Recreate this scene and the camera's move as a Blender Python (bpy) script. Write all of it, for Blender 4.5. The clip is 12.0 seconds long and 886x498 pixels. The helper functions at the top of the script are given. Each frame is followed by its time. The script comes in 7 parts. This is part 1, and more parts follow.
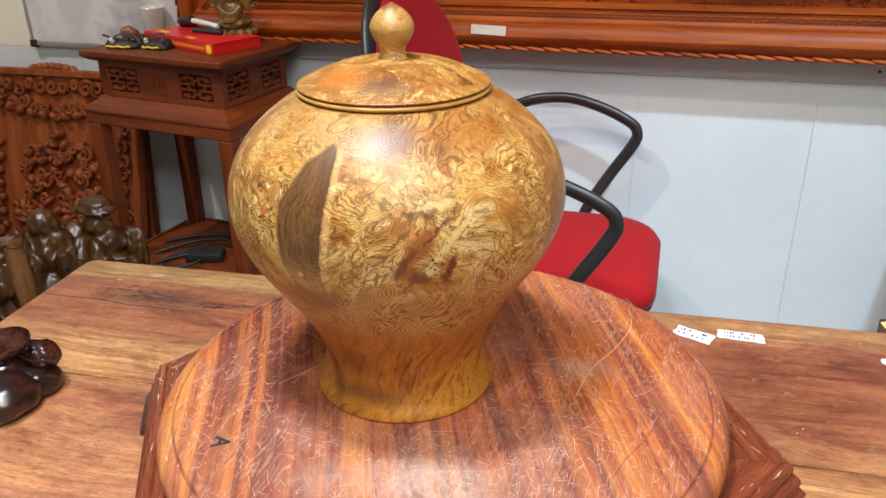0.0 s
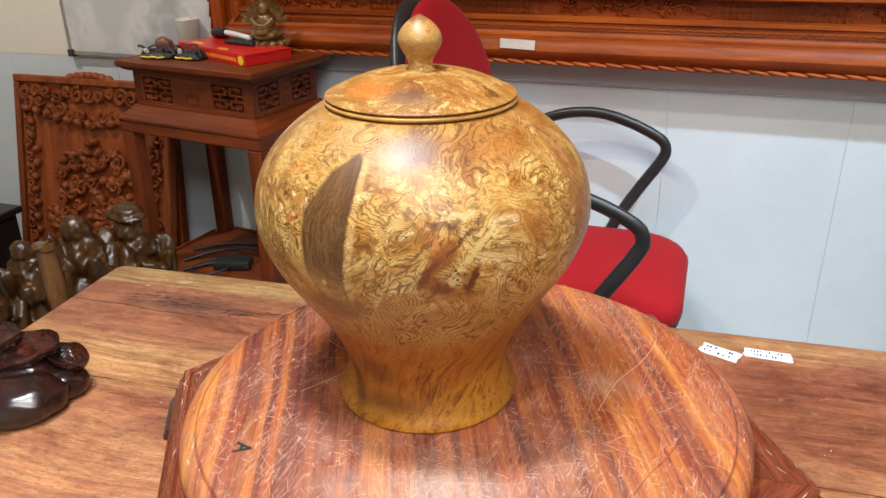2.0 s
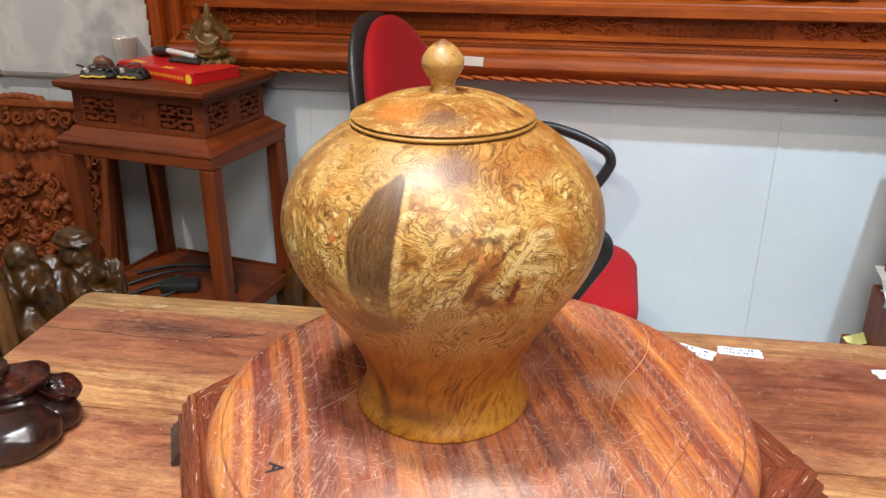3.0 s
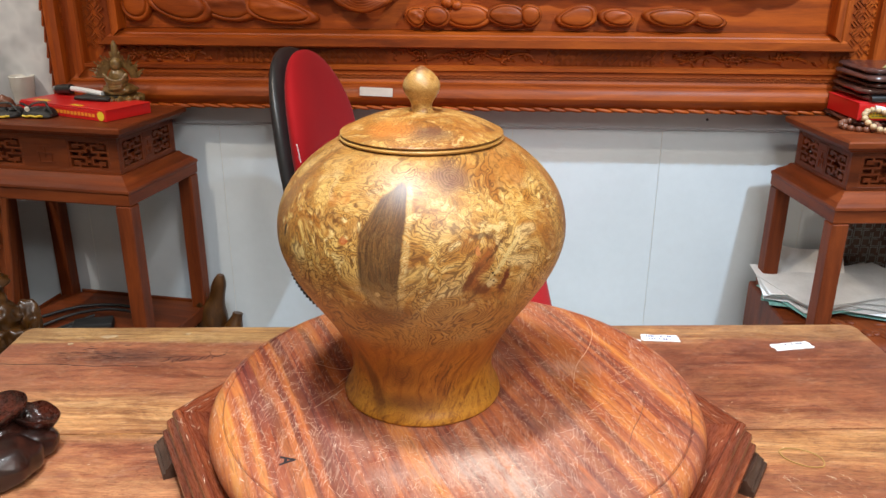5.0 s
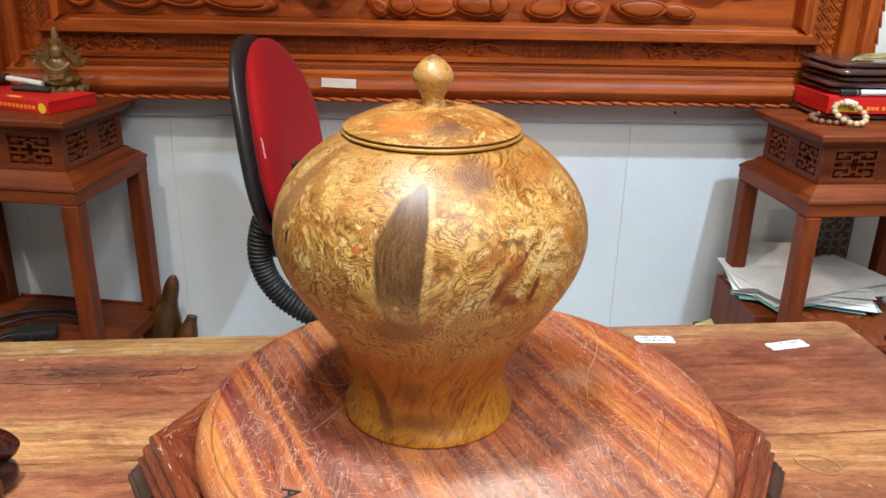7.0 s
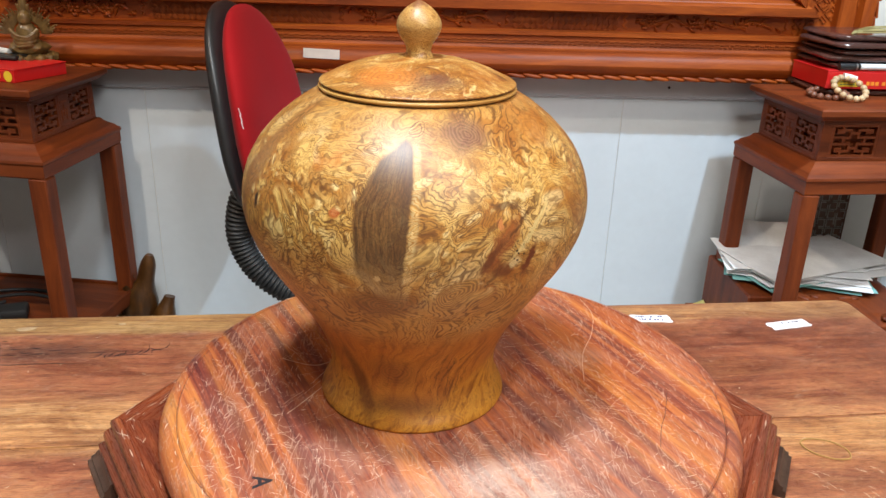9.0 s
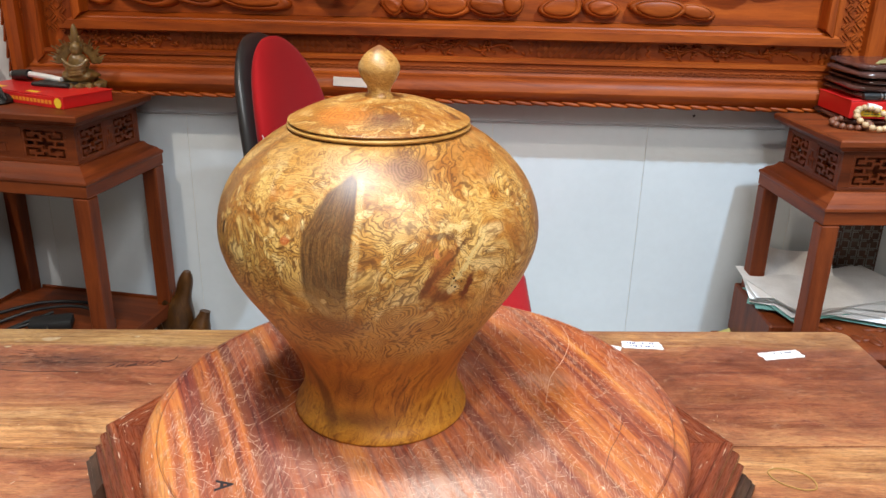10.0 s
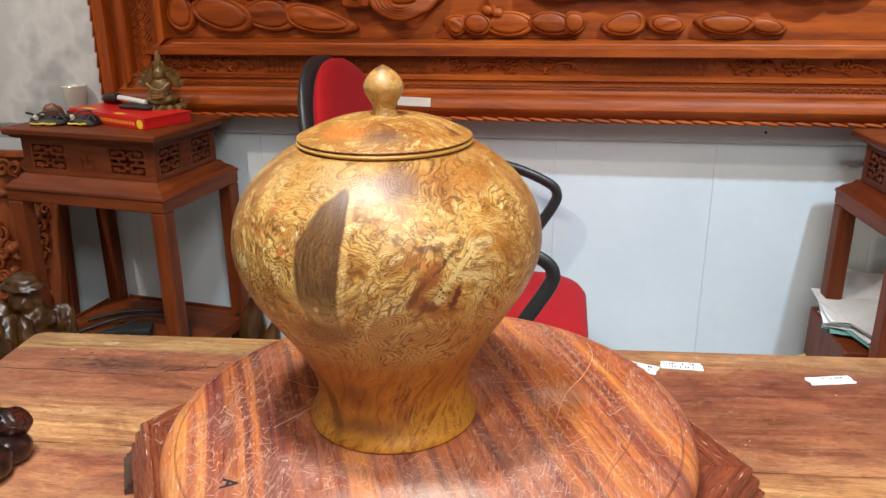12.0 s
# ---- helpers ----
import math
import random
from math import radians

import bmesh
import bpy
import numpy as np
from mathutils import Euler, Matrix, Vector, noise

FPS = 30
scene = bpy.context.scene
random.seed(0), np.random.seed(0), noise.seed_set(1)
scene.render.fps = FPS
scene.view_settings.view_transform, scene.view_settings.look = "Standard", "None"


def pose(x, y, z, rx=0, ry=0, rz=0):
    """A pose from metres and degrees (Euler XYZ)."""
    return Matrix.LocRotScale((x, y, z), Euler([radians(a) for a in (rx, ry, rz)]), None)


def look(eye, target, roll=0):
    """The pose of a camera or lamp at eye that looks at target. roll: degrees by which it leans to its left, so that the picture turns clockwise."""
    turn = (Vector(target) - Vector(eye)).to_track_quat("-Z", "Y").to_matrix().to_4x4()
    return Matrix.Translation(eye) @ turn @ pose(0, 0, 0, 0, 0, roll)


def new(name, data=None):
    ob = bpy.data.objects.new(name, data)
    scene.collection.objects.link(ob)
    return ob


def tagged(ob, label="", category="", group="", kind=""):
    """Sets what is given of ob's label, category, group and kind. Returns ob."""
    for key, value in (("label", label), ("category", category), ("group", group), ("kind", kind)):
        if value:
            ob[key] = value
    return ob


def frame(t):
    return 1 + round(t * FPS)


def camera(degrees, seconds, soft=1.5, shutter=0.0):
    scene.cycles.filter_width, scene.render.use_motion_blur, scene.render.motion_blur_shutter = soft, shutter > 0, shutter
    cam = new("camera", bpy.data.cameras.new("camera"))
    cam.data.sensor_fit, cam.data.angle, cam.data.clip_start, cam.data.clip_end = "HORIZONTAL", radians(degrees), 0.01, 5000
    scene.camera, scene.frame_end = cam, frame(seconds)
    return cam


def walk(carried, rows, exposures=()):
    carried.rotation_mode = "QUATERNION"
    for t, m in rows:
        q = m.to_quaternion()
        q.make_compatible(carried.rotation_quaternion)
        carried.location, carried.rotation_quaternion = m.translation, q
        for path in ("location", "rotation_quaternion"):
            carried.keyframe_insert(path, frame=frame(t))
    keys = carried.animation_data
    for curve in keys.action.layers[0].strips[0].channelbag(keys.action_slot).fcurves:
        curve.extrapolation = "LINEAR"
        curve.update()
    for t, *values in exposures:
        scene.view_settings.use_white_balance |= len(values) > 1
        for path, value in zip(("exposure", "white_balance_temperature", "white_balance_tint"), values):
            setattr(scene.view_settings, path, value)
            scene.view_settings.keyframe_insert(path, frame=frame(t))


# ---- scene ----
cam = camera(58.9, 12.0)
PATH = [
    (0, (0.255, -0.7, 1.352), (-0.265, 1.04, 0.514), -0.9),
    (0.5, (0.285, -0.681, 1.349), (-0.302, 1.042, 0.521), -1.8),
    (1, (0.282, -0.678, 1.336), (-0.333, 1.037, 0.512), -1.7),
    (1.5, (0.28, -0.675, 1.34), (-0.33, 1.046, 0.522), -1.0),
    (2, (0.258, -0.701, 1.35), (-0.33, 1.033, 0.544), -0.7),
    (2.5, (0.214, -0.73, 1.359), (-0.311, 1.03, 0.568), -0.6),
    (3, (0.16, -0.753, 1.364), (-0.223, 1.05, 0.586), -0.0),
    (3.5, (0.093, -0.781, 1.366), (-0.138, 1.053, 0.604), 0.4),
    (5.3, (0.06, -0.919, 1.37), (-0.015, 0.956, 0.678), 0.3),
    (5.5, (0.079, -0.946, 1.385), (-0.011, 0.929, 0.695), 0.0),
    (6, (0.077, -0.948, 1.397), (-0.008, 0.933, 0.723), -0.2),
    (6.5, (0.026, -0.87, 1.38), (0.006, 1.008, 0.692), 0.1),
    (7, (-0.02, -0.797, 1.355), (0.059, 1.069, 0.641), 1.3),
    (8.8, (-0.037, -0.736, 1.316), (0.096, 1.112, 0.562), 1.8),
    (9, (-0.017, -0.739, 1.315), (0.097, 1.111, 0.565), 1.9),
    (9.5, (0.038, -0.761, 1.329), (0.089, 1.099, 0.597), 1.8),
    (10, (0.084, -0.787, 1.343), (0.044, 1.084, 0.637), 1.3),
    (10.5, (0.124, -0.802, 1.341), (-0.01, 1.074, 0.66), 0.8),
    (11, (0.15, -0.817, 1.345), (-0.067, 1.058, 0.683), 0.2),
    (11.5, (0.174, -0.807, 1.344), (-0.092, 1.062, 0.684), -0.2),
    (12, (0.182, -0.797, 1.344), (-0.103, 1.069, 0.682), -0.5),
]
EXPOSURES = [(0, 0.0), (12, 0.0)]
walk(cam, [(t, look(eye, target, roll)) for t, eye, target, roll in PATH], EXPOSURES)

# ---------------------------------------------------------------- light
world = bpy.data.worlds.new("world")
scene.world = world
world.use_nodes = True
world.node_tree.nodes["Background"].inputs["Color"].default_value = (0.75, 0.85, 1.0, 1)
world.node_tree.nodes["Background"].inputs["Strength"].default_value = 0.10


def ceiling_or_fill_lamp(name, x, y, z, sx, sy, watts, colour):
    data = bpy.data.lights.new(name, "AREA")
    data.shape, data.size, data.size_y, data.energy, data.color = "RECTANGLE", sx, sy, watts, colour
    ob = new(name, data)
    ob.matrix_world = pose(x, y, z)
    return ob


def wall_spot(name, eye, target, watts, colour, cone=62, size=0.05):
    data = bpy.data.lights.new(name, "SPOT")
    data.energy, data.color, data.spot_size, data.spot_blend, data.shadow_soft_size = watts, colour, radians(cone), 0.55, size
    ob = new(name, data)
    ob.matrix_world = look(eye, target)
    return ob


COOL, WARM, SOFT = (0.66, 0.84, 1.0), (1.0, 0.84, 0.66), (1.0, 0.98, 0.95)
wall_spot("downlight", (-0.25, -0.34, 2.82), (-0.20, -0.30, 0.0), 178, (0.84, 0.93, 1.0), 90, 0.13)
ceiling_or_fill_lamp("ceiling_or_fill_lamp", 0.40, -0.80, 2.84, 0.16, 0.16, 18, SOFT)
# broad unseen fill lamp, added to lift the front faces
ceiling_or_fill_lamp("ceiling_or_fill_lamp", 0.85, -1.75, 2.84, 0.85, 0.85, 47, SOFT)
wall_spot("wall_spotlight", (1.15, 0.37, 2.80), (0.66, 1.42, 0.76), 250, COOL, 60, 0.03)
wall_spot("wall_spotlight", (-0.95, 0.04, 2.80), (0.10, 1.42, 0.74), 100, WARM, 54, 0.03)
wall_spot("wall_spotlight", (-1.90, 0.42, 2.80), (-1.80, 1.42, 1.05), 105, (1.0, 0.90, 0.78), 60, 0.03)

# ---------------------------------------------------------------- materials


class Nodes:
    """A small hand for writing node materials."""

    def __init__(self, name):
        self.mat = bpy.data.materials.new(name)
        self.mat.use_nodes = True
        self.tree = self.mat.node_tree
        self.bsdf = self.tree.nodes["Principled BSDF"]

    def put(self, socket, value):
        if isinstance(value, bpy.types.NodeSocket):
            self.tree.links.new(value, socket)
        elif isinstance(value, (tuple, list)) and len(value) == 3 and socket.type == "RGBA":
            socket.default_value = (*value, 1)
        else:
            socket.default_value = value

    def node(self, kind, **inputs):
        n = self.tree.nodes.new(kind)
        for key, value in inputs.items():
            self.put(n.inputs[key.replace("_", " ")], value)
        return n

    def math(self, op, a, b=0.0, c=0.0, clamp=False):
        n = self.tree.nodes.new("ShaderNodeMath")
        n.operation, n.use_clamp = op, clamp
        for s, v in zip(n.inputs, (a, b, c)):
            self.put(s, v)
        return n.outputs[0]

    def vmath(self, op, a, b=(0, 0, 0)):
        n = self.tree.nodes.new("ShaderNodeVectorMath")
        n.operation = op
        self.put(n.inputs[0], a)
        self.put(n.inputs[1], b)
        return n.outputs[0]

    def coords(self):
        return self.tree.nodes.new("ShaderNodeTexCoord").outputs["Object"]

    def random(self):
        return self.tree.nodes.new("ShaderNodeObjectInfo").outputs["Random"]

    def mapping(self, vec, scale=(1, 1, 1), rot=(0, 0, 0), loc=(0, 0, 0)):
        n = self.tree.nodes.new("ShaderNodeMapping")
        self.put(n.inputs["Vector"], vec)
        n.inputs["Scale"].default_value = scale
        n.inputs["Rotation"].default_value = [radians(a) for a in rot]
        self.put(n.inputs["Location"], loc)
        return n.outputs[0]

    def noise(self, vec, scale, detail=3.0, rough=0.55, dist=0.0, colour=False):
        n = self.node("ShaderNodeTexNoise", Vector=vec, Scale=scale, Detail=detail, Roughness=rough, Distortion=dist)
        return n.outputs["Color" if colour else "Fac"]

    def voronoi(self, vec, scale, feature="F1"):
        n = self.node("ShaderNodeTexVoronoi", Vector=vec, Scale=scale)
        n.feature = feature
        return n.outputs["Distance"]

    def ramp(self, fac, stops, smooth=False):
        n = self.tree.nodes.new("ShaderNodeValToRGB")
        self.put(n.inputs[0], fac)
        e = n.color_ramp.elements
        n.color_ramp.interpolation = "EASE" if smooth else "LINEAR"
        while len(e) < len(stops):
            e.new(0.5)
        for el, (p, c) in zip(e, stops):
            el.position = p
            el.color = (*c, 1) if isinstance(c, tuple) else (c, c, c, 1)
        return n.outputs[0]

    def step(self, v, a, b, lo=0.0, hi=1.0):
        n = self.tree.nodes.new("ShaderNodeMapRange")
        n.interpolation_type = "SMOOTHSTEP"
        for s, x in zip(n.inputs, (v, a, b, lo, hi)):
            self.put(s, x)
        return n.outputs[0]

    def mix(self, fac, a, b, blend="MIX"):
        n = self.tree.nodes.new("ShaderNodeMix")
        n.data_type, n.blend_type = "RGBA", blend
        self.put(n.inputs[0], fac)
        self.put(n.inputs[6], a)
        self.put(n.inputs[7], b)
        return n.outputs[2]

    def finish(self, colour, rough=0.5, bump=None, depth=0.001, metal=0.0, spec=0.5, coat=0.0, coat_rough=0.2):
        self.put(self.bsdf.inputs["Base Color"], colour)
        self.put(self.bsdf.inputs["Roughness"], rough)
        self.put(self.bsdf.inputs["Metallic"], metal)
        self.put(self.bsdf.inputs["Specular IOR Level"], spec)
        self.put(self.bsdf.inputs["Coat Weight"], coat)
        self.put(self.bsdf.inputs["Coat Roughness"], coat_rough)
        if bump is not None:
            n = self.node("ShaderNodeBump", Height=bump, Distance=depth, Strength=0.6)
            self.put(self.bsdf.inputs["Normal"], n.outputs[0])
        return self.mat


def paint(name, colour, rough=0.5, vary=0.06, scale=9.0, depth=0.0004, spec=0.5, coat=0.0, metal=0.0):
    """A painted or moulded surface with faint dirt at two scales."""
    n = Nodes(name)
    co = n.coords()
    a = n.noise(co, scale, 4)
    b = n.noise(co, scale * 14, 2)
    dark = tuple(c * (1 - 2.2 * vary) for c in colour)
    lite = tuple(min(1, c * (1 + vary)) for c in colour)
    col = n.ramp(n.math("ADD", n.math("MULTIPLY", a, 0.75), n.math("MULTIPLY", b, 0.25)), [(0.3, dark), (0.65, lite)])
    return n.finish(col, n.math("ADD", n.math("MULTIPLY", a, 0.12), rough - 0.06), b, depth, metal, spec, coat)


def timber(name, stops, grain=(1, 14, 14), scale=3.0, rough=0.4, rot=(0, 0, 0), coat=0.0, pores=0.25, spec=0.5, depth=0.0005):
    """Planed wood: long streaks, fine fibre and pores along one axis."""
    n = Nodes(name)
    shift = n.math("MULTIPLY", n.random(), 7.0)
    co = n.mapping(n.vmath("ADD", n.coords(), n.node("ShaderNodeCombineXYZ", X=shift, Y=shift, Z=shift).outputs[0]), rot=rot)
    bend = n.vmath("MULTIPLY", n.vmath("SUBTRACT", n.noise(co, 2.6, 2, colour=True), (0.5, 0.5, 0.5)), (0.06, 0.06, 0.06))
    st = n.mapping(n.vmath("ADD", co, bend), scale=grain)
    streak = n.noise(st, scale, 5, 0.6, 0.4)
    fibre = n.noise(n.mapping(co, scale=tuple(g * 1.0 for g in grain)), scale * 9, 3, 0.7)
    blot = n.noise(co, 4.0, 3)
    v = n.math("ADD", n.math("MULTIPLY", streak, 0.72), n.math("ADD", n.math("MULTIPLY", fibre, 0.18), n.math("MULTIPLY", blot, 0.12)))
    col = n.ramp(v, stops)
    line = n.step(n.noise(n.mapping(co, scale=tuple(g * 2.0 for g in grain)), scale * 14, 2, 0.5), 0.60, 0.72)
    col = n.mix(n.math("MULTIPLY", line, pores), col, stops[0][1])
    tone = n.math("ADD", 0.86, n.math("MULTIPLY", n.random(), 0.28))
    col = n.mix(1.0, col, n.node("ShaderNodeCombineXYZ", X=tone, Y=tone, Z=tone).outputs[0], "MULTIPLY")
    return n.finish(col, n.math("ADD", n.math("MULTIPLY", fibre, 0.18), rough - 0.09), fibre, depth, 0, spec, coat)


RED_STOPS = [(0.28, (0.085, 0.0125, 0.0014)), (0.46, (0.228, 0.040, 0.0032)), (0.60, (0.345, 0.069, 0.0055)), (0.76, (0.460, 0.112, 0.0105))]
redwood_x = timber("redwood_along_x", RED_STOPS, (1, 12, 12), 2.6, 0.50, spec=0.30)
redwood_z = timber("redwood_along_z", RED_STOPS, (12, 12, 1), 2.6, 0.50, spec=0.30)
STAND_STOPS = [(0.28, (0.047, 0.0088, 0.0022)), (0.46, (0.128, 0.0245, 0.0050)), (0.62, (0.200, 0.0415, 0.0082)), (0.78, (0.250, 0.0600, 0.0135))]
stand_x = timber("standwood_along_x", STAND_STOPS, (1, 12, 12), 2.8, 0.50, spec=0.30)
stand_y = timber("standwood_along_y", STAND_STOPS, (12, 1, 12), 2.8, 0.50, spec=0.30)
stand_z = timber("standwood_along_z", STAND_STOPS, (12, 12, 1), 2.8, 0.50, spec=0.30)
dark_wood = timber("dark_wood", [(0.3, (0.025, 0.010, 0.006)), (0.5, (0.06, 0.022, 0.012)), (0.7, (0.11, 0.04, 0.02))], (12, 12, 1), 2.5, 0.4)
hex_wood = timber("base_wood", [(0.30, (0.045, 0.010, 0.007)), (0.44, (0.130, 0.027, 0.013)), (0.56, (0.215, 0.048, 0.018)), (0.70, (0.36, 0.105, 0.036))],
                  (1.5, 26, 26), 3.2, 0.28, coat=0.3, pores=0.5)
foot_wood = timber("foot_wood", [(0.3, (0.020, 0.011, 0.008)), (0.5, (0.050, 0.026, 0.018)), (0.72, (0.11, 0.060, 0.042))], (2, 12, 12), 3.0, 0.40)
wall_paint = paint("wall_paint", (0.62, 0.685, 0.735), 0.42, 0.03, 3.0)
# rail colour lowered to carry the shade under the carved panel
trim_shaded = paint("shaded_trim_paint", (0.44, 0.45, 0.48), 0.45, 0.04, 3.0)
cream_paint = paint("cream_wall_paint", (0.78, 0.74, 0.66), 0.6, 0.04, 2.0)
ceiling_paint = paint("ceiling_paint", (0.8, 0.8, 0.79), 0.7, 0.03, 2.0)
floor_tile_paint = paint("floor_tile_glaze", (0.42, 0.38, 0.34), 0.3, 0.10, 2.0)


def fabric(name, colour):
    n = Nodes(name)
    co = n.coords()
    weave = n.noise(co, 900, 2)
    a = n.noise(co, 6, 3)
    col = n.mix(n.math("MULTIPLY", weave, 0.5), tuple(c * 0.8 for c in colour), colour)
    col = n.mix(n.step(a, 0.35, 0.75, 0.0, 0.3), col, tuple(c * 0.55 for c in colour))
    n.put(n.bsdf.inputs["Sheen Weight"], 0.04)
    n.put(n.bsdf.inputs["Sheen Roughness"], 0.4)
    return n.finish(col, 0.85, weave, 0.0004, 0, 0.2)


red_fabric = fabric("red_chair_fabric", (0.37, 0.006, 0.010))
black_plastic = paint("black_plastic", (0.018, 0.018, 0.019), 0.38, 0.1, 30)
black_rubber = paint("black_rubber", (0.012, 0.012, 0.012), 0.55, 0.1, 40)
steel = paint("brushed_steel", (0.6, 0.6, 0.62), 0.3, 0.05, 20, metal=1.0)
red_cover = paint("red_cover_board", (0.60, 0.014, 0.014), 0.35, 0.05, 12)
yellow_print = paint("yellow_print", (0.85, 0.62, 0.04), 0.45, 0.05, 20)
orange_print = paint("orange_print", (0.85, 0.30, 0.03), 0.45, 0.05, 20)
green_print = paint("green_print", (0.10, 0.22, 0.10), 0.45, 0.15, 60)
paper_white = paint("white_paper", (0.84, 0.85, 0.86), 0.75, 0.06, 14)
paper_teal = paint("teal_paper", (0.22, 0.48, 0.46), 0.7, 0.05, 14)
paper_yellow = paint("pale_yellow_paper", (0.62, 0.60, 0.22), 0.7, 0.08, 20)
tape_white = paint("white_tape", (0.56, 0.49, 0.43), 0.55, 0.06, 40)
label_paper = paint("label_paper", (0.86, 0.88, 0.92), 0.6, 0.02, 40)
blue_ink = paint("blue_ink", (0.02, 0.03, 0.22), 0.6, 0.1, 40)
dark_ink = paint("dark_ink", (0.02, 0.016, 0.02), 0.6, 0.1, 40)
grey_ink = paint("grey_ink", (0.25, 0.25, 0.3), 0.6, 0.1, 40)
ceramic_white = paint("white_ceramic", (0.72, 0.70, 0.64), 0.25, 0.04, 10)
clear_white = paint("white_plastic", (0.74, 0.76, 0.78), 0.3, 0.04, 20)
brown_leatherette = paint("dark_brown_plastic_sleeve", (0.078, 0.033, 0.027), 0.18, 0.2, 10, coat=0.5)
bead_pale = timber("pale_bead_wood", [(0.3, (0.42, 0.27, 0.13)), (0.55, (0.60, 0.42, 0.24)), (0.75, (0.70, 0.53, 0.33))], (4, 12, 12), 30, 0.4)
bead_brown = timber("brown_bead_wood", [(0.3, (0.10, 0.035, 0.02)), (0.55, (0.20, 0.075, 0.04)), (0.75, (0.30, 0.12, 0.07))], (4, 12, 12), 30, 0.4)
rubber_band_col = paint("tan_rubber", (0.50, 0.31, 0.10), 0.5, 0.05, 60)
straw_col = paint("dry_straw", (0.36, 0.30, 0.12), 0.7, 0.1, 60)
chip_wood = paint("fresh_wood_chip", (0.80, 0.66, 0.46), 0.7, 0.08, 90)
glossy_brown = timber("varnished_brown_wood", [(0.3, (0.016, 0.006, 0.001)), (0.5, (0.055, 0.020, 0.003)), (0.72, (0.125, 0.048, 0.007))], (5, 5, 1.5), 7.0, 0.34, coat=0.10)
amber_wood = timber("varnished_amber_wood", [(0.3, (0.06, 0.020, 0.004)), (0.5, (0.16, 0.060, 0.012)), (0.72, (0.27, 0.115, 0.026))], (5, 5, 1.0), 5.0, 0.25, coat=0.6)
old_gold_wood = timber("aged_gold_wood", [(0.3, (0.05, 0.028, 0.008)), (0.5, (0.14, 0.08, 0.022)), (0.72, (0.27, 0.17, 0.055))], (6, 6, 6), 14.0, 0.4, coat=0.2)
black_lacquer = timber("polished_dark_wood", [(0.3, (0.008, 0.004, 0.003)), (0.52, (0.022, 0.008, 0.006)), (0.68, (0.060, 0.015, 0.009)), (0.8, (0.11, 0.028, 0.013))],
                       (4, 4, 4), 8.0, 0.24, coat=0.5)
cap_lacquer = timber("polished_red_black_wood", [(0.3, (0.010, 0.005, 0.004)), (0.50, (0.028, 0.009, 0.006)), (0.62, (0.095, 0.020, 0.010)), (0.78, (0.19, 0.045, 0.019))],
                    (3, 3, 3), 7.0, 0.28, coat=0.3)
black_lacquer_flat = paint("black_lacquer", (0.010, 0.009, 0.009), 0.3, 0.1, 10)


def whiteboard_material():
    n = Nodes("whiteboard_enamel")
    co = n.coords()
    a = n.noise(co, 3.0, 4, 0.6)
    col = n.ramp(a, [(0.42, (0.42, 0.43, 0.45)), (0.52, (0.66, 0.67, 0.68)), (0.6, (0.55, 0.56, 0.58))])
    return n.finish(col, 0.22, None)


whiteboard_enamel = whiteboard_material()


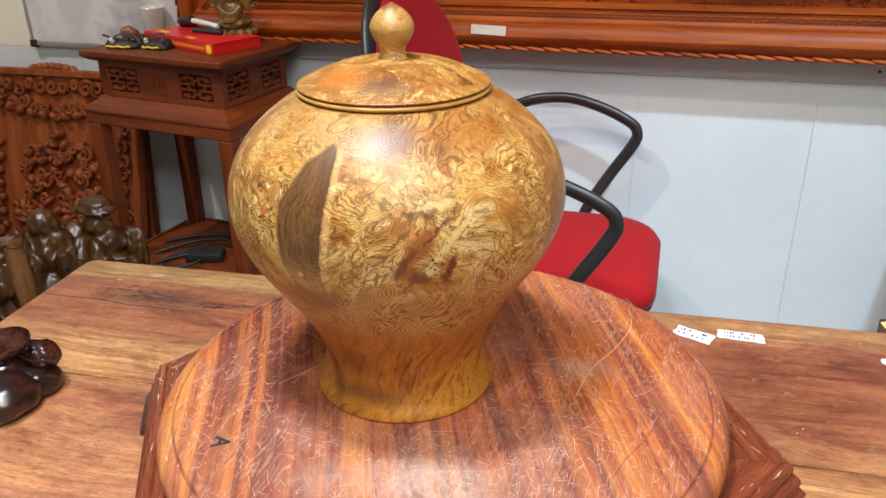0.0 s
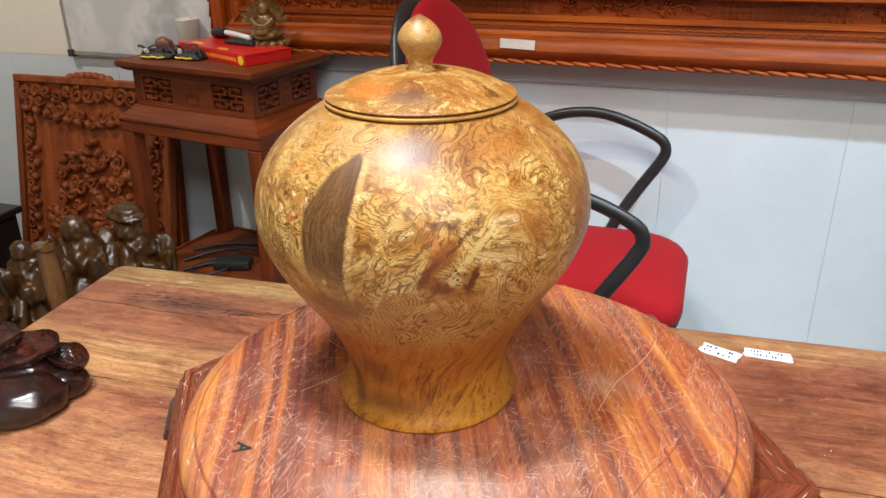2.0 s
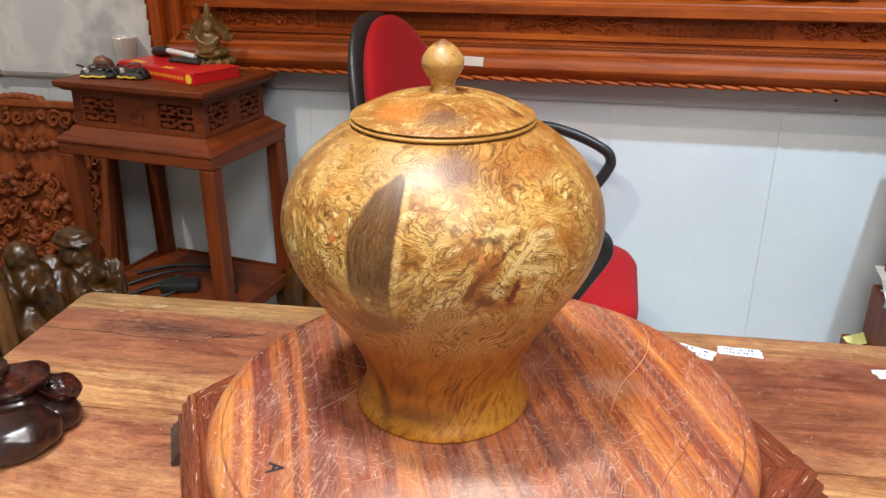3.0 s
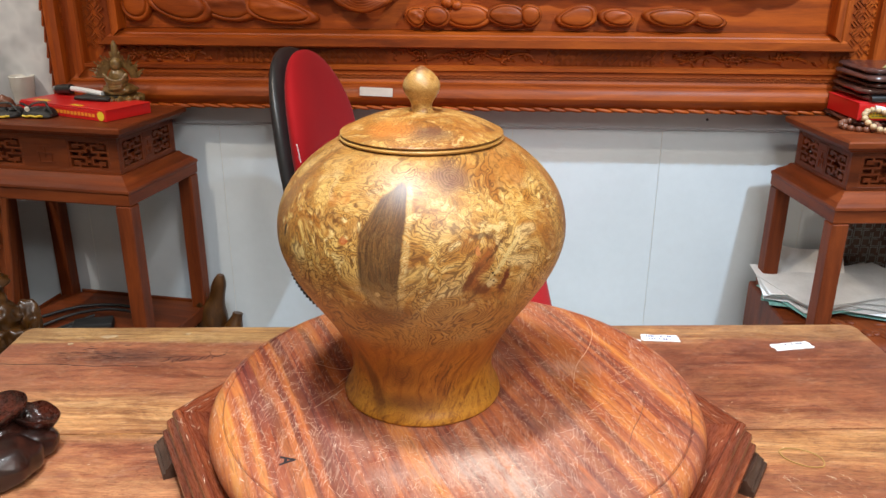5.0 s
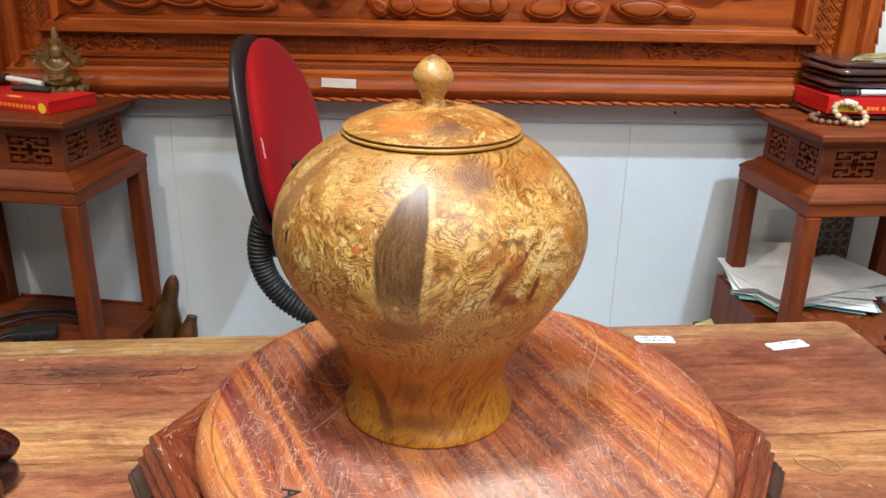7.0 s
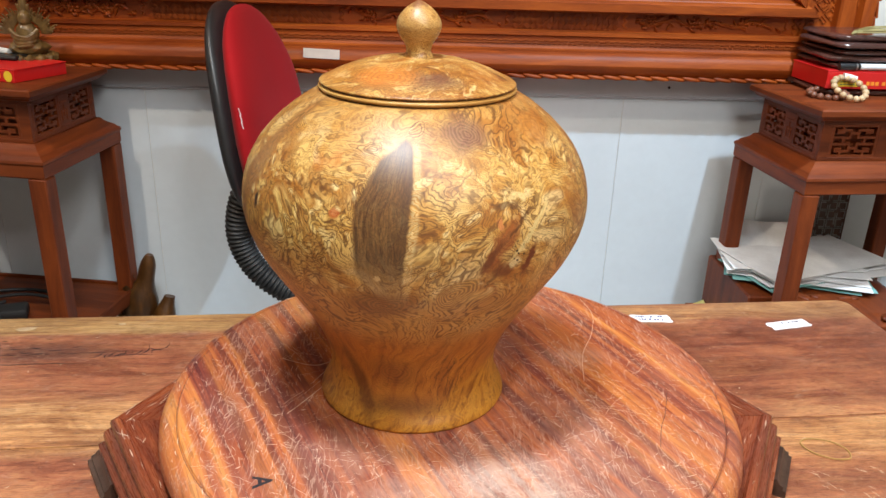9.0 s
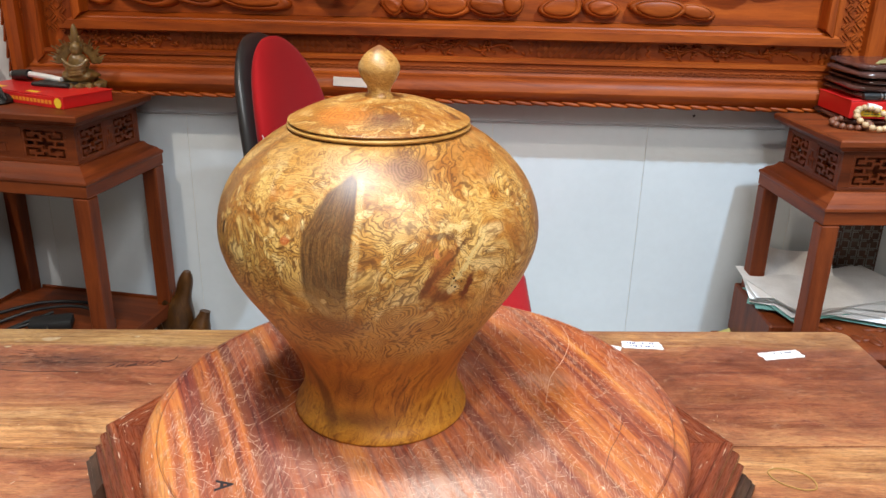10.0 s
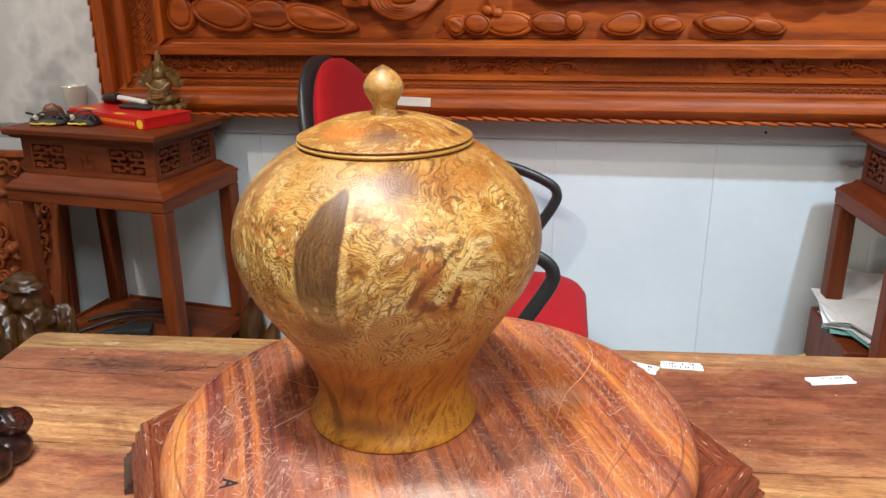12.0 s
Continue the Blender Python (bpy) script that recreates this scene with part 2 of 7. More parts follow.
def table_material():
    n = Nodes("table_planks")
    rnd = n.random()
    shift = n.math("MULTIPLY", rnd, 9.0)
    own = n.coords()
    co = n.vmath("ADD", own, n.node("ShaderNodeCombineXYZ", X=shift, Y=shift).outputs[0])
    bend = n.vmath("MULTIPLY", n.vmath("SUBTRACT", n.noise(co, 2.2, 3, colour=True), (0.5, 0.5, 0.5)), (0.10, 0.07, 0.05))
    wco = n.vmath("ADD", co, bend)
    broad = n.noise(n.mapping(wco, scale=(0.8, 4.2, 3)), 1.7, 4, 0.55, 0.6)
    streak = n.noise(n.mapping(wco, scale=(1.6, 34, 5)), 2.4, 6, 0.75, 0.5)
    fibre = n.noise(n.mapping(co, scale=(12, 190, 20)), 3.6, 6, 0.85)
    mott = n.noise(n.mapping(wco, scale=(1, 2.0, 1)), 15.0, 8, 0.80, 0.6)
    v = n.math("ADD", n.math("ADD", n.math("MULTIPLY", broad, 0.28), n.math("MULTIPLY", mott, 0.34)),
               n.math("ADD", n.math("MULTIPLY", streak, 0.18), n.math("MULTIPLY", fibre, 0.26)))
    # paler, yellower sapwood along the outer edge of the back plank
    sep = n.node("ShaderNodeSeparateXYZ", Vector=own).outputs
    sap = n.step(n.math("ADD", sep[1], n.math("MULTIPLY", n.noise(n.mapping(own, scale=(1.5, 5, 1)), 3.0, 4), 0.055)), 0.350, 0.372)
    col = n.ramp(v, [(0.405, (0.080, 0.025, 0.016)), (0.445, (0.155, 0.052, 0.031)), (0.480, (0.215, 0.076, 0.044)), (0.515, (0.275, 0.105, 0.058)), (0.555, (0.35, 0.158, 0.082)), (0.61, (0.44, 0.245, 0.125))])
    sapwood = n.ramp(streak, [(0.38, (0.27, 0.130, 0.048)), (0.48, (0.47, 0.270, 0.100)), (0.60, (0.62, 0.41, 0.170))])
    # pale tan boards towards one end, redder wood at the other, a yellow streak below the joint
    vw = n.math("ADD", sep[1], n.math("ADD", n.math("MULTIPLY", n.math("SUBTRACT", broad, 0.5), 0.10), n.math("MULTIPLY", sep[0], 0.045)))
    side = n.step(sep[0], 0.25, -0.15)
    tone = n.ramp(streak, [(0.38, (0.30, 0.145, 0.062)), (0.50, (0.50, 0.285, 0.125)), (0.62, (0.64, 0.43, 0.215))])
    tan = n.math("MULTIPLY", n.math("MULTIPLY", n.step(vw, 0.175, 0.135), n.step(vw, 0.005, 0.03)), side)
    col = n.mix(n.math("MULTIPLY", tan, 0.80), col, tone)
    under = n.math("MULTIPLY", n.step(sep[1], 0.060, 0.052), n.step(vw, -0.03, 0.055))
    col = n.mix(n.math("MULTIPLY", n.math("MULTIPLY", under, n.math("SUBTRACT", 1.0, side)), 0.75), col, tone)
    nearby = n.math("MULTIPLY", n.step(vw, -0.02, -0.07), n.step(n.noise(n.mapping(wco, scale=(0.8, 2.2, 1)), 3.2, 6, 0.7, 1.2), 0.40, 0.60))
    col = n.mix(n.math("MULTIPLY", nearby, 0.50), col, n.ramp(streak, [(0.38, (0.29, 0.120, 0.066)), (0.50, (0.46, 0.220, 0.115)), (0.62, (0.58, 0.34, 0.19))]))
    ruddy = n.math("MULTIPLY", n.math("MULTIPLY", n.step(vw, 0.30, 0.27), n.step(vw, 0.12, 0.16)), 0.45)
    col = n.mix(ruddy, col, n.ramp(streak, [(0.38, (0.15, 0.045, 0.028)), (0.50, (0.27, 0.088, 0.048)), (0.62, (0.36, 0.14, 0.075))]))
    col = n.mix(1.0, col, (1.22, 1.08, 0.96), "MULTIPLY")
    col = n.mix(n.math("MULTIPLY", sap, n.math("ADD", 0.50, n.math("MULTIPLY", side, 0.35))), col, sapwood)
    cloud = n.step(n.noise(n.mapping(wco, scale=(1, 2.0, 1)), 7.0, 6, 0.75, 1.4), 0.42, 0.62)
    col = n.mix(n.math("MULTIPLY", n.math("MULTIPLY", cloud, n.math("SUBTRACT", 1.0, side)), 0.35), col, (0.15, 0.052, 0.036))
    pore = n.step(n.noise(n.mapping(co, scale=(7, 190, 30)), 4.0, 3, 0.6), 0.57, 0.70)
    col = n.mix(n.math("MULTIPLY", pore, 0.72), col, (0.085, 0.030, 0.018))
    dirt = n.step(n.noise(n.mapping(co, scale=(1, 1.8, 1)), 6.0, 6, 0.7), 0.54, 0.74)
    col = n.mix(n.math("MULTIPLY", dirt, 0.42), col, (0.10, 0.052, 0.038))
    worn = n.step(n.noise(n.mapping(co, scale=(1, 2.5, 1)), 16.0, 6, 0.75), 0.56, 0.74)
    col = n.mix(n.math("MULTIPLY", worn, 0.22), col, (0.60, 0.40, 0.26))
    # an old dark stain near the scrawl
    sx, sy = n.math("DIVIDE", n.math("ADD", sep[0], 0.50), 0.16), n.math("DIVIDE", n.math("SUBTRACT", sep[1], 0.285), 0.045)
    ring = n.math("ADD", n.math("SQRT", n.math("ADD", n.math("MULTIPLY", sx, sx), n.math("MULTIPLY", sy, sy))), n.math("MULTIPLY", n.noise(n.mapping(own, scale=(1, 2.5, 1)), 22, 5, 0.7), 1.6))
    col = n.mix(n.math("MULTIPLY", n.step(ring, 1.75, 1.0), 0.62), col, (0.075, 0.034, 0.026))
    # pale smears of worn finish, and fine dark grain
    smear = n.math("MULTIPLY", n.step(n.noise(n.mapping(wco, scale=(1.2, 4.0, 1)), 13.0, 6, 0.7, 1.0), 0.54, 0.68), n.math("ADD", 0.6, n.math("MULTIPLY", side, 0.4)))
    col = n.mix(n.math("MULTIPLY", smear, 0.18), col, (0.58, 0.40, 0.31))
    grit = n.step(n.noise(n.mapping(co, scale=(12, 60, 20)), 6.0, 5, 0.85), 0.52, 0.62)
    col = n.mix(n.math("MULTIPLY", grit, 0.55), col, (0.11, 0.040, 0.024))
    patch = n.ramp(n.noise(n.mapping(wco, scale=(1, 2.2, 1)), 6.5, 7, 0.75, 0.7), [(0.36, (0.72, 0.64, 0.60)), (0.50, (1.0, 0.98, 0.96)), (0.64, (1.25, 1.22, 1.15))])
    col = n.mix(1.0, col, patch, "MULTIPLY")
    dents = n.step(n.noise(n.mapping(own, scale=(1, 1.6, 1)), 55.0, 6, 0.85, 0.6), 0.57, 0.68)
    col = n.mix(n.math("MULTIPLY", dents, 0.40), col, (0.62, 0.42, 0.27))
    blots = n.step(n.noise(n.mapping(own, scale=(1, 1.4, 1)), 24.0, 7, 0.8, 0.8), 0.55, 0.68)
    col = n.mix(n.math("MULTIPLY", blots, 0.34), col, (0.13, 0.050, 0.030))
    # a long crack in the back board
    wander = n.math("ADD", n.math("SUBTRACT", sep[1], 0.232), n.math("MULTIPLY", n.math("SUBTRACT", n.noise(n.mapping(own, scale=(1, 0, 0)), 9.0, 4), 0.5), 0.022))
    wander = n.math("ADD", wander, n.math("MULTIPLY", sep[0], 0.042))
    crack = n.math("MULTIPLY", n.step(n.math("ABSOLUTE", wander), 0.0022, 0.0006), n.step(sep[0], -0.42, -0.47))
    col = n.mix(n.math("MULTIPLY", crack, 0.85), col, (0.035, 0.014, 0.010))
    rough = n.math("ADD", n.math("MULTIPLY", fibre, 0.24), n.math("ADD", n.math("MULTIPLY", dirt, 0.10), 0.30))
    return n.finish(col, rough, n.math("ADD", fibre, n.math("MULTIPLY", mott, 0.4)), 0.0008, 0, 0.45)


table_wood = table_material()


def disc_material():
    """Rosewood in straight stripes of orange, red and violet brown, dulled by dust and scuffing."""
    n = Nodes("turntable_top_wood")
    own = n.coords()
    co = n.mapping(own, rot=(0, 0, -24))
    bend = n.vmath("MULTIPLY", n.vmath("SUBTRACT", n.noise(co, 2.6, 2, colour=True), (0.5, 0.5, 0.5)), (0.026, 0.03, 0.03))
    wco = n.vmath("ADD", co, bend)
    at = n.node("ShaderNodeSeparateXYZ", Vector=wco).outputs[0]
    sep = n.node("ShaderNodeSeparateXYZ", Vector=own).outputs
    broad = n.noise(n.mapping(wco, scale=(11.0, 0.30, 3)), 2.4, 2, 0.5)
    band = n.noise(n.mapping(wco, scale=(30, 0.45, 3)), 2.6, 3, 0.6)
    streak = n.noise(n.mapping(wco, scale=(70, 0.9, 5)), 2.6, 5, 0.7)
    thin = n.noise(n.mapping(wco, scale=(150, 2.4, 9)), 2.6, 4, 0.65)
    fibre = n.noise(n.mapping(co, scale=(200, 22, 20)), 2.6, 4, 0.8)
    v = n.math("ADD", n.math("ADD", n.math("MULTIPLY", broad, 0.30), n.math("MULTIPLY", band, 0.32)), n.math("ADD", n.math("MULTIPLY", streak, 0.22), n.math("MULTIPLY", thin, 0.16)))
    # the outer boards are more orange than the middle
    outer = n.math("ADD", n.step(at, -0.13, -0.21), n.step(at, 0.07, 0.16))
    v = n.math("ADD", v, n.math("MULTIPLY", outer, 0.028))
    col = n.ramp(v, [(0.400, (0.130, 0.028, 0.024)), (0.440, (0.235, 0.052, 0.031)), (0.475, (0.355, 0.088, 0.037)), (0.515, (0.48, 0.138, 0.045)), (0.560, (0.59, 0.200, 0.053)), (0.61, (0.70, 0.29, 0.075))])
    # a few strong violet-brown stripes
    for a, w in ((-0.232, 0.006), (-0.214, 0.0025), (-0.192, 0.007), (-0.150, 0.005), (-0.118, 0.004), (-0.020, 0.004), (0.045, 0.006), (0.128, 0.005), (0.215, 0.004)):
        d = n.math("ABSOLUTE", n.math("SUBTRACT", n.math("ADD", at, n.math("MULTIPLY", n.math("SUBTRACT", streak, 0.5), 0.010)), a))
        col = n.mix(n.math("MULTIPLY", n.step(d, w * 1.5, w * 0.5), n.step(n.noise(n.mapping(co, scale=(3, 1, 1), loc=(a * 40, 0, 0)), 6.0, 3), 0.34, 0.56, 0.0, 0.72)), col, (0.120, 0.030, 0.030))
    middle = n.math("SUBTRACT", 1.0, outer, clamp=True)
    shade = n.step(n.noise(n.mapping(wco, scale=(2.6, 0.8, 1)), 6.0, 5, 0.65, 0.4), 0.46, 0.64)
    col = n.mix(n.math("MULTIPLY", n.math("MULTIPLY", shade, n.math("ADD", 0.35, n.math("MULTIPLY", middle, 0.65))), 0.62), col, (0.150, 0.050, 0.050))
    pore = n.step(n.noise(n.mapping(co, scale=(110, 8, 30)), 3.0, 2, 0.5), 0.56, 0.65)
    col = n.mix(n.math("MULTIPLY", pore, 0.34), col, (0.060, 0.014, 0.014))
    # cloudy dulling coat of dust, thickest mid-disc; before the jar it also paints glare
    dust = n.step(n.noise(own, 7.0, 6, 0.7), 0.42, 0.66)
    front = n.step(n.math("ADD", sep[1], n.math("MULTIPLY", n.noise(own, 5, 3), 0.12)), 0.08, -0.10)
    front = n.math("MULTIPLY", front, n.math("MULTIPLY", n.step(sep[0], -0.16, -0.02), n.step(sep[0], 0.19, 0.07)))
    speck = n.step(n.noise(n.mapping(co, scale=(5, 1, 1)), 30, 7, 0.85), 0.38, 0.58)
    film_glare = n.math("ADD", n.math("MULTIPLY", n.math("MULTIPLY", dust, n.math("ADD", 0.4, n.math("MULTIPLY", middle, 0.6))), 0.26), n.math("MULTIPLY", n.math("MULTIPLY", front, speck), 0.30))
    col = n.mix(film_glare, col, (0.66, 0.42, 0.34))
    scuff = n.step(n.noise(own, 75.0, 5, 0.8, 1.5), 0.56, 0.66)
    col = n.mix(n.math("MULTIPLY", scuff, 0.34), col, (0.66, 0.42, 0.32))
    # rubbed pale patches where things were set down; the first two also paint glare
    for x, y, size, amount in ((0.035, -0.165, 0.085, 0.50), (0.075, -0.205, 0.060, 0.42), (0.145, 0.055, 0.060, 0.26), (-0.06, -0.19, 0.06, 0.20)):
        dx, dy = n.math("SUBTRACT", sep[0], x), n.math("SUBTRACT", sep[1], y)
        far = n.math("SQRT", n.math("ADD", n.math("MULTIPLY", dx, dx), n.math("MULTIPLY", n.math("MULTIPLY", dy, dy), 1.8)))
        rub_glare = n.math("MULTIPLY", n.step(n.math("ADD", far, n.math("MULTIPLY", n.noise(own, 24, 5, 0.65), size * 0.9)), size * 1.35, size * 0.45), n.step(n.noise(n.mapping(co, scale=(3, 1, 1)), 42, 7, 0.85), 0.34, 0.56))
        col = n.mix(n.math("MULTIPLY", rub_glare, amount), col, (0.66, 0.60, 0.54))
    # finest hair scratches: thin lines where a stretched noise crosses its middle, in several directions
    hair = None
    for deg, f in ((20, 26.0), (75, 30.0), (128, 24.0), (160, 34.0)):
        q = n.noise(n.mapping(own, rot=(0, 0, deg), scale=(1.0, 0.10, 1)), f * 3.0, 2, 0.6, 0.3)
        keep = n.step(n.noise(n.mapping(own, rot=(0, 0, deg), scale=(1.0, 0.35, 1), loc=(f, 0, 0)), f, 2), 0.52, 0.58)
        line = n.math("MULTIPLY", n.step(n.math("ABSOLUTE", n.math("SUBTRACT", q, 0.5)), 0.014, 0.004), keep)
        hair = line if hair is None else n.math("MAXIMUM", hair, line)
    col = n.mix(n.math("MULTIPLY", hair, 0.34), col, (0.78, 0.54, 0.42))
    col = n.mix(1.0, col, (0.92, 0.86, 0.82), "MULTIPLY")
    rough = n.math("ADD", n.math("MULTIPLY", fibre, 0.14), n.math("ADD", n.math("MULTIPLY", dust, 0.14), 0.36))
    return n.finish(col, rough, n.math("ADD", fibre, n.math("MULTIPLY", scuff, 0.6)), 0.0004, 0, 0.25)


disc_wood = disc_material()


def burl_material(name, plain):
    """Golden burl: curling figure, contour lines, eyes, dark heart patches at their places round the jar."""
    n = Nodes(name)
    co = n.coords()
    sep = n.node("ShaderNodeSeparateXYZ", Vector=co).outputs
    az = n.math("ARCTAN2", sep[0], n.math("MULTIPLY", sep[1], -1.0))
    h = sep[2]

    def shifted(vec, scale, amount, detail=2):
        d = n.vmath("SUBTRACT", n.noise(vec, scale, detail, 0.5, colour=True), (0.5, 0.5, 0.5))
        return n.vmath("ADD", vec, n.vmath("MULTIPLY", d, (amount, amount, amount)))

    def wave(v, f):
        return n.math("ADD", n.math("MULTIPLY", n.math("SINE", n.math("MULTIPLY", v, f)), 0.5), 0.5)

    def times(*v):
        out = v[0]
        for x in v[1:]:
            out = n.math("MULTIPLY", out, x)
        return out

    def over(col, amount, tint):
        return n.mix(amount, col, tint)

    w1 = shifted(co, 9.0, 0.085)
    w2 = shifted(w1, 30.0, 0.030, 3)
    w3 = shifted(w2, 95.0, 0.009)
    wob = n.node("ShaderNodeSeparateXYZ", Vector=n.vmath("SUBTRACT", n.noise(co, 26, 3, 0.55, colour=True), (0.5, 0.5, 0.5))).outputs
    azw = n.math("ADD", az, n.math("MULTIPLY", wob[0], 0.10))
    hw = n.math("ADD", h, n.math("MULTIPLY", wob[1], 0.014))
    fret = n.node("ShaderNodeSeparateXYZ", Vector=n.vmath("SUBTRACT", n.noise(w2, 85, 2, 0.5, colour=True), (0.5, 0.5, 0.5))).outputs
    azm = n.math("ADD", azw, n.math("MULTIPLY", fret[0], 0.055))
    hm = n.math("ADD", hw, n.math("MULTIPLY", fret[1], 0.009))

    def spot(a0, h0, sa, sh, slant=0.0, soft=0.35, rag=False):
        dh = n.math("SUBTRACT", hm if rag else hw, h0)
        da = n.math("SUBTRACT", n.math("SUBTRACT", azm if rag else azw, a0), n.math("MULTIPLY", dh, slant))
        u, v = n.math("DIVIDE", da, sa), n.math("DIVIDE", dh, sh)
        d = n.math("SQRT", n.math("ADD", n.math("MULTIPLY", u, u), n.math("MULTIPLY", v, v)))
        return n.step(d, 1.0 + soft * 0.4, 1.0 - soft), d

    field = n.noise(w2, 7.5, 2, 0.5, 0.6)
    drift = n.noise(w1, 11.0, 3, 0.55, 0.8)
    patchy = n.noise(co, 15.0, 2, 0.5)
    swirl = n.noise(w2, 26.0, 3, 0.55, 1.2)
    fleck = n.noise(w3, 95.0, 3, 0.6, 0.8)
    fine = n.noise(w2, 330.0, 2, 0.7)
    lines = wave(n.math("ADD", field, n.math("MULTIPLY", swirl, 0.12)), 300.0)
    hairs = wave(n.math("ADD", field, n.math("MULTIPLY", swirl, 0.18)), 640.0)
    cream, straw, gold, amber, brown = (0.88, 0.68, 0.31), (0.76, 0.50, 0.155), (0.58, 0.295, 0.058), (0.40, 0.150, 0.020), (0.110, 0.038, 0.008)
    if plain:
        col = n.ramp(n.math("ADD", n.math("MULTIPLY", drift, 0.62), n.math("MULTIPLY", swirl, 0.38)),
                     [(0.36, amber), (0.43, gold), (0.475, straw), (0.51, gold), (0.555, straw), (0.60, amber), (0.66, gold)])
        col = over(col, times(n.step(n.noise(w1, 19.0, 2, 0.5, 0.5), 0.47, 0.60), 0.78), n.mix(n.step(swirl, 0.4, 0.6), cream, straw))
        col = over(col, times(n.step(n.noise(w2, 14.0, 3, 0.6, 0.8), 0.53, 0.63), 0.62), n.mix(n.step(fleck, 0.4, 0.6), amber, (0.25, 0.085, 0.012)))
        # warm, plainer shoulder under the lid, orange towards one side
        shoulder = n.step(hw, 0.276, 0.306)
        col = over(col, times(shoulder, 0.55), n.ramp(swirl, [(0.38, (0.31, 0.115, 0.016)), (0.50, (0.46, 0.205, 0.035)), (0.62, (0.29, 0.100, 0.013))]))
        side = n.math("MULTIPLY", n.step(azw, 0.62, 0.95), n.step(hw, 0.215, 0.27))
        col = over(col, times(side, n.step(drift, 0.44, 0.58), 0.60), (0.40, 0.140, 0.018))
        # burl curd: pale lumps with thin dark outlines, thickest round the belly
        belt = n.math("MULTIPLY", n.step(hw, 0.300, 0.268), n.step(hw, 0.158, 0.190))
        zone = times(belt, n.step(patchy, 0.36, 0.50))
        cell = n.node("ShaderNodeTexVoronoi", Vector=w3, Scale=80.0)
        lump = n.step(cell.outputs["Distance"], 0.46, 0.20)
        col = over(col, times(lump, zone, 0.90), n.ramp(cell.outputs["Color"], [(0.2, gold), (0.45, straw), (0.7, cream)]))
        edge = n.node("ShaderNodeTexVoronoi", Vector=w3, Scale=80.0)
        edge.feature = "DISTANCE_TO_EDGE"
        rim = n.step(edge.outputs["Distance"], 0.11, 0.02)
        col = over(col, times(rim, zone, n.step(fleck, 0.42, 0.56), 0.66), brown)
        # eyes: little ringed knots scattered through the figure
        knot = n.node("ShaderNodeTexVoronoi", Vector=w2, Scale=47.0)
        pick = n.step(n.node("ShaderNodeSeparateXYZ", Vector=knot.outputs["Color"]).outputs[0], 0.46, 0.52)
        near = n.step(knot.outputs["Distance"], 0.50, 0.36)
        rings = n.step(wave(n.math("ADD", knot.outputs["Distance"], n.math("MULTIPLY", fleck, 0.10)), 62.0), 0.52, 0.95)
        eye = times(pick, near, n.step(hw, 0.140, 0.165))
        col = over(col, times(eye, 0.50), n.mix(lump, gold, cream))
        col = over(col, times(eye, rings, 0.72), brown)
        # grain lines that follow the figure
        few = n.step(n.noise(co, 17, 2), 0.36, 0.62)
        col = over(col, times(n.step(lines, 0.62, 0.98), n.math("ADD", 0.14, n.math("MULTIPLY", few, 0.76)), 0.84), brown)
        col = over(col, times(n.step(hairs, 0.50, 0.95), n.math("SUBTRACT", 1.0, n.math("MULTIPLY", few, 0.5)), 0.38), (0.15, 0.052, 0.009))
        col = over(col, times(n.step(fleck, 0.39, 0.30), 0.45), brown)
        col = over(col, times(n.step(fine, 0.54, 0.64), 0.40), (0.20, 0.075, 0.013))
        # greener left belly
        col = n.mix(times(belt, n.step(azw, -0.25, -0.6), n.step(hw, 0.27, 0.22), 0.8), col, (0.95, 1.0, 0.85), "MULTIPLY")
        # browner contour figure low on the belly
        low = n.math("MULTIPLY", n.step(hw, 0.190, 0.150), n.step(hw, 0.080, 0.115))
        olive = n.mix(n.step(lines, 0.45, 0.97), (0.52, 0.270, 0.056), (0.185, 0.075, 0.016))
        col = over(col, times(low, 0.72), olive)
        # amber waist and foot with slanting fibre and scattered dark splits
        cyl = n.node("ShaderNodeCombineXYZ", X=n.math("ADD", az, n.math("ADD", n.math("MULTIPLY", wob[2], 0.30), n.math("MULTIPLY", h, -3.0))), Y=n.math("MULTIPLY", h, 3.0), Z=0.0).outputs[0]
        g = n.noise(n.mapping(cyl, scale=(9, 6, 1)), 1.0, 4, 0.6, 0.8)
        # waist tones raised in colour to stand for bounced front light
        waist = n.ramp(g, [(0.32, (0.25, 0.078, 0.009)), (0.45, (0.42, 0.145, 0.015)), (0.58, (0.54, 0.215, 0.024)), (0.70, (0.36, 0.120, 0.013))])
        flare = n.ramp(n.noise(n.mapping(cyl, scale=(5, 11, 1)), 1.0, 5, 0.6, 1.6), [(0.36, (0.27, 0.090, 0.008)), (0.46, (0.55, 0.235, 0.020)), (0.56, (0.66, 0.320, 0.033)), (0.66, (0.34, 0.125, 0.012))])
        waist = over(waist, n.step(n.math("ADD", hw, n.math("MULTIPLY", n.math("ABSOLUTE", n.math("ADD", az, 0.05)), -0.040)), 0.026, 0.006), flare)
        waist = over(waist, times(n.step(hairs, 0.55, 0.95), 0.32), (0.16, 0.052, 0.007))
        split = n.noise(n.mapping(cyl, scale=(34, 12, 1)), 1.0, 4, 0.7, 0.8)
        waist = over(waist, times(n.step(split, 0.54, 0.61), spot(0.32, 0.058, 0.42, 0.040, 1.0, 0.7)[0], 0.85), (0.085, 0.024, 0.004))
        col = over(col, n.step(hw, 0.132, 0.098), waist)
        # heart patches: place, half sizes, slant, amount, colour, ring strength, softness
        heart = (0.110, 0.048, 0.016)
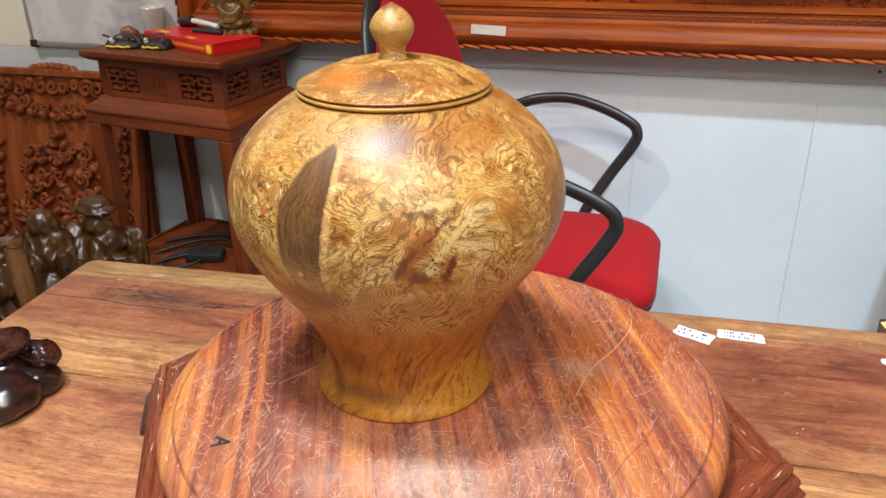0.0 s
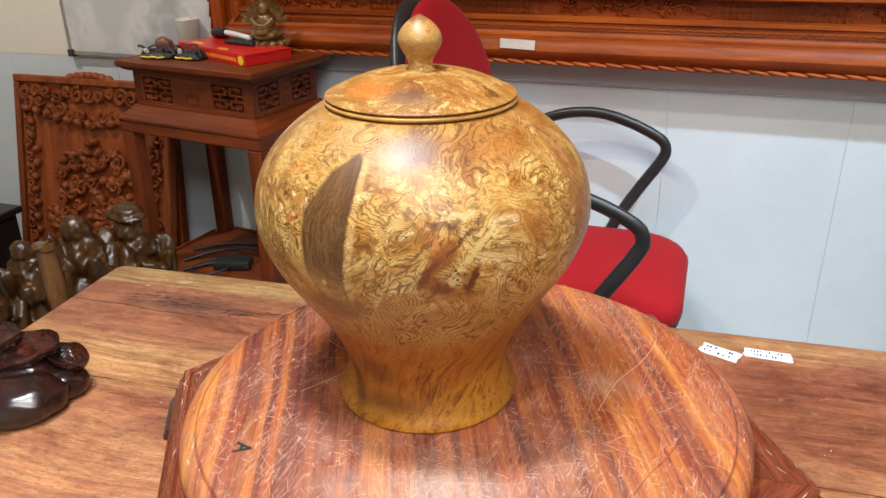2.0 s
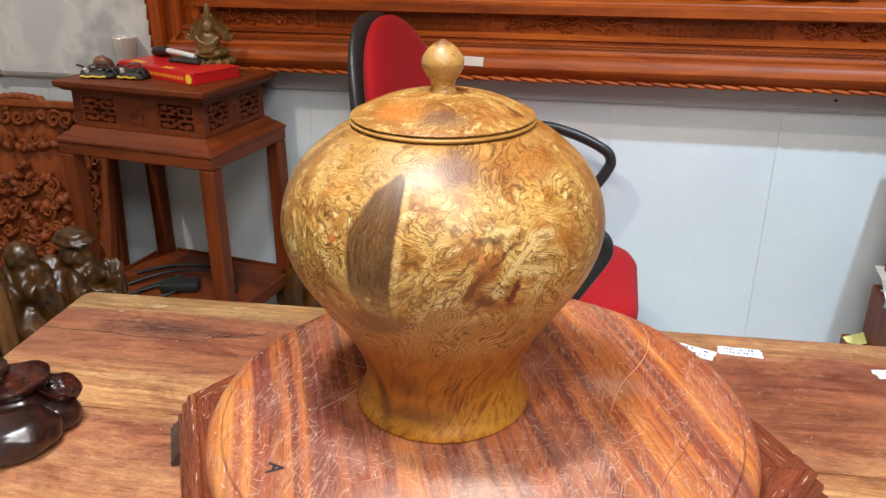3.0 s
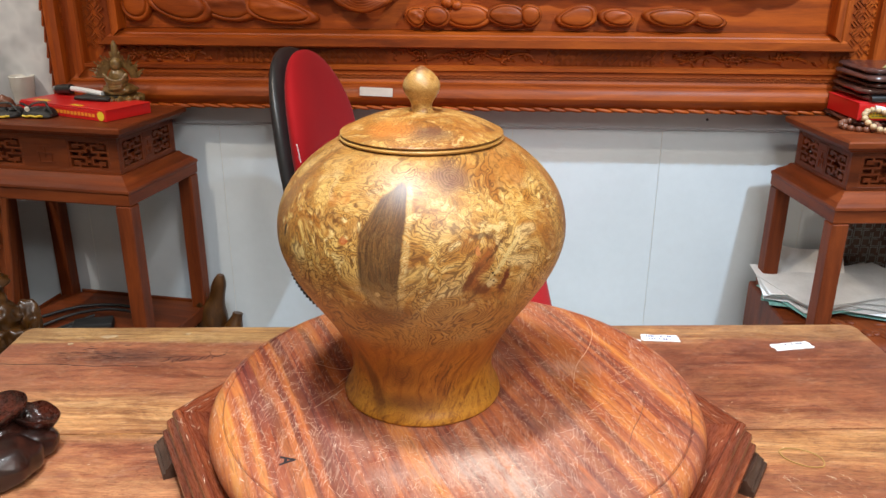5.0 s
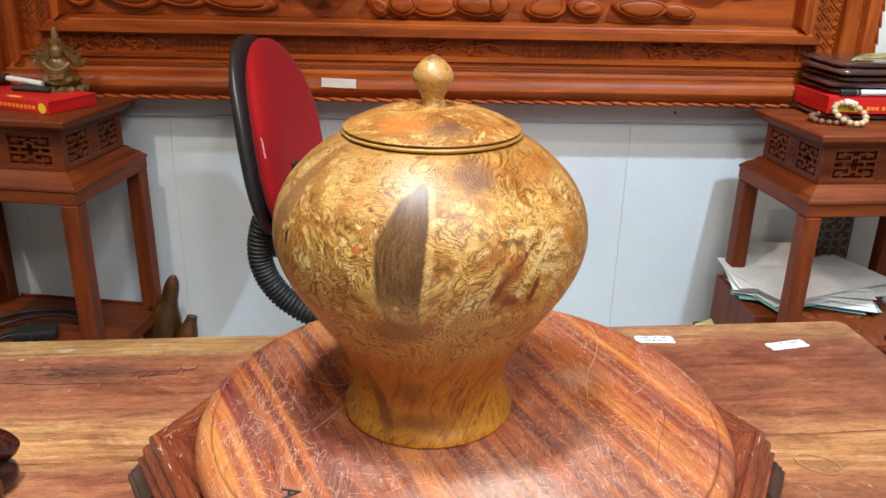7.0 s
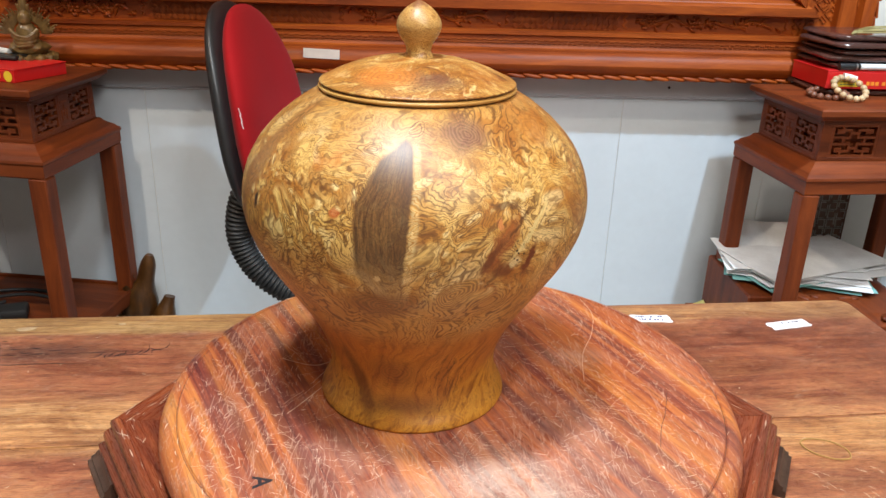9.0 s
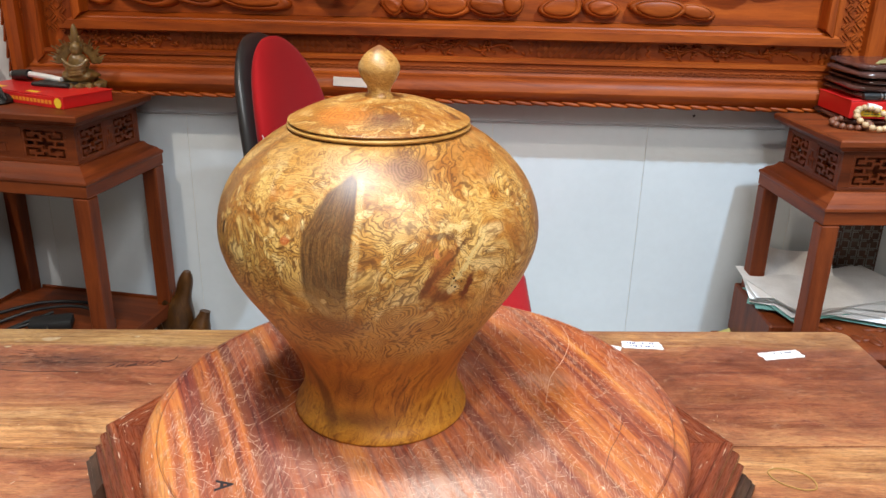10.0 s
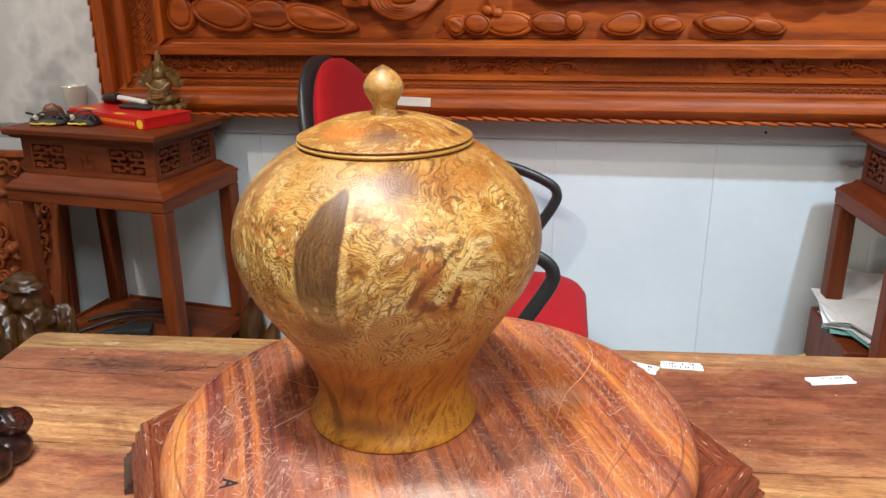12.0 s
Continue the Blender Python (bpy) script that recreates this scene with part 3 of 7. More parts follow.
        for a0, h0, sa, sh, sl, amount, tint, rs, soft in (
            (-0.20, 0.166, 0.26, 0.018, 3.0, 0.75, (0.150, 0.062, 0.014), 0.6, 0.6),
            (0.32, 0.303, 0.19, 0.013, 0.0, 0.80, (0.140, 0.066, 0.040), 0.6, 0.6),
            (-1.13, 0.270, 0.10, 0.065, 1.6, 0.85, (0.170, 0.073, 0.018), 0.8, 0.35),
            (0.20, 0.178, 0.12, 0.019, 3.2, 0.78, (0.25, 0.130, 0.030), 1.0, 0.25),
            (1.42, 0.235, 0.14, 0.085, 0.5, 0.60, (0.233, 0.093, 0.026), 0.6, 0.35),
            (-0.22, 0.064, 0.30, 0.026, -1.0, 0.62, (0.115, 0.038, 0.008), 0.6, 0.8),
            (-0.22, 0.025, 0.60, 0.012, 0.0, 0.70, (0.125, 0.046, 0.011), 0.35, 0.9),
            (-0.62, 0.045, 0.11, 0.042, -4.0, 0.78, (0.11, 0.036, 0.006), 0.4, 0.6),
            (2.3, 0.24, 0.3, 0.08, 0.6, 0.7, heart, 0.6, 0.35), (-2.4, 0.22, 0.35, 0.07, 0.5, 0.6, heart, 0.6, 0.35),
        ):
            m, d = spot(a0, h0, sa, sh, sl, soft)
            ring = n.step(wave(n.math("ADD", d, n.math("ADD", n.math("MULTIPLY", fleck, 0.10), n.math("MULTIPLY", swirl, 0.35))), 46.0), 0.20, 0.95)
            col = over(col, times(m, amount), n.mix(times(ring, rs), tint, tuple(min(1, 2.5 * c) for c in tint)))
        # the dark teardrop: two edges drawn over the height, straight fibre between them
        rise = n.math("DIVIDE", n.math("SUBTRACT", hw, 0.150), 0.160)
        left = n.math("SUBTRACT", n.ramp(rise, [(0.03, 0.30), (0.17, 0.206), (0.32, 0.169), (0.49, 0.159), (0.64, 0.155), (0.78, 0.205), (0.88, 0.262), (0.97, 0.310)], True), 0.5)
        right = n.math("SUBTRACT", n.ramp(rise, [(0.03, 0.34), (0.17, 0.420), (0.31, 0.428), (0.48, 0.441), (0.63, 0.456), (0.76, 0.465), (0.88, 0.462), (0.97, 0.440)], True), 0.5)
        azs = n.math("ADD", az, n.math("MULTIPLY", wob[0], 0.035))
        drop = n.math("MULTIPLY", n.step(n.math("SUBTRACT", azs, left), -0.006, 0.026), n.step(n.math("SUBTRACT", right, azs), -0.004, 0.014))
        drop = times(drop, n.step(hw, 0.160, 0.222, 0.0, 1.0), n.step(n.math("ADD", h, n.math("MULTIPLY", n.math("ABSOLUTE", n.math("ADD", azs, 0.095)), 0.10)), 0.3035, 0.2985))
        across = n.math("DIVIDE", n.math("SUBTRACT", azs, left), n.math("SUBTRACT", right, left))
        grain = n.noise(n.node("ShaderNodeCombineXYZ", X=n.math("MULTIPLY", across, 15.0), Y=n.math("MULTIPLY", hw, 34.0), Z=0.0).outputs[0], 1.0, 5, 0.65, 1.0)
        inner = n.ramp(grain, [(0.36, (0.058, 0.022, 0.007)), (0.48, (0.115, 0.049, 0.014)), (0.60, (0.190, 0.090, 0.026)), (0.70, (0.10, 0.040, 0.012))])
        inner = over(inner, times(n.step(across, 0.72, 0.98), 0.60), (0.075, 0.030, 0.011))
        inner = over(inner, times(n.step(wave(n.math("ADD", across, n.math("MULTIPLY", swirl, 0.7)), 75.0), 0.45, 0.95), 0.40), (0.060, 0.024, 0.009))
        col = over(col, times(drop, 0.93), inner)
        # cream sap line down the side of the teardrop
        sap = n.math("SUBTRACT", n.math("SUBTRACT", azs, right), 0.020)
        sapline = times(n.step(n.math("ABSOLUTE", sap), 0.030, 0.008), n.step(hw, 0.185, 0.205), n.step(hw, 0.304, 0.292))
        col = over(col, times(sapline, 0.45), n.mix(n.step(hairs, 0.4, 0.9), cream, gold))
        # small red, orange, cream and black marks
        for a0, h0, sa, sh, sl, amount, tint in (
            (0.42, 0.222, 0.075, 0.026, 3.4, 0.85, (0.30, 0.072, 0.011)), (0.365, 0.213, 0.040, 0.016, 4.0, 0.80, (0.16, 0.040, 0.008)), (0.402, 0.241, 0.022, 0.006, 0.0, 0.90, (0.66, 0.25, 0.075)),
            (0.46, 0.2525, 0.090, 0.0030, -1.5, 0.75, (0.12, 0.040, 0.009)), (0.350, 0.236, 0.013, 0.014, 6.0, 0.7, (0.14, 0.040, 0.009)), (0.52, 0.238, 0.018, 0.012, 7.0, 0.8, (0.111, 0.032, 0.005)),
            (0.592, 0.205, 0.030, 0.017, 1.5, 0.95, (0.140, 0.020, 0.004)), (0.45, 0.199, 0.070, 0.008, 0.0, 0.80, (0.170, 0.040, 0.006)),
            (-0.433, 0.246, 0.022, 0.006, 0.0, 0.75, (0.519, 0.107, 0.019)), (-0.507, 0.283, 0.05, 0.007, 0.0, 0.45, (0.571, 0.184, 0.031)), (-0.60, 0.281, 0.05, 0.006, 0.0, 0.35, (0.571, 0.184, 0.031)),
            (0.600, 0.230, 0.020, 0.026, 5.6, 0.95, (0.78, 0.60, 0.25)), (0.508, 0.205, 0.030, 0.007, 2.0, 0.98, (0.76, 0.58, 0.28)), (-1.02, 0.238, 0.020, 0.008, 0.0, 0.95, (0.029, 0.009, 0.003)),
            (0.55, 0.258, 0.09, 0.0035, -1.0, 0.85, (0.82, 0.62, 0.27)), (0.95, 0.300, 0.20, 0.010, 2.0, 0.50, (0.485, 0.177, 0.024)), (0.99, 0.241, 0.10, 0.025, -3.0, 0.5, (0.432, 0.155, 0.021)),
            (-0.215, 0.196, 0.011, 0.0035, 0.0, 0.95, (0.74, 0.55, 0.25)),
        ):
            m, d = spot(a0, h0, sa, sh, sl, 0.45, True)
            col = over(col, times(m, amount), n.mix(times(n.step(wave(n.math("ADD", d, n.math("MULTIPLY", swirl, 0.5)), 22.0), 0.3, 0.9), 0.50), tint, tuple(0.45 * c for c in tint)))
        pits = n.math("MULTIPLY", n.step(n.voronoi(co, 240), 0.38, 0.22), spot(0.520, 0.214, 0.035, 0.012)[0])
        col = over(col, pits, (0.025, 0.009, 0.004))
    else:
        # the lid: long curving grain, warm drifts, a dark violet patch
        long_ = n.noise(n.mapping(w1, rot=(0, 0, 24), scale=(2.2, 9.0, 9.0)), 5.0, 4, 0.6, 1.0)
        col = n.ramp(long_, [(0.34, brown), (0.42, amber), (0.48, gold), (0.53, (0.40, 0.165, 0.024)), (0.58, straw), (0.66, gold), (0.72, amber)])
        thread = wave(n.math("ADD", long_, n.math("MULTIPLY", field, 0.6)), 260.0)
        col = over(col, times(n.step(n.noise(w2, 15.0, 3, 0.6, 0.8), 0.50, 0.62), 0.60), (0.33, 0.115, 0.014))
        col = over(col, times(n.step(thread, 0.50, 0.96), 0.72), (0.14, 0.046, 0.007))
        col = over(col, times(n.step(hairs, 0.5, 0.95), 0.35), (0.19, 0.068, 0.010))
        col = over(col, times(n.step(fleck, 0.57, 0.66), 0.50), cream)
        col = over(col, times(n.step(fine, 0.54, 0.64), 0.35), (0.162, 0.053, 0.009))
        for a0, h0, sa, sh, sl, amount, tint in ((0.20, 0.338, 0.40, 0.007, 0.0, 0.80, (0.120, 0.050, 0.026)), (-0.5, 0.340, 0.5, 0.007, 0.0, 0.65, (0.44, 0.140, 0.018)), (0.95, 0.337, 0.35, 0.007, 0.0, 0.4, (0.312, 0.116, 0.021)), (-1.4, 0.336, 0.4, 0.008, 0.0, 0.5, (0.364, 0.145, 0.024))):
            m, d = spot(a0, h0, sa, sh, sl, 0.7)
            ring = wave(n.math("ADD", d, n.math("MULTIPLY", field, 1.6)), 44.0)
            col = over(col, times(m, amount), n.mix(times(ring, 0.55), tint, tuple(min(1, 2.2 * c) for c in tint)))
        # paler knob with a rubbed red tip
        col = over(col, times(n.step(h, 0.350, 0.358), 0.60), n.mix(n.step(thread, 0.4, 0.95), (0.66, 0.42, 0.14), (0.36, 0.165, 0.034)))
        col = over(col, times(n.step(n.math("ADD", h, n.math("MULTIPLY", fleck, 0.012)), 0.3975, 0.4035), 0.8), (0.170, 0.048, 0.016))
    col = n.mix(1.0, col, (0.92, 0.87, 0.83), "MULTIPLY")
    rough = n.math("ADD", n.math("MULTIPLY", fine, 0.10), 0.39)
    return n.finish(col, rough, n.math("ADD", n.math("MULTIPLY", fine, 0.5), n.math("MULTIPLY", fleck, 0.6)), 0.0002, 0, 0.45, 0.22, 0.36)


burl_body = burl_material("burl_wood_body", True)
burl_lid = burl_material("burl_wood_lid", False)
ring_wood = timber("turned_amber_wood", [(0.3, (0.28, 0.115, 0.022)), (0.5, (0.52, 0.27, 0.062)), (0.7, (0.70, 0.45, 0.14))], (3, 3, 30), 5.0, 0.42, coat=0.2)
groove_wood = paint("burnt_groove", (0.110, 0.045, 0.014), 0.5, 0.1, 60)

# ---------------------------------------------------------------- shaping


def part(name, bm, material, parent=None, label="", smooth=35):
    """Links a bmesh as one mesh object under a thing or a part."""
    bmesh.ops.recalc_face_normals(bm, faces=bm.faces)
    me = bpy.data.meshes.new(name)
    bm.to_mesh(me)
    bm.free()
    me.materials.append(material)
    if smooth:
        me.shade_smooth()
        me.set_sharp_from_angle(angle=radians(smooth))
    ob = new(name, me)
    if parent is not None:
        ob.parent = parent
    return tagged(ob, label)


def thing(name, x, y, z, rz, label, category, group="", kind=""):
    ob = new(name)
    ob.empty_display_size = 0.05
    ob.matrix_basis = pose(x, y, z, 0, 0, rz)
    return tagged(ob, label, category, group, kind)


def box(bm, x0, x1, y0, y1, z0, z1, bevel=0.002, m=None, seg=1):
    made = bmesh.ops.create_cube(bm, size=1.0)["verts"]
    bmesh.ops.scale(bm, vec=(x1 - x0, y1 - y0, z1 - z0), verts=made)
    bmesh.ops.translate(bm, vec=((x0 + x1) / 2, (y0 + y1) / 2, (z0 + z1) / 2), verts=made)
    if bevel:
        edges = list({e for v in made for e in v.link_edges})
        made = bmesh.ops.bevel(bm, geom=edges, offset=bevel, segments=seg, profile=0.5, affect="EDGES", clamp_overlap=True)["verts"]
    if m is not None:
        bmesh.ops.transform(bm, matrix=m, verts=made)
    return bm


def boxed(*a, **k):
    return box(bmesh.new(), *a, **k)


def lathe(prof, seg=64, bm=None, m=None):
    """Turns (radius, height) points about z."""
    bm = bm or bmesh.new()
    rings, made = [], []
    for r, z in prof:
        if r < 1e-5:
            rings.append([bm.verts.new((0, 0, z))])
        else:
            rings.append([bm.verts.new((r * math.cos(2 * math.pi * k / seg), r * math.sin(2 * math.pi * k / seg), z)) for k in range(seg)])
        made += rings[-1]
    for a, b in zip(rings, rings[1:]):
        for k in range(seg):
            j = (k + 1) % seg
            quad = [a[k % len(a)], a[j % len(a)], b[j % len(b)], b[k % len(b)]]
            quad = list(dict.fromkeys(quad))
            if len(quad) > 2:
                bm.faces.new(quad)
    for ring in (rings[0], rings[-1]):
        if len(ring) > 2:
            bm.faces.new(ring)
    if m is not None:
        bmesh.ops.transform(bm, matrix=m, verts=made)
    return bm


def prism(bm, prof, axis, a, b, cut_a=0.0, cut_b=0.0):
    """Sweeps a closed outline of (u, v) along an axis; cut: mitre, metres of length per metre of v."""
    ends = []
    for s, cut in ((a, cut_a), (b, cut_b)):
        ring = []
        for u, v in prof:
            w = s + cut * v
            ring.append(bm.verts.new({"x": (w, u, v), "y": (u, w, v), "z": (v, u, w)}[axis]))
        ends.append(ring)
    n = len(prof)
    for k in range(n):
        bm.faces.new((ends[0][k], ends[0][(k + 1) % n], ends[1][(k + 1) % n], ends[1][k]))
    bm.faces.new(ends[0])
    bm.faces.new(list(reversed(ends[1])))
    return bm


def spline(points, steps=8, closed=False):
    """Catmull-Rom through the points."""
    pts = [Vector(p) for p in points]
    n, out = len(pts), []
    for k in range(n if closed else n - 1):
        p = [pts[(k + d) % n] if closed else pts[min(max(k + d, 0), n - 1)] for d in (-1, 0, 1, 2)]
        for s in range(steps):
            t = s / steps
            out.append(0.5 * (2 * p[1] + (p[2] - p[0]) * t + (2 * p[0] - 5 * p[1] + 4 * p[2] - p[3]) * t * t + (3 * p[1] - p[0] - 3 * p[2] + p[3]) * t ** 3))
    if not closed:
        out.append(pts[-1])
    return out


def tube(bm, pts, radius, seg=10, closed=False, flat=1.0):
    """A round bar along points; radius a number or a function of 0..1; flat squeezes it across its second axis."""
    pts = [Vector(p) for p in pts]
    n, rings, side = len(pts), [], None
    for k, p in enumerate(pts):
        ahead = (pts[(k + 1) % n] - pts[k - 1]) if closed else pts[min(k + 1, n - 1)] - pts[max(k - 1, 0)]
        ahead.normalize()
        if side is None:
            side = ahead.orthogonal().normalized()
        side = (side - ahead * side.dot(ahead)).normalized()
        up = ahead.cross(side)
        r = radius(k / (n - 1)) if callable(radius) else radius
        rings.append([bm.verts.new(p + side * r * math.cos(2 * math.pi * j / seg) + up * r * flat * math.sin(2 * math.pi * j / seg)) for j in range(seg)])
    for k in range(n if closed else n - 1):
        a, b = rings[k], rings[(k + 1) % n]
        for j in range(seg):
            bm.faces.new((a[j], a[(j + 1) % seg], b[(j + 1) % seg], b[j]))
    if not closed:
        bm.faces.new(rings[0])
        bm.faces.new(list(reversed(rings[-1])))
    return bm


def blob(bm, centre, radii, rot=(0, 0, 0), sub=3, rough=0.0, freq=20.0):
    """An egg of the given radii, with a carved unevenness."""
    made = bmesh.ops.create_icosphere(bm, subdivisions=sub, radius=1.0)["verts"]
    m = pose(*centre, *rot) @ Matrix.Diagonal((*radii, 1))
    for v in made:
        if rough:
            v.co *= 1 + rough * noise.noise(v.co * freq * 0.1 + Vector(centre) * 7)
        v.co = m @ v.co
    return bm


def slab_outline(w, d, r, seg=5):
    """A rectangle with rounded corners about the origin."""
    out = []
    for cx, cy, a0 in ((w / 2 - r, d / 2 - r, 0), (-w / 2 + r, d / 2 - r, 90), (-w / 2 + r, -d / 2 + r, 180), (w / 2 - r, -d / 2 + r, 270)):
        for k in range(seg + 1):
            a = radians(a0 + 90 * k / seg)
            out.append((cx + r * math.cos(a), cy + r * math.sin(a)))
    return out


def stack(bm, outline, levels):
    """Lofts an outline through (inset, z) levels and caps it."""
    rings = []
    for inset, z in levels:
        ring = []
        for x, y in outline:
            l = math.hypot(x, y)
            ring.append(bm.verts.new((x * (1 - inset / l), y * (1 - inset / l), z)))
        rings.append(ring)
    n = len(outline)
    for a, b in zip(rings, rings[1:]):
        for k in range(n):
            bm.faces.new((a[k], a[(k + 1) % n], b[(k + 1) % n], b[k]))
    bm.faces.new(list(reversed(rings[0])))
    bm.faces.new(rings[-1])
    return bm


# ---------------------------------------------------------------- the room
WALL_Y, LEFT_X, RIGHT_X, BACK_Y, TOP_Z = 1.42, -3.0, 3.0, -3.4, 2.9

floor = tagged(part("floor", boxed(LEFT_X - 0.2, RIGHT_X + 0.2, BACK_Y - 0.2, WALL_Y + 0.2, -0.12, 0.0, 0), floor_tile_paint), "greyish glazed tile floor of the showroom", "floor", kind="structure")
tagged(part("ceiling", boxed(LEFT_X - 0.2, RIGHT_X + 0.2, BACK_Y - 0.2, WALL_Y + 0.2, TOP_Z, TOP_Z + 0.12, 0), ceiling_paint), "plain white painted ceiling", "ceiling", kind="structure")
tagged(part("wall_west", boxed(LEFT_X - 0.2, LEFT_X, BACK_Y, WALL_Y, 0, TOP_Z, 0), cream_paint), "plain cream painted side wall", "wall", kind="structure")
tagged(part("wall_east", boxed(RIGHT_X, RIGHT_X + 0.2, BACK_Y, WALL_Y, 0, TOP_Z, 0), cream_paint), "plain cream painted side wall", "wall", kind="structure")
tagged(part("wall_south", boxed(LEFT_X, RIGHT_X, BACK_Y - 0.2, BACK_Y, 0, TOP_Z, 0), cream_paint), "plain cream painted rear wall", "wall", kind="structure")
wall_north = tagged(part("wall_north", boxed(LEFT_X, RIGHT_X, WALL_Y + 0.0022, WALL_Y + 0.2, 0, TOP_Z, 0), cream_paint), "white panelled wall below a rail with shade in its paint", "wall", kind="structure")
bm = bmesh.new()
prism(bm, [(WALL_Y + 0.012, 0.899), (WALL_Y - 0.006, 0.899), (WALL_Y - 0.009, 0.903), (WALL_Y - 0.004, 0.908), (WALL_Y - 0.004, 0.985), (WALL_Y + 0.012, 0.985)], "x", -1.26, RIGHT_X)
tagged(part("trim", bm, trim_shaded), "horizontal rail on the wall, its paint darkened for shade", "trim", kind="structure")
part("screw", lathe([(0.0, -0.001), (0.004, -0.001), (0.004, 0.0006), (0.0025, 0.001), (0, 0.001)], 12, m=pose(0.73, WALL_Y - 0.0045, 0.932, 90)), dark_ink, wall_north, "small dark screw head")
seams = [-2.455 + 0.4375 * k for k in range(-2, 14)]
for x0, x1 in zip(seams, seams[1:]):
    x0, x1 = max(x0, LEFT_X), min(x1, RIGHT_X)
    if x1 - x0 > 0.02:
        part("wall_panel", boxed(x0 + 0.0006, x1 - 0.0006, WALL_Y, WALL_Y + 0.003, 0.0, 0.897, 0.0006), wall_paint, wall_north)
tagged(part("wall_panel", boxed(LEFT_X, -1.262, WALL_Y, WALL_Y + 0.0125, 0.9, TOP_Z, 0), cream_paint, wall_north), "cream painted wall face")

# whiteboard hung beside the carved frame
board = thing("whiteboard", -1.43, WALL_Y - 0.012, 1.35, 0, "grey-white wall whiteboard with a thin metal edge", "whiteboard")
part("panel", boxed(-0.305, 0.255, -0.006, 0.01, -0.43, 0.43, 0.001), whiteboard_enamel, board)
for a in ((-0.312, 0.262, -0.442, -0.430), (-0.312, 0.262, 0.430, 0.442)):
    part("frame_rail", boxed(a[0], a[1], -0.010, 0.012, a[2], a[3], 0.002), steel, board)
for a in ((-0.317, -0.305), (0.255, 0.267)):
    part("frame_stile", boxed(a[0], a[1], -0.0095, 0.0115, -0.43, 0.43, 0.002), steel, board)
for cx in (-0.308, 0.258):
    part("corner_cap", boxed(cx - 0.014, cx + 0.014, -0.013, 0.012, -0.448, -0.424, 0.004), black_plastic, board, "small dark corner cap")

# ---------------------------------------------------------------- table
TZ = 0.75
table = thing("table", 0.0, 0.0, 0.0, 3.61, "worn reddish-brown wooden plank table with a pale sapwood edge", "table")
# in the table's own axes: back edge at v = 0.397, ends at u = -0.702 and 0.777
U0, U1, V1 = -0.703, 0.778, 0.397


def plank(u0, u1, v0, v1, material, thick=0.05, name="plank", bev=0.0015, round_back=False):
    bm = bmesh.new()
    if round_back:
        o = slab_outline(u1 - u0, 2 * (v1 - v0), 0.018)
        o = [(x, max(y, 0.0)) for x, y in o]
        rings = []
        for ins, z in ((0.0, TZ - thick), (0.0, TZ - 0.006), (0.0018, TZ - 0.0018), (0.006, TZ)):
            rings.append([bm.verts.new((x * (1 - ins / 0.75) + (u0 + u1) / 2, (y - (ins if y > 0.001 else 0)) + v0, z)) for x, y in o])
        k = len(o)
        for a, b in zip(rings, rings[1:]):
            for j in range(k):
                bm.faces.new((a[j], a[(j + 1) % k], b[(j + 1) % k], b[j]))
        bm.faces.new(list(reversed(rings[0])))
        bm.faces.new(rings[-1])
        bmesh.ops.remove_doubles(bm, verts=bm.verts, dist=0.00005)
    else:
        box(bm, u0, u1, v0, v1, TZ - thick, TZ, bev)
    return part(name, bm, material, table)


plank(U0, U1, 0.0610, V1, table_wood, round_back=True)
plank(U0, U1, -0.205, 0.0600, table_wood)
plank(U0, U1, -0.40, -0.2058, table_wood)
for u in (U0 + 0.06, U1 - 0.06):
    for v in (-0.34, 0.33):
        part("leg", boxed(u - 0.04, u + 0.04, v - 0.04, v + 0.04, 0, TZ - 0.052, 0.004), table_wood, table)
for v in (-0.34, 0.33):
    part("apron", boxed(U0 + 0.1, U1 - 0.1, v - 0.012, v + 0.012, TZ - 0.15, TZ - 0.0502, 0.002), table_wood, table)

# ---------------------------------------------------------------- hexagonal base with its round top
turntable = thing("turntable", 0.043, 0.0, TZ, 0, "round scratched rosewood turntable on a moulded hexagonal base", "turntable")


profile = [(0.360, 0.018), (0.3845, 0.019), (0.387, 0.022), (0.387, 0.031), (0.383, 0.0335), (0.379, 0.035), (0.379, 0.039), (0.3805, 0.042), (0.379, 0.047), (0.3745, 0.0505), (0.370, 0.052), (0.370, 0.0555),
           (0.3712, 0.0580), (0.3695, 0.0620), (0.365, 0.0645), (0.360, 0.0648), (0.3565, 0.0625), (0.340, 0.0622), (0.255, 0.0622), (0.255, 0.018)]
for k in range(6):
    # one length of the frame, its long edge along its own x axis, mitred at both ends
    bm = bmesh.new()
    ends = [[bm.verts.new((e * (r * 0.5 - 0.00035), -r * 0.8660, z)) for r, z in profile] for e in (-1, 1)]
    for j in range(len(profile)):
        i = (j + 1) % len(profile)
        bm.faces.new((ends[0][j], ends[0][i], ends[1][i], ends[1][j]))
    bm.faces.new(ends[0])
    bm.faces.new(list(reversed(ends[1])))
    ob = part("base_length", bm, hex_wood, turntable, "mitred length of the moulded red-brown base", 24)
    ob.matrix_basis = pose(0, 0, 0, 0, 0, 60 * k + 0.5)
foot = bmesh.new()
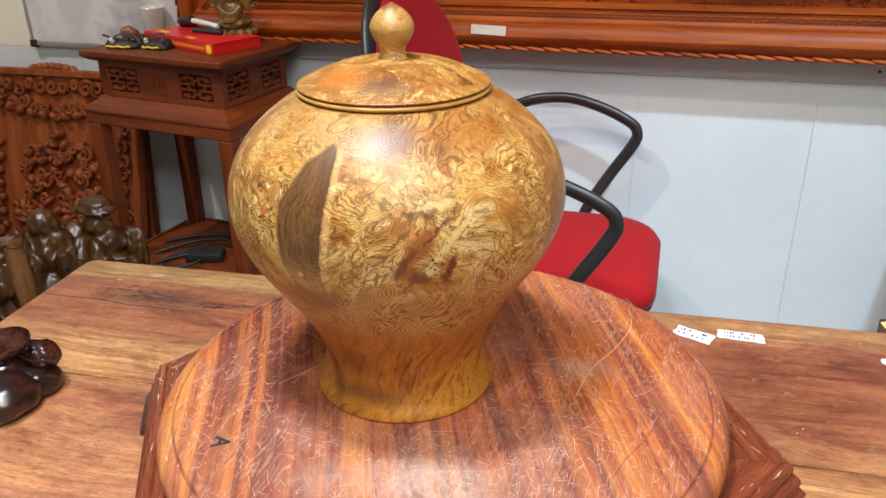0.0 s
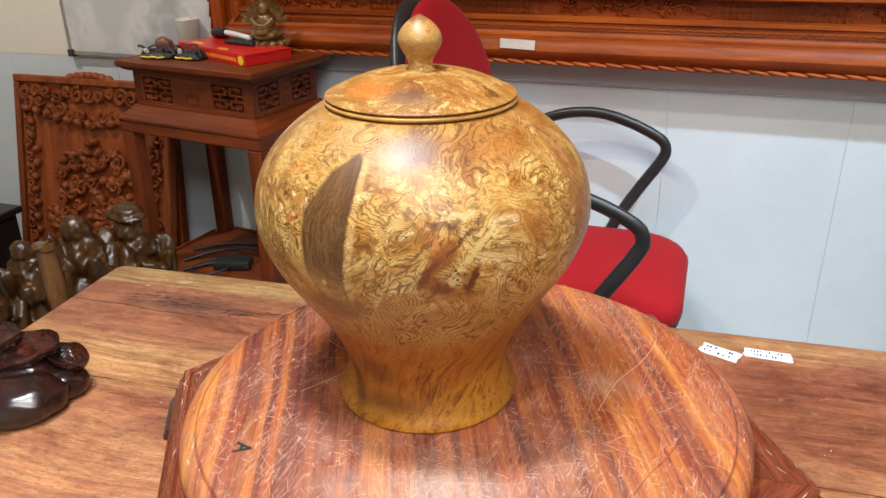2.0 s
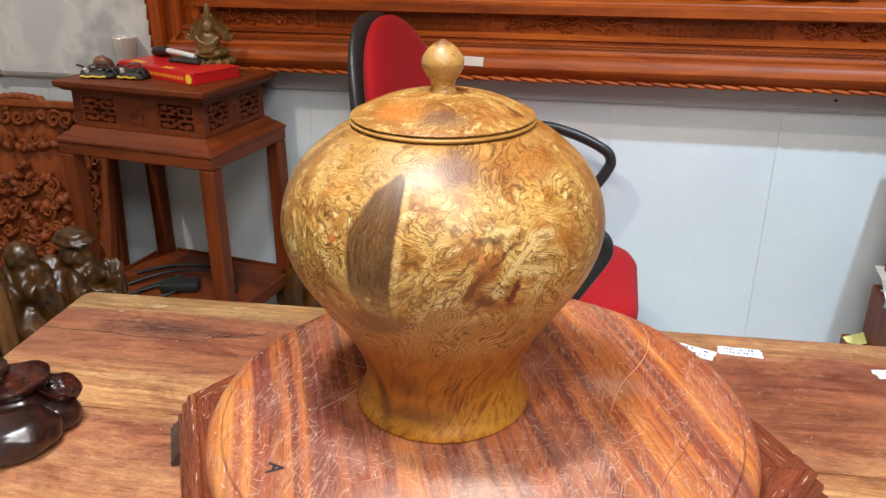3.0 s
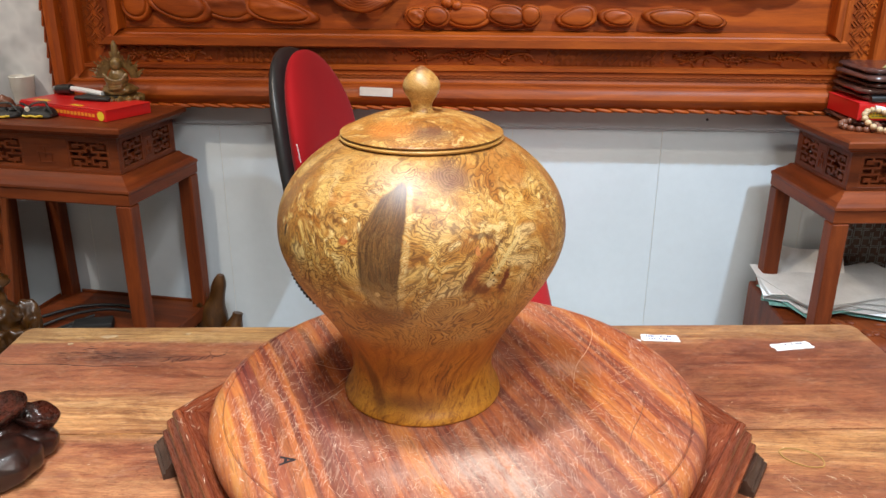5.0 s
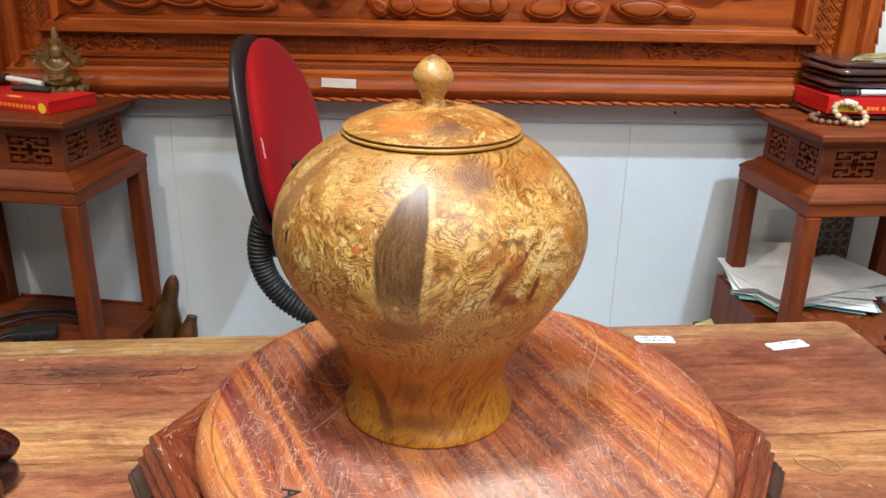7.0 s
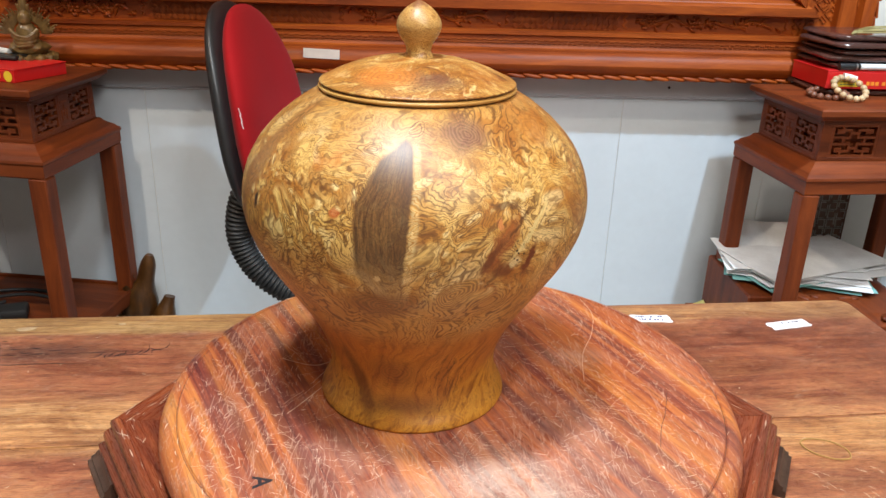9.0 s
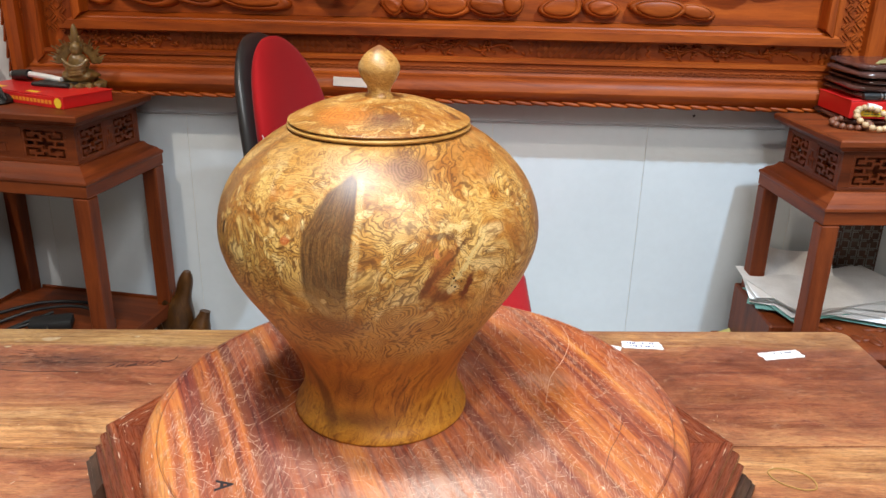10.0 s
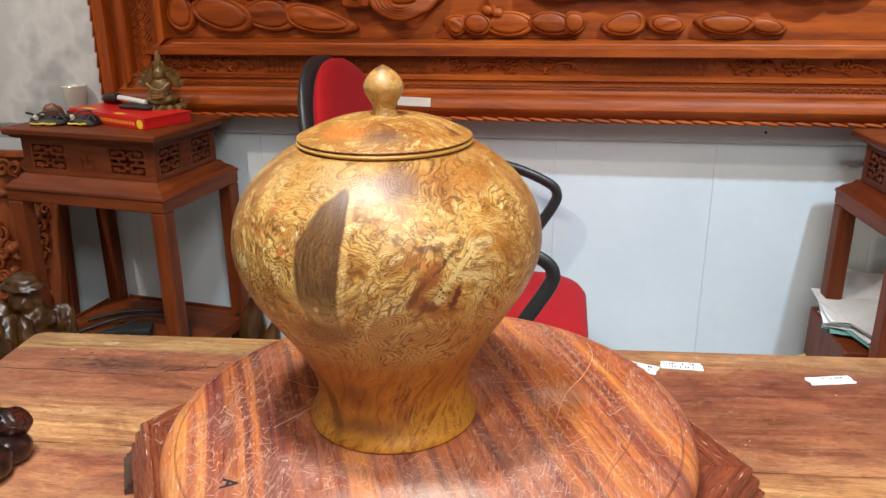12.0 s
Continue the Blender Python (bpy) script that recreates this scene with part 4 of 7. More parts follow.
for sgn in (-1, 1):
    e = (Vector((0.401 * math.cos(radians(sgn * 60)), 0.401 * math.sin(radians(sgn * 60)), 0)) - Vector((0.401, 0, 0))).normalized()
    inn = Vector((-e.y * sgn, e.x * sgn, 0))
    if inn.x > 0:
        inn = -inn
    prof = [(0.0, 0.0), (0.0, 0.007), (0.004, 0.009), (0.004, 0.013), (0.008, 0.0155), (0.011, 0.0205), (0.04, 0.0205), (0.04, 0.0)]
    rings = []
    for s in (0.0, 0.074):
        rings.append([foot.verts.new(Vector((0.403, 0, 0)) + e * (s + (d * 0.577 if s == 0 else 0)) + inn * d + Vector((0, 0, z))) for d, z in prof])
    k = len(prof)
    for j in range(k):
        foot.faces.new((rings[0][j], rings[0][(j + 1) % k], rings[1][(j + 1) % k], rings[1][j]))
    foot.faces.new(rings[0])
    foot.faces.new(list(reversed(rings[1])))
first = part("foot", foot, foot_wood, turntable, "dark grey-brown corner foot")
for k in range(1, 6):
    o = first.copy()
    scene.collection.objects.link(o)
    o.matrix_basis = pose(0, 0, 0, 0, 0, 60 * k)
disc_z = 0.1085
part("round_top", lathe([(0, 0.066), (0.285, 0.066), (0.296, 0.069), (0.3035, 0.076), (0.3055, 0.085), (0.3045, 0.094), (0.300, 0.102), (0.294, 0.1065), (0.2885, 0.1079),
                         (0.2874, 0.1062), (0.2862, 0.1060), (0.2850, 0.1082), (0.25, disc_z), (0.12, disc_z), (0, disc_z)], 160), disc_wood, turntable, "striped red-brown wooden disc with a scored rim line", 50)

# fine scratches in the varnish: thin slivers in the top face
rng = random.Random(5)


def sliver(bm, x, y, z, length, angle, width, curve):
    n = max(2, int(length / 0.006))
    left, right = [], []
    for k in range(n + 1):
        s = k / n
        a = angle + curve * (s - 0.5)
        px, py = x + (s - 0.5) * length * math.cos(a), y + (s - 0.5) * length * math.sin(a)
        w = width * (0.25 + 0.75 * math.sin(math.pi * min(max(s, 0.04), 0.96)))
        dx, dy = -math.sin(a) * w / 2, math.cos(a) * w / 2
        left.append(bm.verts.new((px + dx, py + dy, z)))
        right.append(bm.verts.new((px - dx, py - dy, z)))
    for k in range(n):
        bm.faces.new((left[k], right[k], right[k + 1], left[k + 1]))


scratch_pale = paint("scratched_varnish", (0.82, 0.60, 0.45), 0.45, 0.1, 60)
scratch_dark = paint("dark_scratch", (0.10, 0.028, 0.018), 0.5, 0.1, 60)


def on_top():
    while True:
        r, a = 0.279 * math.sqrt(rng.random()), rng.random() * 2 * math.pi
        x, y = r * math.cos(a), r * math.sin(a)
        if math.hypot(x + 0.043, y) > 0.108:
            return x, y


bm = bmesh.new()
for k in range(190):
    # short ticks come in bunches, as from a tool that skipped
    cx, cy = on_top()
    aim = rng.uniform(0, math.pi)
    for q in range(rng.randint(4, 14)):
        x, y = cx + rng.gauss(0, 0.016), cy + rng.gauss(0, 0.016)
        if math.hypot(x, y) < 0.281 and math.hypot(x + 0.043, y) > 0.100:
            sliver(bm, x, y, disc_z + 0.00012, rng.uniform(0.003, 0.015), aim + rng.gauss(0, 0.5), rng.uniform(0.00018, 0.00048), rng.uniform(-0.10, 0.10))
for k in range(300):
    x, y = on_top()
    sliver(bm, x, y, disc_z + 0.00012, rng.uniform(0.006, 0.03), rng.uniform(0, math.pi), rng.uniform(0.00014, 0.00030), rng.uniform(-0.08, 0.08))
for k in range(70):
    x, y = on_top()
    if math.hypot(x, y) < 0.24:
        sliver(bm, x, y, disc_z + 0.00012, rng.uniform(0.035, 0.08), rng.uniform(0, math.pi), rng.uniform(0.00016, 0.00032), rng.uniform(-0.3, 0.3))
for k in range(40):
    x, y = on_top()
    sliver(bm, x, y, disc_z + 0.00014, rng.uniform(0.002, 0.006), rng.uniform(0, math.pi), rng.uniform(0.0006, 0.0016), 0.4)
ob = part("scratch_layer", bm, scratch_pale, turntable, "pale hairline scratches in the varnish", 0)
tagged(ob, kind="stuff")
bm = bmesh.new()
for k in range(50):
    x, y = on_top()
    sliver(bm, x * 0.95, y * 0.95, disc_z + 0.00013, rng.uniform(0.008, 0.035), rng.uniform(1.8, 2.2), rng.uniform(0.0002, 0.0005), rng.uniform(-0.2, 0.2))
tagged(part("crack_layer", bm, scratch_dark, turntable, "thin dark cracks along the grain", 0), kind="stuff")
# long pale hairlines that wander over the far side
bm = bmesh.new()
for pts in ([(0.187, 0.211), (0.193, 0.165), (0.180, 0.112), (0.158, 0.060), (0.147, 0.002)], [(-0.15, 0.0), (-0.13, 0.05), (-0.135, 0.09)], [(-0.17, -0.06), (-0.14, -0.01), (-0.125, 0.03)], [(-0.19, 0.05), (-0.15, 0.035), (-0.12, 0.06)]):
    tube(bm, [(p.x, p.y, disc_z + 0.0001) for p in spline([(x, y, 0) for x, y in pts], 8)], 0.0003, 4)
tagged(part("hairline_layer", bm, scratch_pale, turntable, "", 0), kind="stuff")
ring = [(0.2868 * math.cos(2 * math.pi * k / 160), 0.2868 * math.sin(2 * math.pi * k / 160), 0.1062) for k in range(160)]
part("score_line", tube(bmesh.new(), ring, 0.0003, 5, True), scratch_dark, turntable, "dark scored line round the rim", 60)
tube_pts = [(0.239, -0.118), (0.250, -0.085), (0.262, -0.060), (0.275, -0.023)]
part("crack", tube(bmesh.new(), [(p.x - 0.043, p.y, disc_z) for p in spline([(x, y, 0) for x, y in tube_pts], 6)], 0.0004, 5), scratch_dark, turntable, "long dark crack in the top", 60)
# chipped, pale edge ticks on the rim and on the base's corners
bm = bmesh.new()
for k in range(70):
    a = rng.uniform(0, 2 * math.pi)
    q = rng.uniform(0.287, 0.298)
    sliver(bm, q * math.cos(a), q * math.sin(a), 0.1085 - max(0, q - 0.288) * 0.32 + 0.0004, rng.uniform(0.003, 0.012), a + math.pi / 2 + rng.gauss(0, 0.4), rng.uniform(0.0003, 0.0010), 0.2)
tagged(part("chip_layer", bm, scratch_pale, turntable, "", 0), kind="stuff")
bm = bmesh.new()
for k in range(6):
    a0 = radians(60 * k + 0.5)
    p, q = Vector((math.cos(a0), math.sin(a0), 0)), Vector((math.cos(a0 + math.pi / 3), math.sin(a0 + math.pi / 3), 0))
    run = math.atan2(q.y - p.y, q.x - p.x)
    for j in range(26):
        f = rng.random() if j % 3 else rng.choice((rng.uniform(0, 0.16), rng.uniform(0.84, 1)))
        r0, z0 = rng.choice(((0.3645, 0.0651), (0.3600, 0.0652), (0.3500, 0.0629), (0.3450, 0.0628)))
        c = (p + (q - p) * f) * r0
        sliver(bm, c.x, c.y, z0, rng.uniform(0.003, 0.016), run + rng.gauss(0, 0.25), rng.uniform(0.0003, 0.0012), rng.uniform(-0.2, 0.2))
tagged(part("wear_layer", bm, scratch_pale, turntable, "pale worn nicks along the base's edges", 0), kind="stuff")
mark = bpy.data.curves.new("letter", "FONT")
mark.body, mark.size, mark.align_x, mark.align_y = "A", 0.024, "CENTER", "CENTER"
mark.offset = 0.0006
probe = new("letter", mark)
me = bpy.data.meshes.new_from_object(probe)
bpy.data.objects.remove(probe)
letter = new("letter", me)
me.materials.append(dark_ink)
letter.parent = turntable
letter.matrix_basis = pose(-0.136 - 0.043, -0.166, disc_z + 0.0003, 0, 0, -80)
tagged(letter, "letter A in dark blue marker")

# ---------------------------------------------------------------- the jar
jar = thing("jar", 0.0, 0.0, TZ + disc_z, 0, "lidded bulbous jar turned from golden burl wood, satin varnished", "jar")


def smooth_profile(knots, steps=5):
    return [(max(p.x, 0.0), p.z) for p in spline([(r, 0, z) for r, z in knots], steps)]


body = [(0.0, 0.0), (0.094, 0.0), (0.0965, 0.001)] + smooth_profile([(0.0975, 0.0035), (0.0955, 0.009), (0.0905, 0.018), (0.0868, 0.030), (0.0862, 0.044), (0.0895, 0.060), (0.0985, 0.082), (0.1130, 0.108),
         (0.1330, 0.138), (0.1520, 0.168), (0.1635, 0.196), (0.1668, 0.220), (0.1625, 0.246), (0.1510, 0.270), (0.1345, 0.2895), (0.1165, 0.3045), (0.1030, 0.3135), (0.0945, 0.3178), (0.0905, 0.3190)], 7)
part("body", lathe(body, 128), burl_body, jar, "bulbous golden burl body with a dark teardrop patch", 60)
part("neck_ring", lathe([(0.084, 0.3188), (0.0890, 0.3192)] + smooth_profile([(0.0896, 0.3200), (0.0915, 0.3206), (0.0926, 0.3220), (0.0920, 0.3236), (0.0900, 0.3243), (0.0886, 0.3246)], 4) + [(0.082, 0.3246)], 128), ring_wood, jar, "turned bead ring below the lid", 60)
part("groove", lathe([(0.082, 0.3185), (0.0893, 0.3185), (0.0893, 0.3256), (0.082, 0.3256)], 128), groove_wood, jar, "dark burnt groove round the neck", 30)
lid = part("lid", lathe([(0.0, 0.3252), (0.0890, 0.3252)] + smooth_profile([(0.0905, 0.3256), (0.0917, 0.3264), (0.0915, 0.3275), (0.0895, 0.3287), (0.0840, 0.3312), (0.0725, 0.3366), (0.0565, 0.3426), (0.0400, 0.3466), (0.0250, 0.3484), (0.0145, 0.3489)], 6) + [(0.0, 0.349)], 128), burl_lid, jar, "low domed burl wood lid with a rounded rim", 60)
part("knob", lathe(smooth_profile([(0.0155, 0.3480), (0.0130, 0.3505), (0.0115, 0.3545), (0.0128, 0.3600), (0.0172, 0.3665), (0.0203, 0.3735), (0.0205, 0.3790), (0.0180, 0.3850), (0.0125, 0.3915), (0.0055, 0.3965), (0.0, 0.3992)], 6), 48), burl_lid, lid, "onion-shaped turned knob", 60)

# ---------------------------------------------------------------- big carved frame on the wall
relief = thing("carved_wall_panel", 0.033, 0.0, 0.96, 0, "large carved red wood relief panel with a moulded frame", "wall panel")
HALF = 1.197
GROUND = 1.392


def rel(p):
    return [(y, z - 0.96) for y, z in p]


lower = rel([(1.415, 0.972), (1.342, 0.972), (1.334, 0.979), (1.327, 0.988), (1.3235, 1.000), (1.326, 1.012), (1.333, 1.022), (1.342, 1.028), (1.347, 1.030), (1.347, 1.036), (1.353, 1.039), (1.356, 1.046), (1.356, 1.068),
             (1.350, 1.072), (1.350, 1.081), (1.379, 1.084), (1.379, 1.131), (1.415, 1.131)])
bm = prism(bmesh.new(), lower, "x", -1.2072, 1.2252, 1.0194, -1.0194)
part("bottom_rail", bm, redwood_x, relief, "moulded bottom rail", 25)
ledge = rel([(1.415, 1.1312), (1.352, 1.1312), (1.344, 1.1355), (1.344, 1.156), (1.349, 1.160), (1.360, 1.1635), (1.362, 1.167), (1.374, 1.171), (GROUND + 0.002, 1.178), (1.415, 1.178)])
bm = prism(bmesh.new(), ledge, "x", -1.2072, 1.2252, 1.0194, -1.0194)
part("ledge", bm, redwood_x, relief, "projecting inner ledge moulding", 25)
part("ground", boxed(-1.0, 1.018, GROUND, 1.414, 0.2185, 1.04, 0), redwood_x, relief, "flat carved background board", 0)
for s in (-1, 1):
    m = Matrix.Translation((0.018 if s > 0 else 0.0, 0, 0)) @ Matrix.Diagonal((s, 1, 1, 1))
    bm = bmesh.new()
    prof = [(1.415, -0.985), (1.352, -0.985), (1.344, -0.988), (1.344, -1.005), (1.350, -1.012), (1.362, -1.017), (1.378, -1.020), (1.378, -1.098), (1.352, -1.101), (1.346, -1.106), (1.346, -1.122),
            (1.358, -1.126), (1.358, -1.150), (1.335, -1.156), (1.328, -1.170), (1.328, -1.183), (1.340, -1.191), (1.352, -1.195), (1.415, -1.195)]
    prism(bm, prof, "z", 1.1843, 1.05, 0.981, 0.0)
    bmesh.ops.transform(bm, matrix=m, verts=bm.verts)
    part("stile", bm, redwood_z, relief, "moulded upright of the frame", 25)
    bm = bmesh.new()
    for k in range(24):
        box(bm, -0.0035, 0.0035, -0.005, 0.005, -0.024, 0.024, 0.002, pose(-1.195, 1.343, 0.03 + 0.043 * k, 0, 9, 0))
    bmesh.ops.transform(bm, matrix=m, verts=bm.verts)
    part("edge_rope", bm, redwood_z, relief, "carved rope edge of the frame")
part("top_rail", boxed(-HALF, HALF + 0.018, 1.33, 1.414, 1.0505, 1.20, 0.01), redwood_x, relief)
bm = bmesh.new()
for k in range(55):
    x = -1.153 + 0.0427 * k
    blob(bm, (x, 1.338, 0.0085), (0.029, 0.008, 0.0058), (0, 9, 0), 2)
part("rope_bead", bm, redwood_x, relief, "carved twisted rope bead along the lower edge", 50)
bm = prism(bmesh.new(), rel([(1.414, 0.963), (1.340, 0.963), (1.336, 0.968), (1.340, 0.9718), (1.414, 0.9718)]), "x", -1.183, 1.183)
part("bead_backing", bm, redwood_x, relief, "", 25)


def bars(bm, rows, cx, cz, y, s, h, w, deg=0.0):
    """Raised fret bars given as (x0, z0, x1, z1) in units of s."""
    for x0, z0, x1, z1 in rows:
        dx, dz = (x1 - x0) * s, (z1 - z0) * s
        l = math.hypot(dx, dz)
        m = pose(cx, y, cz, 0, -deg, 0) @ pose((x0 + x1) / 2 * s, 0, (z0 + z1) / 2 * s, 0, -math.degrees(math.atan2(dz, dx)), 0)
        box(bm, -l / 2 - w / 2, l / 2 + w / 2, -h, 0.001, -w / 2, w / 2, 0.0, m)


def weave(bm, x0, x1, z0, z1, y, step, w=0.0036, h=0.004):
    """A woven key pattern: bands of three slanting bars that change hand from cell to cell."""
    d = step
    for i in range(int((x1 - x0) / d) + 1):
        for j in range(int((z1 - z0) / d) + 1):
            cx, cz = x0 + (i + 0.5) * d, z0 + (j + 0.5) * d
            hand = 1 if (i + j) % 2 else -1
            for k in (-1, 0, 1):
                px, pz = cx + k * d * 0.235, cz + hand * k * d * 0.235
                l = d * 0.40
                if x0 + l * 0.6 < px < x1 - l * 0.6 and z0 + l * 0.6 < pz < z1 - l * 0.6:
                    box(bm, -l, l, -h, 0.001, -w / 2, w / 2, 0.0, pose(px, y, pz, 0, 45 * hand, 0))


def sprig(bm, x0, x1, zc, y, seed):
    """A flowering branch in relief: a gnarled stem, leaves, buds and rosettes."""
    r = random.Random(seed)
    n = 11
    pts = [(x0 + (x1 - x0) * k / n, y - 0.003, zc + 0.009 * math.sin(k * 1.9 + seed) + r.uniform(-0.004, 0.004)) for k in range(n + 1)]
    tube(bm, spline(pts, 5), 0.0042, 6)
    for k in range(0, n, 2):
        p = Vector(pts[k])
        q = p + Vector((r.uniform(0.012, 0.03), -0.002, r.choice((-1, 1)) * r.uniform(0.008, 0.014)))
        tube(bm, spline([p, p.lerp(q, 0.5) + Vector((0, 0, 0.004)), q], 4), 0.0026, 5)
    for k in range(46):
        p = pts[r.randrange(n + 1)]
        blob(bm, (p[0] + r.uniform(-0.022, 0.022), y - 0.002, min(max(p[2] + r.uniform(-0.014, 0.014), zc - 0.017), zc + 0.017)), (r.uniform(0.007, 0.013), 0.0075, r.uniform(0.0028, 0.0046)), (0, r.uniform(-70, 70), 0), 1)
    for f in (0.10, 0.42, 0.78):
        cx, cz = x0 + f * (x1 - x0), zc + r.uniform(-0.004, 0.004)
        for k in range(6):
            a = k * math.pi / 3
            blob(bm, (cx + 0.0100 * math.cos(a), y - 0.003, cz + 0.0100 * math.sin(a)), (0.0074, 0.0060, 0.0052), (0, -math.degrees(a), 0), 1)
        blob(bm, (cx, y - 0.007, cz), (0.0045, 0.0035, 0.0045), (0, 0, 0), 1)


FZ = 0.1485
for c0, c1, seed in ((-1.02, -0.70, 1), (-0.21, 0.235, 2), (0.535, 0.985, 3)):
    bm = bmesh.new()
    rim = [(c0 + 0.012, 1.379, FZ + 0.016), (c0 + 0.003, 1.379, FZ + 0.009), (c0 + 0.010, 1.379, FZ), (c0 + 0.003, 1.379, FZ - 0.009), (c0 + 0.012, 1.379, FZ - 0.016)]
    rim2 = [(c0 + c1 - x, y, z) for x, y, z in rim]
    tube(bm, spline(rim, 5), 0.0034, 6)
    tube(bm, spline(rim2, 5), 0.0034, 6)
    part("cartouche", bm, redwood_x, relief, "", 50)
    bm = bmesh.new()
    sprig(bm, c0 + 0.045, c1 - 0.045, FZ, 1.379, seed)
    part("carved_branch", bm, redwood_x, relief, "flowering branch carved in low relief", 50)
for f0, f1 in ((-0.69, -0.22), (0.245, 0.525), (0.995, 1.05)):
    bm = bmesh.new()
    weave(bm, f0, f1, FZ - 0.0225, FZ + 0.0215, 1.379, 0.0147, 0.0032, 0.0075)
    part("fret_carving", bm, redwood_x, relief, "carved key fret", 0)
for s in (-1, 1):
    bm = bmesh.new()
    e = 0.018 if s > 0 else 0.0
    weave(bm, s * 1.059 + e - 0.037, s * 1.059 + e + 0.037, 0.16, 0.62, 1.378, 0.0246, 0.0042)
    part("fret_carving", bm, redwood_z, relief, "carved key fret", 0)
    bm = bmesh.new()
    for k in range(24):
        box(bm, s * 1.138 + e - 0.008, s * 1.138 + e + 0.008, 1.3535, 1.359, 0.205 + 0.018 * k, 0.2075 + 0.018 * k, 0)
        box(bm, s * 1.138 + e - 0.008 + 0.011 * (k % 2), s * 1.138 + e - 0.003 + 0.011 * (k % 2), 1.3535, 1.359, 0.2075 + 0.018 * k, 0.2200 + 0.018 * k, 0)
    part("key_border", bm, redwood_z, relief, "small carved key border", 0)
bm = bmesh.new()
for k in range(150):
    x = -1.0 + 0.0135 * k
    box(bm, x, x + 0.0105, 1.3520, 1.357, 0.0905, 0.0930, 0)
    box(bm, x + 0.004, x + 0.0145, 1.3520, 1.357, 0.0985 - 0.002 * (k % 2), 0.1010 - 0.002 * (k % 2), 0)
part("key_border", bm, redwood_x, relief, "small carved key border", 0)


def pad(cx, cz, a, b, tilt, deep=0.03, seed=0):
    """A rounded stone or lotus pad in deep relief: broad flat top, stepped rim heavier on its lower side."""
    bm = bmesh.new()
    r = random.Random(seed)
    nu, nv = 44, 18
    lobes = [(r.randint(2, 3), r.uniform(0, 6), r.uniform(0.03, 0.08)) for _ in range(2)]
    sx, sz = r.uniform(-0.20, 0.20) * a, r.uniform(0.14, 0.26) * b
    fold = r.choice((0.0, 0.0, 0.05, 0.09))
    grain = r.uniform(0, 3)
    levels = [(0.0, 1.0), (0.2, 0.995), (0.4, 0.975), (0.56, 0.94), (0.66, 0.90), (0.71, 0.84), (0.735, 0.74), (0.755, 0.70), (0.775, 0.72), (0.80, 0.755), (0.84, 0.75), (0.88, 0.72), (0.92, 0.66), (0.95, 0.56), (0.97, 0.44), (0.99, 0.26), (1.0, 0.0)]
    rings = []
    for q, h in levels[1:]:
        ring = []
        for k in range(nu):
            t = 2 * math.pi * k / nu
            e = 1 + sum(w * math.sin(f * t + p) for f, p, w in lobes)
            x, z = a * q * e * math.cos(t) + sx * (1 - q), b * q * e * math.sin(t) + sz * (1 - q)
            wave_ = fold * max(0.0, 1 - q * 1.2) * math.sin(9 * (x / a * math.cos(grain) + z / b * math.sin(grain)))
            ring.append(bm.verts.new((x, -deep * (h + wave_), z)))
        rings.append(ring)
    top = bm.verts.new((sx, -deep, sz))
    for k in range(nu):
        bm.faces.new((top, rings[0][k], rings[0][(k + 1) % nu]))
    for p, q in zip(rings, rings[1:]):
        for k in range(nu):
            bm.faces.new((p[k], q[k], q[(k + 1) % nu], p[(k + 1) % nu]))
    bm.faces.new(rings[-1])
    bmesh.ops.transform(bm, matrix=pose(cx, GROUND + 0.001, cz, 0, tilt, 0), verts=bm.verts)
    return part("carved_pad", bm, redwood_x, relief, "", 40)


PADS = [(-0.143, 1.214, 0.028, 0.026, 10), (-0.085, 1.216, 0.034, 0.030, -5), (0.000, 1.216, 0.064, 0.030, 3), (0.112, 1.217, 0.056, 0.029, 4), (0.172, 1.219, 0.026, 0.030, 0),
        (0.302, 1.216, 0.053, 0.027, -6), (0.407, 1.215, 0.042, 0.024, 6), (0.556, 1.217, 0.066, 0.025, 4), (0.656, 1.211, 0.046, 0.019, 8),
        (-0.925, 1.246, 0.036, 0.048, 0), (-0.800, 1.243, 0.075, 0.047, 6), (-0.665, 1.240, 0.068, 0.042, 5), (-0.530, 1.228, 0.090, 0.034, 12),
        (-0.86, 1.330, 0.085, 0.045, -4), (-0.68, 1.335, 0.09, 0.05, 8), (-0.50, 1.318, 0.075, 0.034, -6), (-0.385, 1.300, 0.055, 0.026, 2), (-0.290, 1.290, 0.062, 0.028, 0), (-0.205, 1.294, 0.03, 0.03, 0),
        (0.115, 1.304, 0.072, 0.028, 4), (0.215, 1.315, 0.045, 0.035, 10), (0.300, 1.306, 0.062, 0.026, -3), (0.405, 1.304, 0.058, 0.027, 3), (0.510, 1.306, 0.075, 0.026, 2), (0.625, 1.300, 0.055, 0.024, 0),
        (0.735, 1.297, 0.060, 0.022, 4), (0.845, 1.302, 0.058, 0.024, -6), (0.16, 1.38, 0.1, 0.04, 0), (-0.2, 1.37, 0.09, 0.04, 8), (0.45, 1.38, 0.11, 0.045, -5), (0.75, 1.37, 0.09, 0.04, 5)]
for k, (x, z, a, b, t) in enumerate(PADS):
    pad(x, z - 0.96, a * (1.24 if x < -0.45 else 1.16), b * 1.12, t, (0.032, 0.038, 0.028)[k % 3] + (0.008 if z > 1.28 else 0.0), k)
bm = bmesh.new()
tube(bm, spline([(-0.035, 1.375, 0.28), (-0.05, 1.365, 0.32), (-0.02, 1.37, 0.37), (0.0, 1.37, 0.44)], 6), 0.010, 8)
